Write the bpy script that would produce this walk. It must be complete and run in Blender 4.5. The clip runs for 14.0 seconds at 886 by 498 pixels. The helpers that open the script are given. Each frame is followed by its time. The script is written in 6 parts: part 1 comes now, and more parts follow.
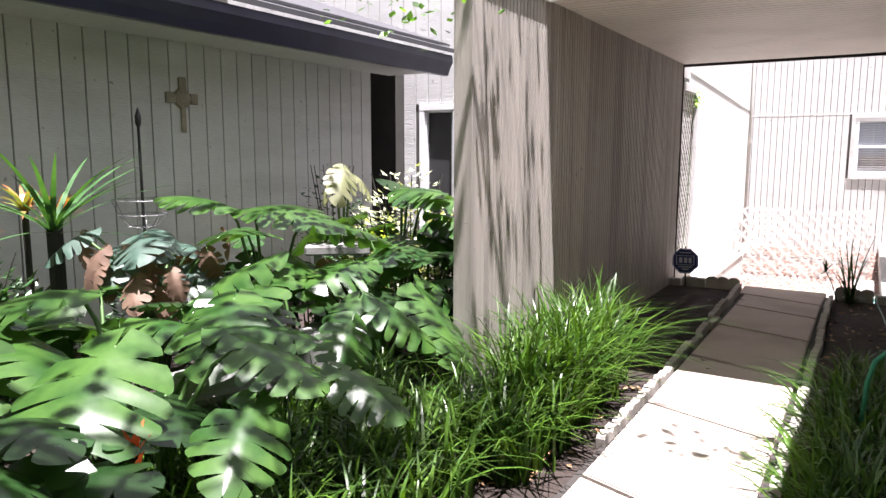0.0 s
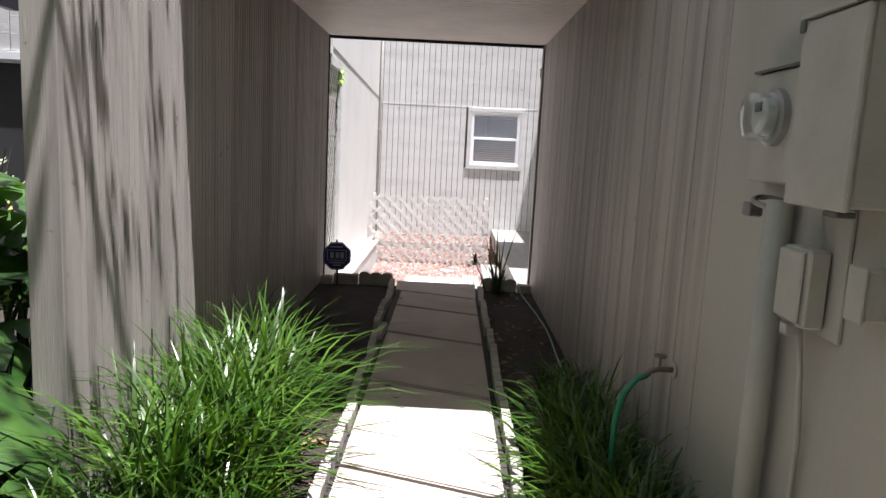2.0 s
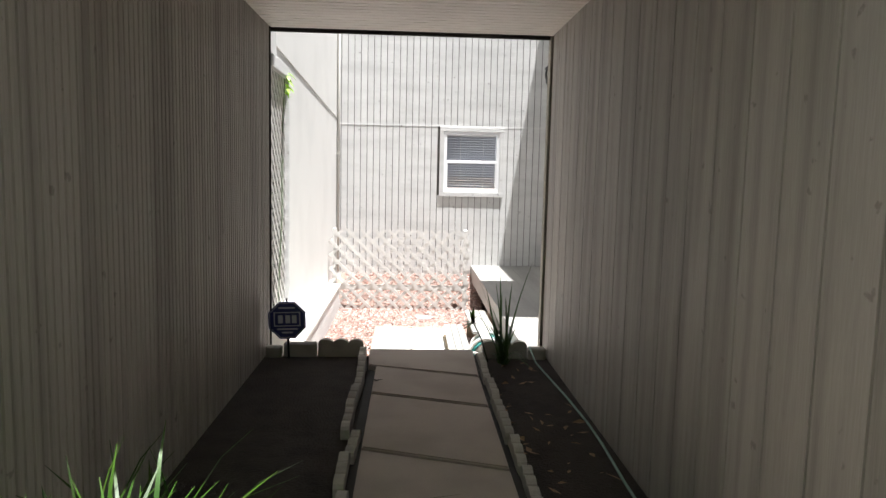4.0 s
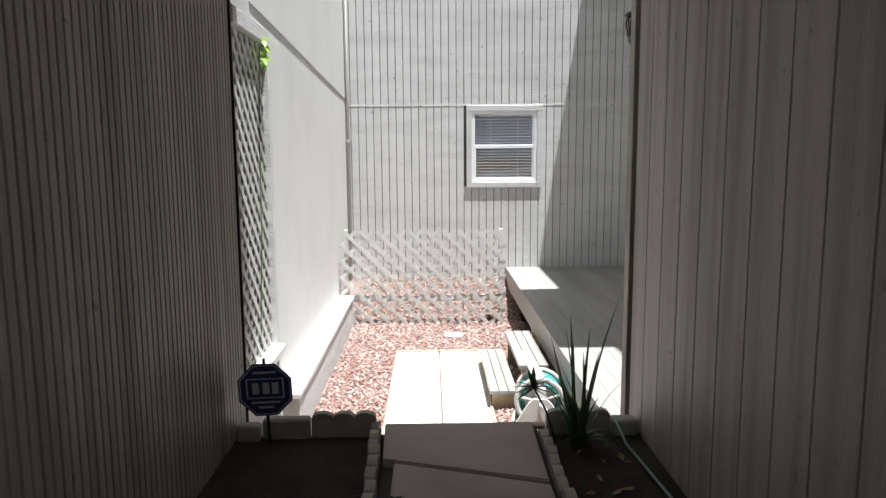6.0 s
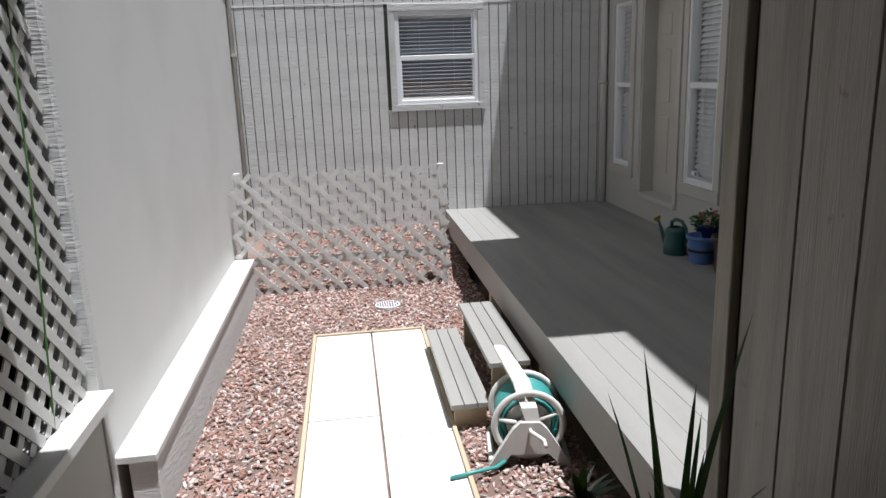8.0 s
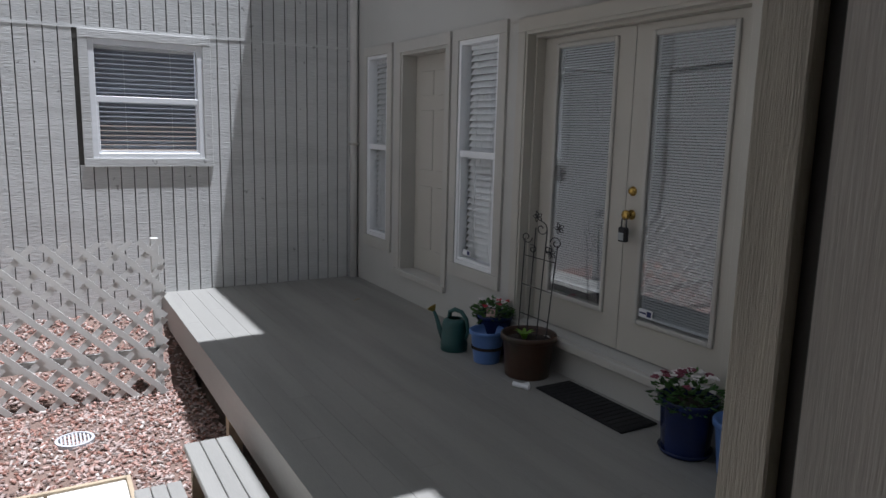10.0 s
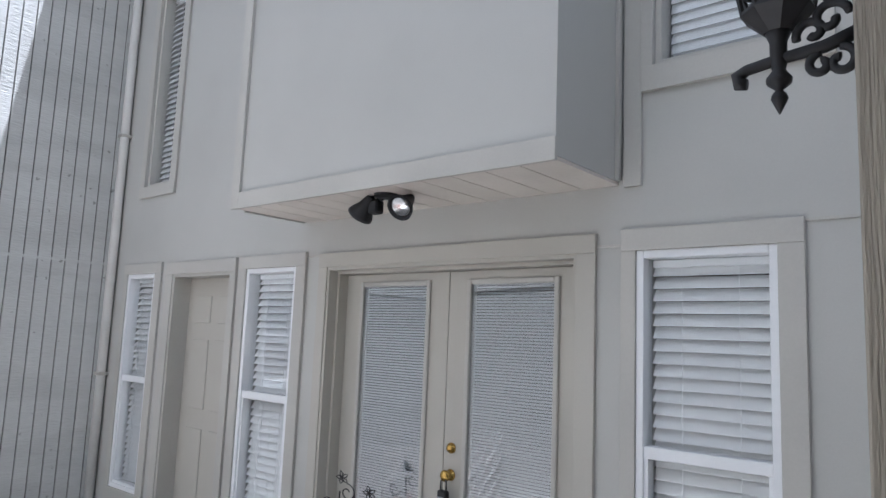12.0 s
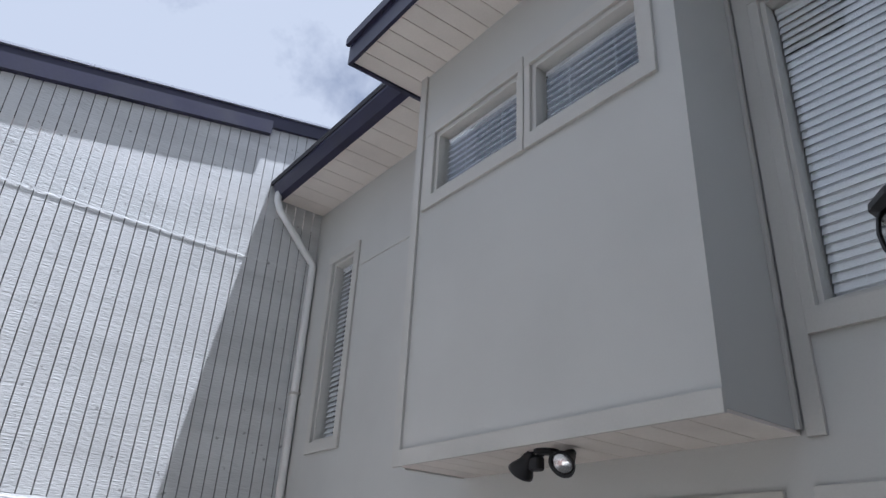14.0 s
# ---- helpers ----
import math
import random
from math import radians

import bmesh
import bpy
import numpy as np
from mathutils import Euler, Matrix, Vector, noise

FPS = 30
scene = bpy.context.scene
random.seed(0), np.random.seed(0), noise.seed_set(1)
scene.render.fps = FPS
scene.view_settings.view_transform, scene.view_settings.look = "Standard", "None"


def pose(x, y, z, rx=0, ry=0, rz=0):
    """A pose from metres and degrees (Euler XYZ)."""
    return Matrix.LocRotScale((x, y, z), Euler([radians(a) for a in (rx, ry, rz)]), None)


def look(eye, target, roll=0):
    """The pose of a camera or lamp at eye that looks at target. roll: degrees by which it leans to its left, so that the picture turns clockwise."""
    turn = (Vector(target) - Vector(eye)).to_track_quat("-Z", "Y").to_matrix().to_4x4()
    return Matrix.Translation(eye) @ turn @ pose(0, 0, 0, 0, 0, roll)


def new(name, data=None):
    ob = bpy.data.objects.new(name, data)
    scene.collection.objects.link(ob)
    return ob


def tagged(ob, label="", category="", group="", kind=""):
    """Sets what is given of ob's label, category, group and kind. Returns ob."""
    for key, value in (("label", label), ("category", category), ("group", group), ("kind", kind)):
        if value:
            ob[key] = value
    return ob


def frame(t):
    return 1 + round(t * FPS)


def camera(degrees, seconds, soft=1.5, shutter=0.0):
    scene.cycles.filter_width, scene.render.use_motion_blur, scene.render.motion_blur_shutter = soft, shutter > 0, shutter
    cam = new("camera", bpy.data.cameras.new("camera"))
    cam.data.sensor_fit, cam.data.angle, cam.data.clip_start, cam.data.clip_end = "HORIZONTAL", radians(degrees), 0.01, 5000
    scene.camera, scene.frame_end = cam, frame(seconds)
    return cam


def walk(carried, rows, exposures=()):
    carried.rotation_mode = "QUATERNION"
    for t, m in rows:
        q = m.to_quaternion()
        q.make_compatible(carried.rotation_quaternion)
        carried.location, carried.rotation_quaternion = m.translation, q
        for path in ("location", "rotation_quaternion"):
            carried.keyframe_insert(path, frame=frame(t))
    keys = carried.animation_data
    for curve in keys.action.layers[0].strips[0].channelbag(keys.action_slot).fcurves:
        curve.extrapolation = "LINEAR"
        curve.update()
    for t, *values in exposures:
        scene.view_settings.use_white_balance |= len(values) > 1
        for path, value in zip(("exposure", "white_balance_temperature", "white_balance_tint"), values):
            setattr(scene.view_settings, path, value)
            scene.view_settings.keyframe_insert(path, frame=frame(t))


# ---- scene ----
cam = camera(64.6, 14.0)
PATH = [
    (0, (0.457, -0.637, 1.553), (-0.57, 1.058, 1.28), 0.1),
    (0.5, (0.312, -0.466, 1.522), (-0.471, 1.354, 1.244), 1.4),
    (1, (0.026, -0.195, 1.495), (-0.247, 1.764, 1.196), -0.8),
    (1.5, (-0.084, 0.146, 1.492), (-0.174, 2.119, 1.178), -0.4),
    (2, (-0.188, 0.566, 1.503), (-0.2, 2.545, 1.21), 2.9),
    (2.5, (-0.315, 0.99, 1.514), (-0.16, 2.956, 1.179), -0.0),
    (3, (-0.326, 1.462, 1.49), (-0.187, 3.44, 1.231), 1.7),
    (3.5, (-0.354, 1.887, 1.474), (-0.273, 3.876, 1.277), 1.3),
    (4, (-0.401, 2.441, 1.462), (-0.306, 4.428, 1.248), 1.3),
    (4.2, (-0.385, 2.601, 1.465), (-0.377, 4.59, 1.257), 2.3),
    (6.3, (-0.467, 4.606, 1.561), (-0.432, 6.588, 1.291), -0.5),
    (6.5, (-0.493, 4.853, 1.509), (-0.434, 6.837, 1.27), 0.4),
    (6.6, (-0.43, 4.954, 1.465), (-0.428, 6.94, 1.228), 1.7),
    (7, (-0.421, 5.288, 1.455), (-0.341, 7.242, 1.038), 1.6),
    (7.2, (-0.462, 5.493, 1.412), (-0.405, 7.438, 0.952), -0.7),
    (9.3, (-0.38, 7.288, 1.467), (0.289, 9.122, 1.032), 1.3),
    (9.5, (-0.305, 7.363, 1.469), (0.421, 9.179, 1.05), 2.0),
    (10, (-0.284, 7.7, 1.472), (0.707, 9.405, 1.137), 1.4),
    (10.5, (-0.254, 7.956, 1.503), (0.995, 9.494, 1.228), 0.5),
    (11, (-0.187, 8.099, 1.54), (1.168, 9.563, 1.395), 1.7),
    (11.5, (-0.221, 8.241, 1.618), (1.273, 9.571, 1.633), 1.6),
    (12, (-0.24, 8.307, 1.726), (1.271, 9.591, 1.982), 2.3),
    (12.5, (-0.285, 8.308, 1.762), (1.217, 9.522, 2.279), 2.4),
    (13, (-0.289, 8.296, 1.793), (1.074, 9.55, 2.549), 3.5),
    (13.5, (-0.313, 8.278, 1.803), (0.966, 9.596, 2.594), 2.3),
    (14, (-0.341, 8.268, 1.796), (0.725, 9.717, 2.67), 3.2),
]
EXPOSURE = [(0, 2.37, 6200, 23), (1, 1.67, 6100, 22), (1.5, 1.58, 6050, 20), (2, 1.7, 6050, 18), (3, 1.9, 6100, 14), (4, 1.88, 6150, 12), (6.5, 1.28, 5930, 11), (7, 1.2, 5880, 11),
            (9.5, -0.03, 5720, 14), (10, 0.57, 5600, 13), (10.5, 1.22, 5500, 12), (11, 1.68, 5420, 12), (12, 1.95, 5410, 13), (12.5, 2.0, 5410, 14), (13, 1.8, 5380, 14), (14, 1.35, 5400, 14)]
walk(cam, [(t, look(eye, target, roll)) for t, eye, target, roll in PATH], EXPOSURE)

# ---- world, sun, exposure ----
SUN_DIR = Vector((0.150, -0.125, 1.0)).normalized()          # towards the sun
world = bpy.data.worlds.new("world")
scene.world = world
world.use_nodes = True
wn = world.node_tree.nodes
sky = wn.new("ShaderNodeTexSky")
sky.sky_type = "NISHITA"
sky.sun_disc = False
sky.sun_elevation = math.asin(SUN_DIR.z)
sky.sun_rotation = math.atan2(SUN_DIR.x, SUN_DIR.y)
sky.dust_density = 1.5
# thin bright cloud over blue
tc = wn.new("ShaderNodeTexCoord")
cn = wn.new("ShaderNodeTexNoise")
cn.inputs["Scale"].default_value = 2.6
cn.inputs["Detail"].default_value = 7
cn.inputs["Roughness"].default_value = 0.6
cr = wn.new("ShaderNodeValToRGB")
cr.color_ramp.elements[0].position, cr.color_ramp.elements[1].position = 0.28, 0.47
cm = wn.new("ShaderNodeMix")
cm.data_type = "RGBA"
cm.inputs["B"].default_value = (9.4, 9.55, 9.7, 1)
wl = world.node_tree.links
wl.new(tc.outputs["Generated"], cn.inputs["Vector"])
wl.new(cn.outputs["Fac"], cr.inputs["Fac"])
wl.new(cr.outputs["Color"], cm.inputs["Factor"])
wl.new(sky.outputs["Color"], cm.inputs["A"])
wl.new(cm.outputs["Result"], wn["Background"].inputs["Color"])
wn["Background"].inputs["Strength"].default_value = 0.028

sun = new("sun", bpy.data.lights.new("sun", "SUN"))
sun.data.energy, sun.data.angle, sun.data.color = 5.0, radians(0.55), (1.0, 0.965, 0.91)
sun.matrix_world = look((0, 0, 30), Vector((0, 0, 30)) - SUN_DIR)


# ---- materials ----
def mat(name, color, rough=0.6, metal=0.0, var=0.12, scale=3.0, fine=60.0, bump=0.15, dist=0.004, stretch=(1, 1, 1), color2=None, mix=(0.45, 0.7), each=0.0, coords="Object", spec=0.5, trans=0.0, fleck=0.0):
    """A painted or raw surface: broad tone changes, a second colour in patches, fine grain and bump, and a change from piece to piece."""
    m = bpy.data.materials.new(name)
    m.use_nodes = True
    n, l = m.node_tree.nodes, m.node_tree.links
    b = n["Principled BSDF"]
    b.inputs["Roughness"].default_value, b.inputs["Metallic"].default_value = rough, metal
    b.inputs["Specular IOR Level"].default_value = spec
    if trans:
        b.inputs["Transmission Weight"].default_value = trans
    if coords == "World":
        src = n.new("ShaderNodeNewGeometry").outputs["Position"]
    else:
        src = n.new("ShaderNodeTexCoord").outputs["Object"]
    mp = n.new("ShaderNodeMapping")
    mp.inputs["Scale"].default_value = stretch
    l.new(src, mp.inputs["Vector"])
    big, small = n.new("ShaderNodeTexNoise"), n.new("ShaderNodeTexNoise")
    big.inputs["Scale"].default_value, big.inputs["Detail"].default_value = scale, 5
    small.inputs["Scale"].default_value, small.inputs["Detail"].default_value = fine, 4
    l.new(mp.outputs["Vector"], big.inputs["Vector"])
    l.new(mp.outputs["Vector"], small.inputs["Vector"])
    ramp = n.new("ShaderNodeMapRange")
    ramp.inputs["From Min"].default_value, ramp.inputs["From Max"].default_value = mix
    l.new(big.outputs["Fac"], ramp.inputs["Value"])
    mx = n.new("ShaderNodeMix")
    mx.data_type = "RGBA"
    mx.inputs["A"].default_value = (*color, 1)
    mx.inputs["B"].default_value = (*(color2 or [c * (1 - var) for c in color]), 1)
    l.new(ramp.outputs["Result"], mx.inputs["Factor"])
    hsv = n.new("ShaderNodeHueSaturation")
    l.new(mx.outputs["Result"], hsv.inputs["Color"])
    val = n.new("ShaderNodeMath")
    val.operation = "MULTIPLY_ADD"
    val.inputs[1].default_value, val.inputs[2].default_value = var * 1.4, 1 - var * 0.7
    l.new(small.outputs["Fac"], val.inputs[0])
    out = val.outputs[0]
    if each:
        oi = n.new("ShaderNodeObjectInfo")
        add = n.new("ShaderNodeMath")
        add.operation = "MULTIPLY_ADD"
        add.inputs[1].default_value = each
        l.new(oi.outputs["Random"], add.inputs[0])
        l.new(out, add.inputs[2])
        out = add.outputs[0]
    l.new(out, hsv.inputs["Value"])
    l.new(hsv.outputs["Color"], b.inputs["Base Color"])
    if fleck:
        # peeled spots and stains
        fl, fr, fm = n.new("ShaderNodeTexNoise"), n.new("ShaderNodeMapRange"), n.new("ShaderNodeMix")
        fl.inputs["Scale"].default_value, fl.inputs["Detail"].default_value = 13, 6
        fr.inputs["From Min"].default_value, fr.inputs["From Max"].default_value, fr.inputs["To Max"].default_value = 0.68, 0.72, fleck
        fm.data_type = "RGBA"
        fm.inputs["B"].default_value = (color[0] * 0.35, color[1] * 0.34, color[2] * 0.33, 1)
        l.new(src, fl.inputs["Vector"])
        l.new(fl.outputs["Fac"], fr.inputs["Value"])
        l.new(fr.outputs["Result"], fm.inputs["Factor"])
        l.new(hsv.outputs["Color"], fm.inputs["A"])
        l.new(fm.outputs["Result"], b.inputs["Base Color"])
    rr = n.new("ShaderNodeMath")
    rr.operation = "MULTIPLY_ADD"
    rr.inputs[1].default_value, rr.inputs[2].default_value = 0.25, rough - 0.12
    rr.use_clamp = True
    l.new(big.outputs["Fac"], rr.inputs[0])
    l.new(rr.outputs[0], b.inputs["Roughness"])
    if bump:
        bp = n.new("ShaderNodeBump")
        bp.inputs["Strength"].default_value, bp.inputs["Distance"].default_value = bump, dist
        l.new(small.outputs["Fac"], bp.inputs["Height"])
        l.new(bp.outputs["Normal"], b.inputs["Normal"])
    return m


def leafmat(name, color, color2, rough=0.4, thin=0.35):
    """A leaf: gloss above, some light let through, tone by island."""
    m = mat(name, color, rough, var=0.25, scale=6, fine=40, bump=0.1, color2=color2, mix=(0.35, 0.65), coords="World")
    n, l = m.node_tree.nodes, m.node_tree.links
    b = n["Principled BSDF"]
    tr = n.new("ShaderNodeBsdfTranslucent")
    hs = n["Hue/Saturation/Value"]
    geo = n.new("ShaderNodeNewGeometry")
    isl = n.new("ShaderNodeMapRange")
    isl.inputs["To Min"].default_value, isl.inputs["To Max"].default_value = 0.4, 1.45
    l.new(geo.outputs["Random Per Island"], isl.inputs["Value"])
    tone = n.new("ShaderNodeMix")
    tone.data_type, tone.blend_type = "RGBA", "MULTIPLY"
    tone.inputs["Factor"].default_value = 1.0
    l.new(hs.outputs["Color"], tone.inputs["A"])
    l.new(isl.outputs["Result"], tone.inputs["B"])
    l.new(tone.outputs["Result"], b.inputs["Base Color"])
    gain = n.new("ShaderNodeMix")
    gain.data_type, gain.blend_type = "RGBA", "MULTIPLY"
    gain.inputs["Factor"].default_value = 1.0
    gain.inputs["B"].default_value = (1.5, 1.55, 0.5, 1)
    l.new(tone.outputs["Result"], gain.inputs["A"])
    l.new(gain.outputs["Result"], tr.inputs["Color"])
    ms = n.new("ShaderNodeMixShader")
    ms.inputs["Fac"].default_value = thin
    l.new(b.outputs["BSDF"], ms.inputs[1])
    l.new(tr.outputs["BSDF"], ms.inputs[2])
    l.new(ms.outputs["Shader"], n["Material Output"].inputs["Surface"])
    return m


def glassmat(name, tint=(0.985, 0.99, 0.99), gloss=1.0, base=0.06):
    m = bpy.data.materials.new(name)
    m.use_nodes = True
    n, l = m.node_tree.nodes, m.node_tree.links
    g, t, f, ms = n.new("ShaderNodeBsdfGlossy"), n.new("ShaderNodeBsdfTransparent"), n.new("ShaderNodeLayerWeight"), n.new("ShaderNodeMixShader")
    g.inputs["Roughness"].default_value = 0.02
    g.inputs["Color"].default_value = (gloss, gloss, gloss, 1)
    t.inputs["Color"].default_value = (*tint, 1)
    pw, ad = n.new("ShaderNodeMath"), n.new("ShaderNodeMath")
    pw.operation, ad.operation = "POWER", "MULTIPLY_ADD"
    pw.inputs[1].default_value, ad.inputs[1].default_value, ad.inputs[2].default_value = 4.0, 0.9, base
    f.inputs["Blend"].default_value = 0.5
    l.new(f.outputs["Facing"], pw.inputs[0])
    l.new(pw.outputs[0], ad.inputs[0])
    nz, bp = n.new("ShaderNodeTexNoise"), n.new("ShaderNodeBump")
    nz.inputs["Scale"].default_value = 2.5
    bp.inputs["Strength"].default_value, bp.inputs["Distance"].default_value = 0.08, 0.01
    l.new(nz.outputs["Fac"], bp.inputs["Height"])
    l.new(bp.outputs["Normal"], g.inputs["Normal"])
    l.new(ad.outputs[0], ms.inputs["Fac"])
    l.new(t.outputs["BSDF"], ms.inputs[1])
    l.new(g.outputs["BSDF"], ms.inputs[2])
    l.new(ms.outputs["Shader"], n["Material Output"].inputs["Surface"])
    return m


# walk boards darker, rough court boards paler: shade and sun put into the paint
WALK_PAINT_SHADED = (0.338, 0.311, 0.278)
siding_paint_shaded = mat("siding_paint_shaded", WALK_PAINT_SHADED, 0.62, var=0.34, scale=1.3, fine=30, bump=0.5, dist=0.004, stretch=(7, 7, 0.3), each=0.14, coords="World", fleck=0.5)
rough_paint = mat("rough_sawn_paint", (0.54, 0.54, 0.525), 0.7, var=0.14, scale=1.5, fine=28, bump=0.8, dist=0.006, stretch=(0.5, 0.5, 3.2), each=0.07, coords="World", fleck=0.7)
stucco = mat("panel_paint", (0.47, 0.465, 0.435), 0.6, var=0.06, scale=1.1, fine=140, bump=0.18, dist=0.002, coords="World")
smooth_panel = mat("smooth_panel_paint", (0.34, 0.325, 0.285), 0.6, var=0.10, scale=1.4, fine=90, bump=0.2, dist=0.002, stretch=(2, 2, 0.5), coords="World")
# lighter copy of the facade panel paint; sunlight on the side wall is painted in
court_panel_lit = mat("court_panel_lit_paint", (0.60, 0.595, 0.57), 0.6, var=0.08, scale=1.1, fine=140, bump=0.18, dist=0.002, coords="World")
post_wood = mat("post_paint", (0.36, 0.325, 0.265), 0.65, var=0.25, scale=2, fine=35, bump=0.8, dist=0.006, stretch=(9, 9, 0.5), coords="World")
trim_paint = mat("trim_paint", (0.48, 0.465, 0.425), 0.5, var=0.08, scale=1.6, fine=90, bump=0.15, dist=0.002, coords="World")
warm_panel = mat("warm_panel_paint", (0.465, 0.443, 0.39), 0.55, var=0.06, scale=1.1, fine=140, bump=0.15, dist=0.002, coords="World")
ceiling_paint = mat("ceiling_paint", (0.66, 0.61, 0.55), 0.5, var=0.1, scale=2, fine=60, bump=0.1, each=0.1, coords="World")
# backing behind boards; its dark colour stands for shade in the gaps
groove_shade = mat("groove_shade_backing", (0.09, 0.086, 0.076), 0.8, var=0.15, coords="World")
white_vinyl = mat("white_vinyl", (0.80, 0.81, 0.82), 0.35, var=0.04, scale=4, fine=90, bump=0.05)
blind_white = mat("blind_white", (0.78, 0.79, 0.80), 0.45, var=0.05, bump=0.04)
glass = glassmat("window_glass")
fascia_dark = mat("dark_fascia", (0.020, 0.018, 0.046), 0.35, var=0.25, scale=3, fine=40, bump=0.1, coords="World")
shingle = mat("shingle", (0.05, 0.05, 0.055), 0.9, var=0.3, fine=120, bump=0.5, coords="World")
black_metal = mat("black_metal", (0.012, 0.012, 0.014), 0.55, metal=0.0, var=0.3, scale=12, fine=120, bump=0.3, dist=0.001)
# dark boards and stems; also near-black sheets that stand for shade in recesses
dark_board_and_shade = mat("dark_boards_and_shade", (0.03, 0.026, 0.022), 0.8, var=0.3, coords="World")
concrete = mat("walk_concrete", (0.42, 0.355, 0.31), 0.85, var=0.16, scale=2.2, fine=110, bump=0.3, dist=0.003, each=0.05, coords="World")
pale_concrete = mat("paver_concrete", (0.66, 0.65, 0.60), 0.85, var=0.10, scale=2.5, fine=120, bump=0.25, each=0.05, coords="World")
edging_mat = mat("edging_concrete", (0.40, 0.37, 0.33), 0.9, var=0.25, scale=6, fine=90, bump=0.5, each=0.1, coords="World")
soil = mat("dark_mulch", (0.032, 0.022, 0.017), 0.95, var=0.4, scale=7, fine=70, bump=0.9, dist=0.02, coords="World", color2=(0.02, 0.014, 0.011))
ground_mat = mat("ground_soil", (0.16, 0.12, 0.09), 0.95, var=0.3, scale=1.5, fine=60, bump=0.8, dist=0.02, coords="World")
deck_paint = mat("deck_paint", (0.265, 0.257, 0.235), 0.5, var=0.16, scale=1.2, fine=45, bump=0.2, dist=0.002, stretch=(4, 0.4, 1), each=0.05, coords="World")
wood_raw = mat("raw_wood", (0.44, 0.35, 0.24), 0.7, var=0.2, stretch=(3, 0.3, 3), coords="World")
lattice_white = mat("lattice_white", (0.58, 0.57, 0.54), 0.5, var=0.1, scale=3, bump=0.1, coords="World")
blind_grey = mat("blind_grey", (0.30, 0.32, 0.37), 0.5, var=0.06, bump=0.04)
# dark colour stands for the dimness of the rooms behind the glass
room_shade = mat("room_shade_dark", (0.10, 0.10, 0.10), 0.9, coords="World")


# ---- builders ----
def box(bm, x0, x1, y0, y1, z0, z1, bevel=0.0):
    vs = [bm.verts.new((x, y, z)) for x in (x0, x1) for y in (y0, y1) for z in (z0, z1)]
    fs = [bm.faces.new([vs[i] for i in q]) for q in ((0, 1, 3, 2), (4, 6, 7, 5), (0, 4, 5, 1), (2, 3, 7, 6), (0, 2, 6, 4), (1, 5, 7, 3))]
    if bevel:
        es = list({e for f in fs for e in f.edges})
        bmesh.ops.bevel(bm, geom=es, offset=bevel, segments=1, affect="EDGES", profile=0.5)


def mesh_of(bm, name, material, smooth=False):
    bmesh.ops.recalc_face_normals(bm, faces=bm.faces[:])
    me = bpy.data.meshes.new(name)
    bm.to_mesh(me)
    bm.free()
    me.materials.append(material)
    if smooth:
        me.polygons.foreach_set("use_smooth", [True] * len(me.polygons))
    return me


def part(name, bm, material, parent=None, label="", smooth=False):
    ob = new(name, bm if isinstance(bm, bpy.types.Mesh) else mesh_of(bm, name, material, smooth))
    ob.parent = parent
    return tagged(ob, label)


def boxpart(name, dims, material, parent=None, bevel=0.0, label=""):
    bm = bmesh.new()
    box(bm, *dims, bevel)
    return part(name, bm, material, parent, label)


def empty(name, m=None):
    e = new(name)
    if m is not None:
        e.matrix_world = m
    return e


def structure(ob, label, category):
    return tagged(ob, label, category, kind="structure")


def wall_cells(bm, axis, a, b, u0, u1, z0, z1, openings=()):
    """A wall between a and b across, from u0 to u1 along it, with openings (u0, u1, z0, z1) through it."""
    us = sorted({u0, u1, *(v for o in openings for v in o[:2])})
    zs = sorted({z0, z1, *(v for o in openings for v in o[2:])})
    for ua, ub in zip(us, us[1:]):
        for za, zb in zip(zs, zs[1:]):
            cu, cz = (ua + ub) / 2, (za + zb) / 2
            if any(o[0] < cu < o[1] and o[2] < cz < o[3] for o in openings):
                continue
            if axis == "x":
                box(bm, a, b, ua, ub, za, zb)
            else:
                box(bm, ua, ub, a, b, za, zb)
    bmesh.ops.remove_doubles(bm, verts=bm.verts[:], dist=1e-5)
    seen = {}
    for f in bm.faces:
        seen.setdefault(tuple(sorted((round(v.co.x, 4), round(v.co.y, 4), round(v.co.z, 4)) for v in f.verts)), []).append(f)
    bmesh.ops.delete(bm, geom=[f for fs in seen.values() if len(fs) > 1 for f in fs], context="FACES_ONLY")


def tube(bm, pts, r, seg=8, cap=True):
    """A round bar through points; r is one radius or one a point."""
    pts = [Vector(p) for p in pts]
    rs = r if isinstance(r, (list, tuple)) else [r] * len(pts)
    rings, ref = [], None
    for i, p in enumerate(pts):
        d = (pts[min(i + 1, len(pts) - 1)] - pts[max(i - 1, 0)]).normalized()
        if ref is None:
            ref = d.orthogonal().normalized()
        ref = (ref - d * ref.dot(d)).normalized()
        s = d.cross(ref)
        rings.append([bm.verts.new(p + (ref * math.cos(a) + s * math.sin(a)) * rs[i]) for a in (2 * math.pi * k / seg for k in range(seg))])
    for a, b in zip(rings, rings[1:]):
        for k in range(seg):
            bm.faces.new((a[k], a[(k + 1) % seg], b[(k + 1) % seg], b[k]))
    if cap:
        bm.faces.new(rings[0][::-1])
        bm.faces.new(rings[-1])


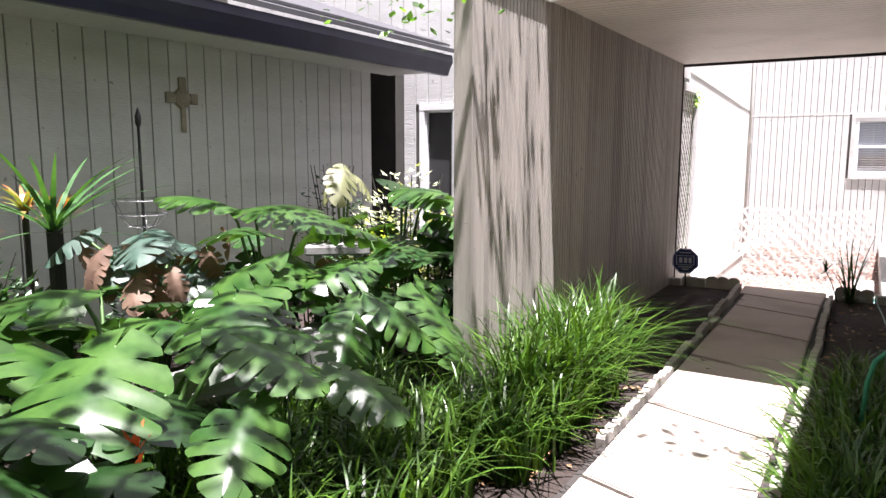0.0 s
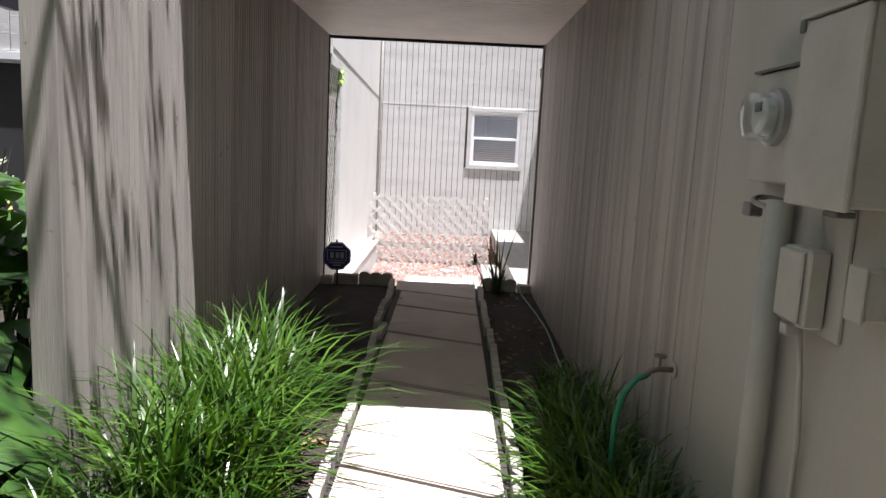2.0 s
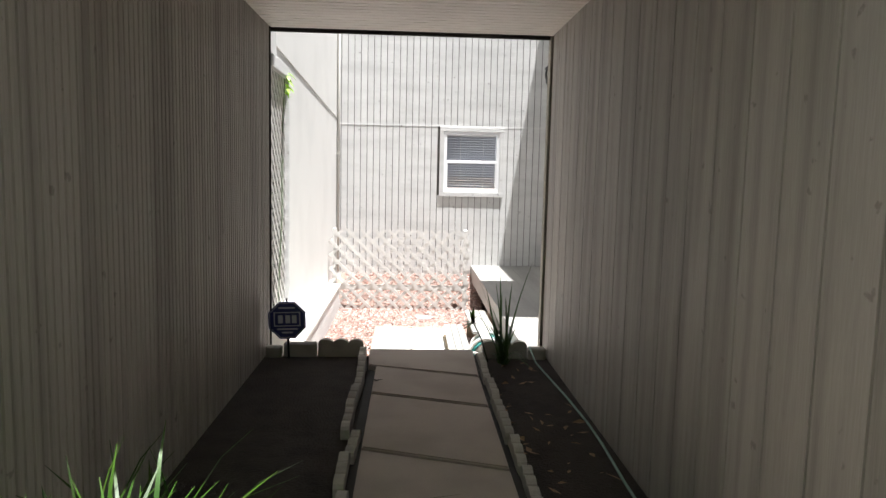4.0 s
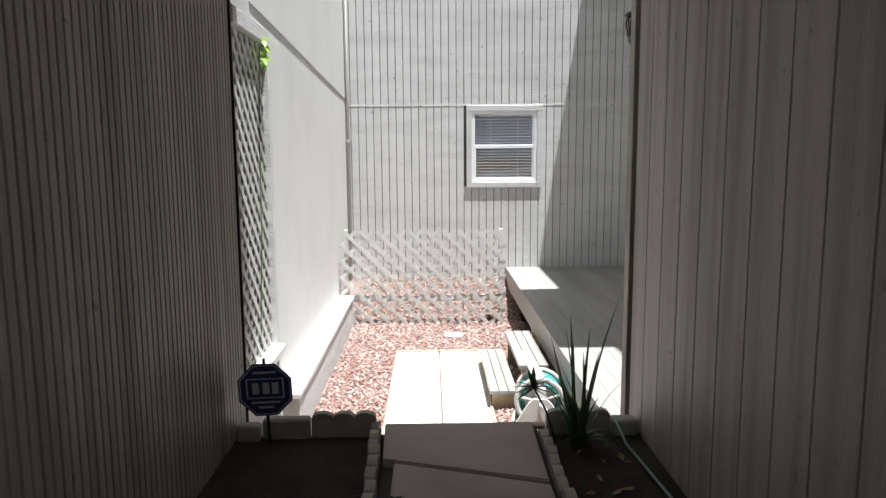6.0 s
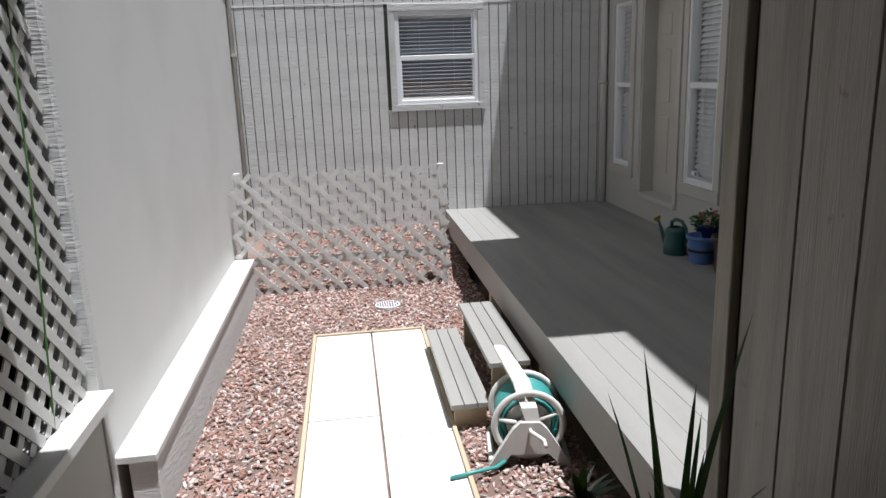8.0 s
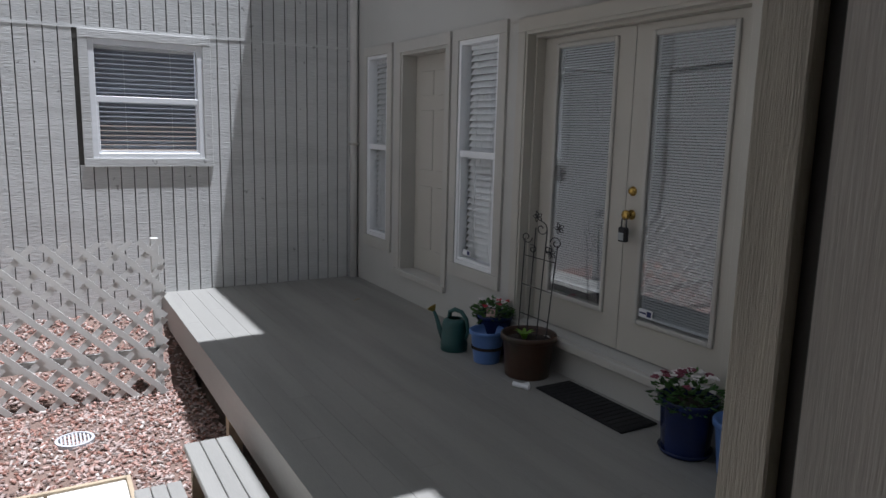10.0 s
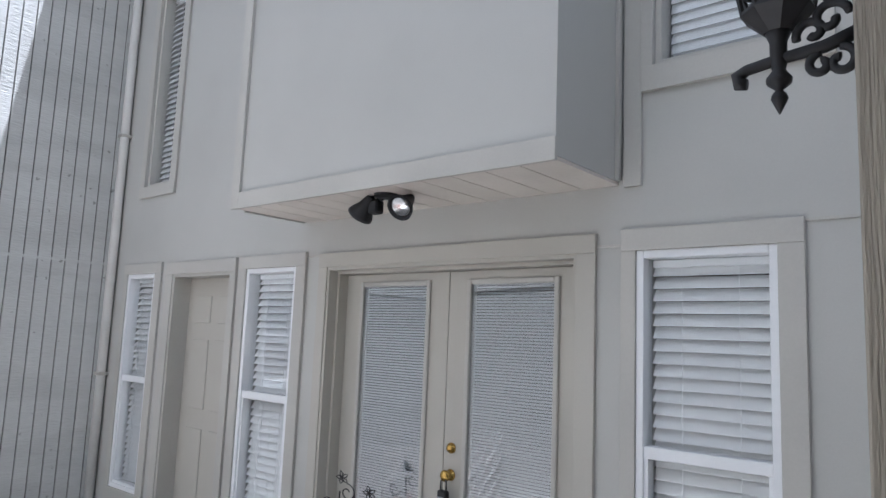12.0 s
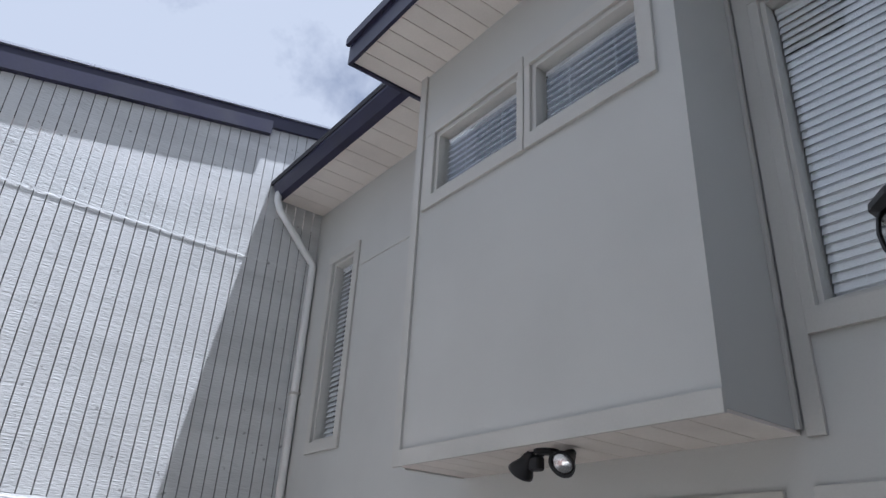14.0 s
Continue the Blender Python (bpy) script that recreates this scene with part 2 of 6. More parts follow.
def lathe(bm, profile, seg=24, centre=(0, 0), cap=True, squash=None):
    """A turned shape from (radius, height) pairs round a vertical axis."""
    rings = []
    for r, z in profile:
        rings.append([bm.verts.new((centre[0] + r * math.cos(2 * math.pi * k / seg), centre[1] + r * math.sin(2 * math.pi * k / seg), z)) for k in range(seg)])
    for a, b in zip(rings, rings[1:]):
        for k in range(seg):
            bm.faces.new((a[k], a[(k + 1) % seg], b[(k + 1) % seg], b[k]))
    if cap:
        bm.faces.new(rings[0][::-1])
        bm.faces.new(rings[-1])


def blade(bm, base, lean, length, width, droop, bend=6, fold=0.25):
    """A strap leaf: it rises, arches over and narrows to a point."""
    side = Vector((-lean.y, lean.x, 0)).normalized()
    prev = None
    for i in range(bend + 1):
        s = i / bend
        p = base + Vector((lean.x, lean.y, 0)) * (length * (s ** 1.3)) + Vector((0, 0, 1)) * (length * (s * lean.z - droop * s * s))
        w = width * (1 - s) ** 0.6 * (0.6 + 0.4 * min(1, s * 4))
        if i == bend:
            row = [bm.verts.new(p)]
        else:
            row = [bm.verts.new(p - side * w), bm.verts.new(p + side * w)]
        if prev:
            bm.faces.new(prev + row[::-1] if len(row) == 2 else prev + row)
        prev = row


# ---- the ground ----
bm = bmesh.new()
bmesh.ops.create_grid(bm, x_segments=40, y_segments=40, size=600)
bmesh.ops.translate(bm, verts=bm.verts, vec=(0, 0, -0.78))
structure(part("ground", bm, ground_mat), "bare brown earth ground reaching to the horizon", "ground")
bm = bmesh.new()
box(bm, -30, 30, -40, 8.16, -0.77, -0.06)
structure(part("planting_ground", bm, soil), "raised dark mulched planting ground beside the walk", "ground")


def berm(y):
    """The bed is heaped against the far wall, behind the fence, and a little against the end of the raised walk."""
    return 0.42 * min(1.0, max(0.0, (y - 13.76) / 1.0)) ** 0.8 + 0.09 * min(1.0, max(0.0, (8.75 - y) / 0.4))


bm = bmesh.new()
bmesh.ops.create_grid(bm, x_segments=60, y_segments=90, size=0.5)
for v in bm.verts:
    v.co = Vector((-0.45 + v.co.x * 2.5, 11.5 + v.co.y * 6.7, -0.745 + 0.018 * noise.noise(Vector((v.co.x * 9, v.co.y * 20, 0))) + berm(11.5 + v.co.y * 6.7)))
chip_ground = structure(part("mulch_bed", bm, mat("chip_ground", (0.22, 0.15, 0.12), 0.95, var=0.35, fine=50, bump=1, dist=0.02, coords="World")), "red brown wood chip and gravel bed of the court", "ground")


# ---- tunnel walls ----
XL, XR, CEIL = -1.57, 0.76, 2.62


def siding(parent, plane, axis, facing, u0, u1, z0, z1, step, material, openings=(), gap=0.008, thick=0.012):
    """Upright boards with grooves between, on the wall face at plane, each a piece of its own. Boards that an opening interrupts are cut."""
    cache = {}
    n = round((u1 - u0) / step)
    step = (u1 - u0) / n
    for i in range(n):
        a, b = u0 + i * step + gap / 2, u0 + (i + 1) * step - gap / 2
        cuts = [(o[2], o[3]) for o in openings if o[0] < (a + b) / 2 < o[1]]
        spans, z = [], z0
        for c, d in sorted(cuts):
            if c - z > 0.03:
                spans.append((z, c))
            z = max(z, d)
        if z1 - z > 0.03:
            spans.append((z, z1))
        for c, d in spans:
            key = (round(b - a, 4), round(d - c, 3))
            if key not in cache:
                bm2 = bmesh.new()
                w, h = b - a, d - c
                if axis == "x":
                    box(bm2, 0, facing * thick, 0, w, 0, h)
                    fr = [v for v in bm2.verts if abs(v.co.x) > 1e-6]
                    for v in fr:
                        v.co.y += 0.002 if v.co.y < w / 2 else -0.002
                else:
                    box(bm2, 0, w, 0, facing * thick, 0, h)
                    fr = [v for v in bm2.verts if abs(v.co.y) > 1e-6]
                    for v in fr:
                        v.co.x += 0.002 if v.co.x < w / 2 else -0.002
                cache[key] = mesh_of(bm2, "siding_board", material)
            ob = part("siding_board", cache[key], material, parent)
            ob.location = (plane, a, c) if axis == "x" else (a, plane, c)


bm = bmesh.new()
box(bm, -1.69, XL - 0.012, 3.06, 8.33, -0.2, CEIL + 0.45)
wall_left = structure(part("wall_tunnel_left", bm, groove_shade), "grey beige grooved plywood wall of the covered walk", "wall")
siding(wall_left, XL - 0.012, "x", 1, 3.16, 8.33, -0.1, CEIL + 0.4, 0.052, siding_paint_shaded, gap=0.011)
boxpart("corner_board", (-1.692, XL + 0.006, 3.03, 3.16, -0.1, CEIL + 0.4), siding_paint_shaded, wall_left, 0.003)
boxpart("top_trim", (XL + 0.007, XL + 0.024, 3.04, 4.095, 2.60, 2.76), trim_paint, wall_left, 0.003)
boxpart("end_board", (-1.692, XL + 0.012, 8.33, 8.345, -0.1, CEIL), dark_board_and_shade, wall_left)

bm = bmesh.new()
box(bm, XR + 0.012, 0.92, -12, 8.343, -0.75, 3.75)
wall_right = structure(part("wall_tunnel_right", bm, groove_shade), "grey beige grooved plywood wall with utility boxes", "wall")
siding(wall_right, XR + 0.012, "x", -1, 3.1, 8.34, -0.1, CEIL + 0.4, 0.245, siding_paint_shaded, gap=0.008)
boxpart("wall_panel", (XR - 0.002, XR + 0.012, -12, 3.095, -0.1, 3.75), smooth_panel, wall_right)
boxpart("corner_board", (0.742, 0.92, 8.372, 8.467, -0.77, CEIL), post_wood, wall_right, 0.004)
boxpart("gap_strip", (0.775, 0.91, 8.344, 8.371, -0.1, CEIL), dark_board_and_shade, wall_right)

# roof of the covered walk: boards run across, shade of the grooves painted dark between
bm = bmesh.new()
box(bm, -1.74, 0.95, 4.14, 8.394, CEIL + 0.006, CEIL + 0.30)
back_faces = len(bm.faces)
n = 46
for i in range(n):
    a = 4.14 + i * (4.25 / n)
    box(bm, XL - 0.01, XR + 0.01, a + 0.009, a + 4.25 / n - 0.009, CEIL, CEIL + 0.0055)
bmesh.ops.recalc_face_normals(bm, faces=bm.faces[:])
bm.faces.ensure_lookup_table()
for f in bm.faces[:back_faces]:
    f.material_index = 1
roof_ob = part("ceiling", bm, ceiling_paint)
roof_ob.data.materials.append(groove_shade)
structure(roof_ob, "painted narrow board ceiling of the covered walk", "ceiling")
trim = structure(boxpart("trim_far_edge", (XL - 0.01, XR + 0.01, 8.395, 8.415, CEIL - 0.03, CEIL + 0.31), dark_board_and_shade), "dark edge board at the ceiling end", "trim")
structure(boxpart("trim_front_fascia", (XL - 0.10, XR + 0.012, 4.10, 4.14, CEIL - 0.02, CEIL + 0.31), trim_paint), "painted fascia over the entrance of the walk", "trim")

# ---- walkway slabs ----
walkway = structure(empty("walkway"), "shaded concrete slab walk with dark joints", "path")
bm = bmesh.new()
box(bm, -0.70, 0.17, -4.9, 8.17, -0.4, -0.045)
part("bed", bm, dark_board_and_shade, walkway)
joints = [-3.6, -2.4, -1.2, 0.0, 1.17, 2.35, 3.54, 4.757, 5.92, 6.87, 7.54, 8.18]
for a, b in zip(joints, joints[1:]):
    skew = 0.13
    bm = bmesh.new()
    vs = [(-0.64, a + skew + 0.02), (0.12, a - skew + 0.02), (0.12, b - skew - 0.02), (-0.64, b + skew - 0.02)]
    if b > 8.1:
        vs[2], vs[3] = (0.14, 8.18), (-0.72, 8.18)
        vs[0] = (-0.70, vs[0][1])
    lo = [bm.verts.new((x, y, -0.06)) for x, y in vs]
    hi = [bm.verts.new((x, y, 0)) for x, y in vs]
    bm.faces.new(hi)
    for k in range(4):
        bm.faces.new((lo[k], lo[(k + 1) % 4], hi[(k + 1) % 4], hi[k]))
    bmesh.ops.bevel(bm, geom=[e for e in bm.edges if all(v.co.z > -0.01 for v in e.verts)], offset=0.008, segments=2, affect="EDGES")
    part("slab", bm, concrete, walkway)

# ---- court: far wall, side wall, facade ----
YB = 14.84
BW = (0.17, 1.15, 1.14, 2.20)
bm = bmesh.new()
wall_cells(bm, "y", YB, YB + 0.16, -8, 6.5, -0.78, 5.35, [BW])
wall_far = structure(part("wall_far", bm, groove_shade), "sunlit pale grooved plywood wall with flashing seams", "wall")
hole = (0.10, 1.22, 1.08, 2.27)
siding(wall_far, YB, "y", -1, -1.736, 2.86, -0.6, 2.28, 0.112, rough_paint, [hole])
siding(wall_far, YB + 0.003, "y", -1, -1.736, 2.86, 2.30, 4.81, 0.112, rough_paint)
bm = bmesh.new()
for z in (2.29, 4.82):
    pts = [(-1.69 + i * 0.05, 0.006 * noise.noise(Vector((i * 0.35, z, 0)))) for i in range(91)]
    for (xa, da), (xb, db) in zip(pts, pts[1:]):
        p = [(xa, YB - 0.014, z + 0.012 + da), (xb, YB - 0.014, z + 0.012 + db), (xb, YB - 0.016, z - 0.014 + db), (xa, YB - 0.016, z - 0.014 + da)]
        bm.faces.new([bm.verts.new(q) for q in p])
part("flashing", bm, rough_paint, wall_far)

bm = bmesh.new()
box(bm, -1.90, -1.70, 9.33, YB, -0.78, 6.2)
wall_side = structure(part("wall_side", bm, court_panel_lit), "smooth sunlit painted panel wall of the court", "wall")
bm = bmesh.new()
box(bm, -1.6995, -1.69, 9.34, YB - 0.02, 0, 0.012)
for v in bm.verts:
    v.co.z += 2.62 - 0.045 * (v.co.y - 9.34)
part("flashing", bm, trim_paint, wall_side)

FX = 2.74
DOORS = (9.98, 11.80, 0.10, 2.16)
ENTRY = (12.90, 13.74, 0.10, 2.17)
W1, W2, W3 = (14.03, 14.52, 0.36, 2.19), (12.12, 12.70, 0.37, 2.18), (9.08, 9.68, 0.37, 2.16)
U1, U3 = (13.93, 14.37, 2.97, 4.82), (8.95, 9.60, 3.02, 4.86)
bm = bmesh.new()
wall_cells(bm, "x", FX, FX + 0.2, 7.0, YB, -0.78, 5.6, [DOORS, ENTRY, W1, W2, W3, U1, U3])
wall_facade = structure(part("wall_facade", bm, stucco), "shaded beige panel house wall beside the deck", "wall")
# added dark sheets in place of the unlit rooms
bm = bmesh.new()
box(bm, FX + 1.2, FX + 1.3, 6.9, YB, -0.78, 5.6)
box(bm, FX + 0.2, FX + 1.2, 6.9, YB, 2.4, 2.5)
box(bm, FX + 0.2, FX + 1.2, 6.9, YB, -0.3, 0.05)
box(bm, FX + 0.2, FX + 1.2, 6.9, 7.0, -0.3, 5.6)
structure(part("wall_room_back", bm, room_shade), "added dark sheets standing for room shade behind the windows", "wall")
# seams of the facade panels
bm = bmesh.new()
for y0, y1, z in ((9.75, 9.98, 2.19), (7.0, 8.98, 2.25), (12.07, 13.83, 4.63), (11.87, 12.03, 2.24)):
    box(bm, FX - 0.008, FX + 0.001, y0, y1, z - 0.006, z + 0.006)
part("seam_strip", bm, trim_paint, wall_facade)

# ---- windows, doors ----
FACADE = pose(FX, 0, 0, 0, 0, -90)          # local x runs towards -y, local y into the wall


def blind(parent, w, z0, z1, y, pitch, tilt, x0=0.0, thick=0.0025, cords=True, depth=None, slat_mat=None):
    """Venetian blind: head rail, slats, ladder cords."""
    holder = boxpart("blind_head_rail", (x0 + 0.006, x0 + w - 0.006, y - 0.018, y + 0.018, z1 - 0.035, z1 - 0.002), blind_white, parent, 0.003)
    d = (depth or pitch * 1.15) / 2
    bm = bmesh.new()
    c, s = math.cos(tilt) * d, math.sin(tilt) * d
    prof = [(-c, -s), (-c * 0.4, -s * 0.4 + d * 0.10), (c * 0.4, s * 0.4 + d * 0.10), (c, s)]
    rows = [[bm.verts.new((x, a, b + o)) for a, b in prof] for x in (0, w - 0.016) for o in (0, thick)]
    for k in range(3):
        bm.faces.new((rows[0][k], rows[0][k + 1], rows[2][k + 1], rows[2][k]))
        bm.faces.new((rows[1][k], rows[3][k], rows[3][k + 1], rows[1][k + 1]))
    bm.faces.new((rows[0][0], rows[2][0], rows[3][0], rows[1][0]))
    bm.faces.new((rows[0][3], rows[1][3], rows[3][3], rows[2][3]))
    me = mesh_of(bm, "slat", slat_mat or blind_white)
    z = z1 - 0.05
    while z > z0 + 0.02:
        ob = part("slat", me, blind_white, holder)
        ob.location = (x0 + 0.008, y, z)
        z -= pitch
    if cords:
        bm = bmesh.new()
        for f in ((0.28, 0.74) if w > 0.4 else (0.5,)):
            tube(bm, [(x0 + w * f, y - d - 0.002, z1 - 0.02), (x0 + w * f, y - d - 0.002, z0 + 0.02)], 0.0016, 5)
        part("ladder_cord", bm, blind_white, holder)
    return holder


def casing(parent, w, h, t, left, right, top, bottom, material, proud=0.024):
    """Four flat boards round an opening of w by h whose lower left is the origin."""
    if top:
        boxpart("top_casing", (-left, w + right, -proud, 0, h, h + top), material, parent, 0.002)
    if bottom:
        boxpart("sill_casing", (-left, w + right, -proud - 0.002, 0, -bottom, 0), material, parent, 0.002)
    if left:
        boxpart("side_casing", (-left, 0, -proud + 0.002, 0, 0 if bottom else -t, h), material, parent, 0.002)
    if right:
        boxpart("side_casing", (w, w + right, -proud + 0.002, 0, 0 if bottom else -t, h), material, parent, 0.002)


def window(name, m, w, h, left=0.1, right=0.1, top=0.09, bottom=0.1, frame_mat=None, hung=True, pitch=0.05, tilt=0.87, rim=0.035, set_back=0.02, trim_mat=None, sticker=False, blinds=True, slat_mat=None):
    fm = frame_mat or white_vinyl
    win = empty(name, m)
    casing(win, w, h, 0, left, right, top, bottom, trim_mat or trim_paint)
    bm = bmesh.new()
    y0, y1 = set_back - 0.03, set_back + 0.07
    for d in ((0, rim, 0, h), (w - rim, w, 0, h), (rim, w - rim, 0, rim), (rim, w - rim, h - rim, h)):
        box(bm, d[0], d[1], y0, y1, d[2], d[3], 0.003)
    part("window_frame", bm, fm, win)
    zm = h * 0.505
    if hung:
        boxpart("meeting_rail", (rim, w - rim, y0 + 0.008, y1 - 0.02, zm - 0.026, zm + 0.026), fm, win, 0.003)
        bm = bmesh.new()
        for d in ((rim, rim + 0.018, rim, zm - 0.02), (w - rim - 0.018, w - rim, rim, zm - 0.02), (rim + 0.018, w - rim - 0.018, rim, rim + 0.022)):
            box(bm, d[0], d[1], y0 + 0.012, y1 - 0.03, d[2], d[3])
        part("lower_sash", bm, fm, win)
    for a, b in (((rim, zm - 0.02), (zm + 0.02, h - rim)) if hung else ((rim, h - rim),)):
        p = boxpart("pane", (rim, w - rim, set_back + 0.022, set_back + 0.026, a, b), glass, win)
        p.visible_shadow = False
    if blinds:
        blind(win, w - 2 * rim, rim, h - rim, set_back + 0.075, pitch, tilt, rim, slat_mat=slat_mat)
    if sticker:
        st = boxpart("sticker", (rim + 0.025, rim + 0.15, set_back + 0.018, set_back + 0.0215, rim + 0.04, rim + 0.085), white_vinyl, win)
        dot = boxpart("sticker_emblem", (rim + 0.10, rim + 0.135, set_back + 0.016, set_back + 0.0178, rim + 0.048, rim + 0.078), sticker_blue, st)
    return win


def on_facade(u1, z0):
    """Pose on the house wall with the opening's end at y = u1 as its left."""
    return pose(FX, u1, z0, 0, 0, -90)


sticker_blue = mat("sign_blue", (0.012, 0.02, 0.12), 0.3, var=0.1)
structure(window("window_1", pose(BW[0], YB - 0.012, BW[2]), BW[1] - BW[0], BW[3] - BW[2], 0.075, 0.075, 0.075, 0.075, pitch=0.043, tilt=-0.75, rim=0.05, trim_mat=rough_paint, slat_mat=blind_grey), "white double hung window with open grey blinds", "window")
structure(window("window_2", on_facade(W1[1], W1[2]), W1[1] - W1[0], W1[3] - W1[2], 0.06, 0.10, 0.09, 0.11, pitch=0.052, tilt=0.93), "narrow white double hung window with closed blinds", "window")
structure(window("window_3", on_facade(W2[1], W2[2]), W2[1] - W2[0], W2[3] - W2[2], 0.09, 0.10, 0.09, 0.11, pitch=0.052, tilt=0.93, sticker=True), "white double hung window with closed blinds and sticker", "window")
structure(window("window_4", on_facade(W3[1], W3[2]), W3[1] - W3[0], W3[3] - W3[2], 0.07, 0.10, 0.10, 0.10, pitch=0.056, tilt=0.93), "tall white double hung window with slatted blinds", "window")
structure(window("window_5", on_facade(U1[1], U1[2]), U1[1] - U1[0], U1[3] - U1[2], 0.08, 0.09, 0.09, 0.10, trim_paint, hung=False, pitch=0.05, tilt=0.95, rim=0.03, set_back=0.04), "narrow upper window with white blinds in beige trim", "window")
structure(window("window_6", on_facade(U3[1], U3[2]), U3[1] - U3[0], U3[3] - U3[2], 0.055, 0.10, 0.09, 0.12, trim_paint, hung=False, pitch=0.05, tilt=1.22, rim=0.03, set_back=0.04), "large upper window with white blinds in beige trim", "window")

# six-panel entry door, set deep
d = empty("door_1", on_facade(ENTRY[1], ENTRY[2]))
w, h = ENTRY[1] - ENTRY[0], ENTRY[3] - ENTRY[2]
casing(d, w, h, 0.0, 0.10, 0.07, 0.10, 0, trim_paint)
bm = bmesh.new()
box(bm, 0, 0.025, -0.01, 0.19, 0, h)
box(bm, w - 0.025, w, -0.01, 0.19, 0, h)
box(bm, 0.025, w - 0.025, -0.01, 0.19, h - 0.025, h)
part("door_frame", bm, trim_paint, d)
boxpart("threshold", (-0.09, w + 0.06, -0.035, 0.19, -0.03, 0.025), trim_paint, d, 0.004)
leaf = boxpart("door_leaf", (0.027, w - 0.027, 0.14, 0.175, 0.028, h - 0.027), warm_panel, d)
for x0, x1 in ((0.13, 0.37), (0.46, 0.70)):
    for z0, z1 in ((0.25, 0.85), (1.0, 1.55), (1.68, 1.90)):
        bm = bmesh.new()
        box(bm, x0, x1, 0.132, 0.142, z0, z1, 0.006)
        part("raised_panel", bm, warm_panel, leaf)
structure(d, "plain beige six panel door in a deep frame", "door")

# pair of glazed doors
d = empty("door_2", on_facade(DOORS[1], DOORS[2]))
w, h = DOORS[1] - DOORS[0], DOORS[3] - DOORS[2]
casing(d, w, h, 0.0, 0.08, 0.10, 0.09, 0, warm_panel)
bm = bmesh.new()
for i, (a, b) in enumerate(((-0.012, 0.06), (0.06, 0.19))):
    q = 0.02 + 0.018 * i
    box(bm, 0, q, a, b, 0, h)
    box(bm, w - q, w, a, b, 0, h)
    box(bm, q, w - q, a, b, h - q, h)
part("door_frame", bm, warm_panel, d)
boxpart("threshold", (-0.07, w + 0.1, -0.05, 0.19, -0.06, -0.005), trim_paint, d, 0.006)
brass = mat("brass", (0.55, 0.36, 0.10), 0.25, metal=1.0, var=0.1, bump=0.02)
# greyer than blind_white: the weaker light between the panes is painted in
mini_blind_dimmed = mat("mini_blind_dimmed", (0.52, 0.53, 0.54), 0.5, var=0.05, bump=0.03)
door_glass = glassmat("door_glass", (0.90, 0.92, 0.93), base=0.13)
for k in range(2):
    x0 = 0.04 if k == 0 else w / 2 + 0.003
    x1 = w / 2 - 0.003 if k == 0 else w - 0.04
    g0, g1 = x0 + 0.165, x1 - 0.165
    bm = bmesh.new()
    wall_cells(bm, "y", 0.135, 0.178, x0, x1, 0.008, h - 0.042, [(g0, g1, 0.25, 1.94)])
    leaf = part("door_leaf", bm, warm_panel, d)
    bm = bmesh.new()
    for q in ((g0 - 0.03, g0, 0.22, 1.97), (g1, g1 + 0.03, 0.22, 1.97), (g0, g1, 0.22, 0.25), (g0, g1, 1.94, 1.97)):
        box(bm, q[0], q[1], 0.118, 0.137, q[2], q[3], 0.005)
    part("glazing_bead", bm, trim_paint, leaf)
    p = boxpart("pane", (g0, g1, 0.132, 0.136, 0.25, 1.94), door_glass, leaf)
    p.visible_shadow = False
    bm = bmesh.new()
    z = 0.36 if k == 0 else 0.29
    boxpart("blind_rail", (g0 + 0.012, g1 - 0.012, 0.141, 0.153, z - 0.025, z - 0.008), blind_white, leaf)
    while z < 1.93:
        vs = [bm.verts.new(v) for v in ((g0 + 0.012, 0.141, z - 0.005), (g1 - 0.012, 0.141, z - 0.005), (g1 - 0.012, 0.153, z + 0.005), (g0 + 0.012, 0.153, z + 0.005))]
        bm.faces.new(vs)
        z += 0.0165
    tagged(part("blind_slats", bm, mini_blind_dimmed, leaf), kind="stuff")
    if k == 1:
        st = boxpart("sticker", (g0 + 0.012, g0 + 0.12, 0.1275, 0.131, 0.275, 0.325), white_vinyl, leaf)
        boxpart("sticker_emblem", (g0 + 0.078, g0 + 0.112, 0.1255, 0.1274, 0.283, 0.317), sticker_blue, st)
        bm = bmesh.new()
        box(bm, g0 + 0.02, g0 + 0.07, 0.1255, 0.1274, 0.295, 0.305)
        part("sticker_writing", bm, sticker_blue, st)
        for nm, z, prof in (("deadbolt", 1.03, [(0.030, 0), (0.030, 0.008), (0.022, 0.012), (0.020, 0.024), (0.006, 0.026)]), ("door_knob", 0.885, [(0.032, 0), (0.032, 0.006), (0.014, 0.012), (0.014, 0.03), (0.030, 0.04), (0.032, 0.055), (0.022, 0.066), (0.004, 0.068)])):
            bm = bmesh.new()
            lathe(bm, prof, 18)
            kb = part(nm, bm, brass, leaf, "polished brass " + nm.replace("_", " "), True)
            kb.matrix_local = pose(x0 + 0.055, 0.135, z, 90, 0, 0)
structure(d, "beige double french doors with enclosed mini blinds", "door")

# key lock box on the knob
lock = empty("key_lock_box", pose(FX + 0.075, DOORS[1] - w / 2 - 0.058, DOORS[2] + 0.765, 0, 0, -90))
bm = bmesh.new()
box(bm, -0.032, 0.032, -0.02, 0.02, -0.045, 0.045, 0.008)
part("case", bm, black_metal, lock)
bm = bmesh.new()
tube(bm, [(-0.02, 0, 0.04), (-0.02, 0, 0.09), (-0.008, 0.0, 0.108), (0.008, 0, 0.108), (0.02, 0, 0.09), (0.02, 0, 0.04)], 0.005, 8)
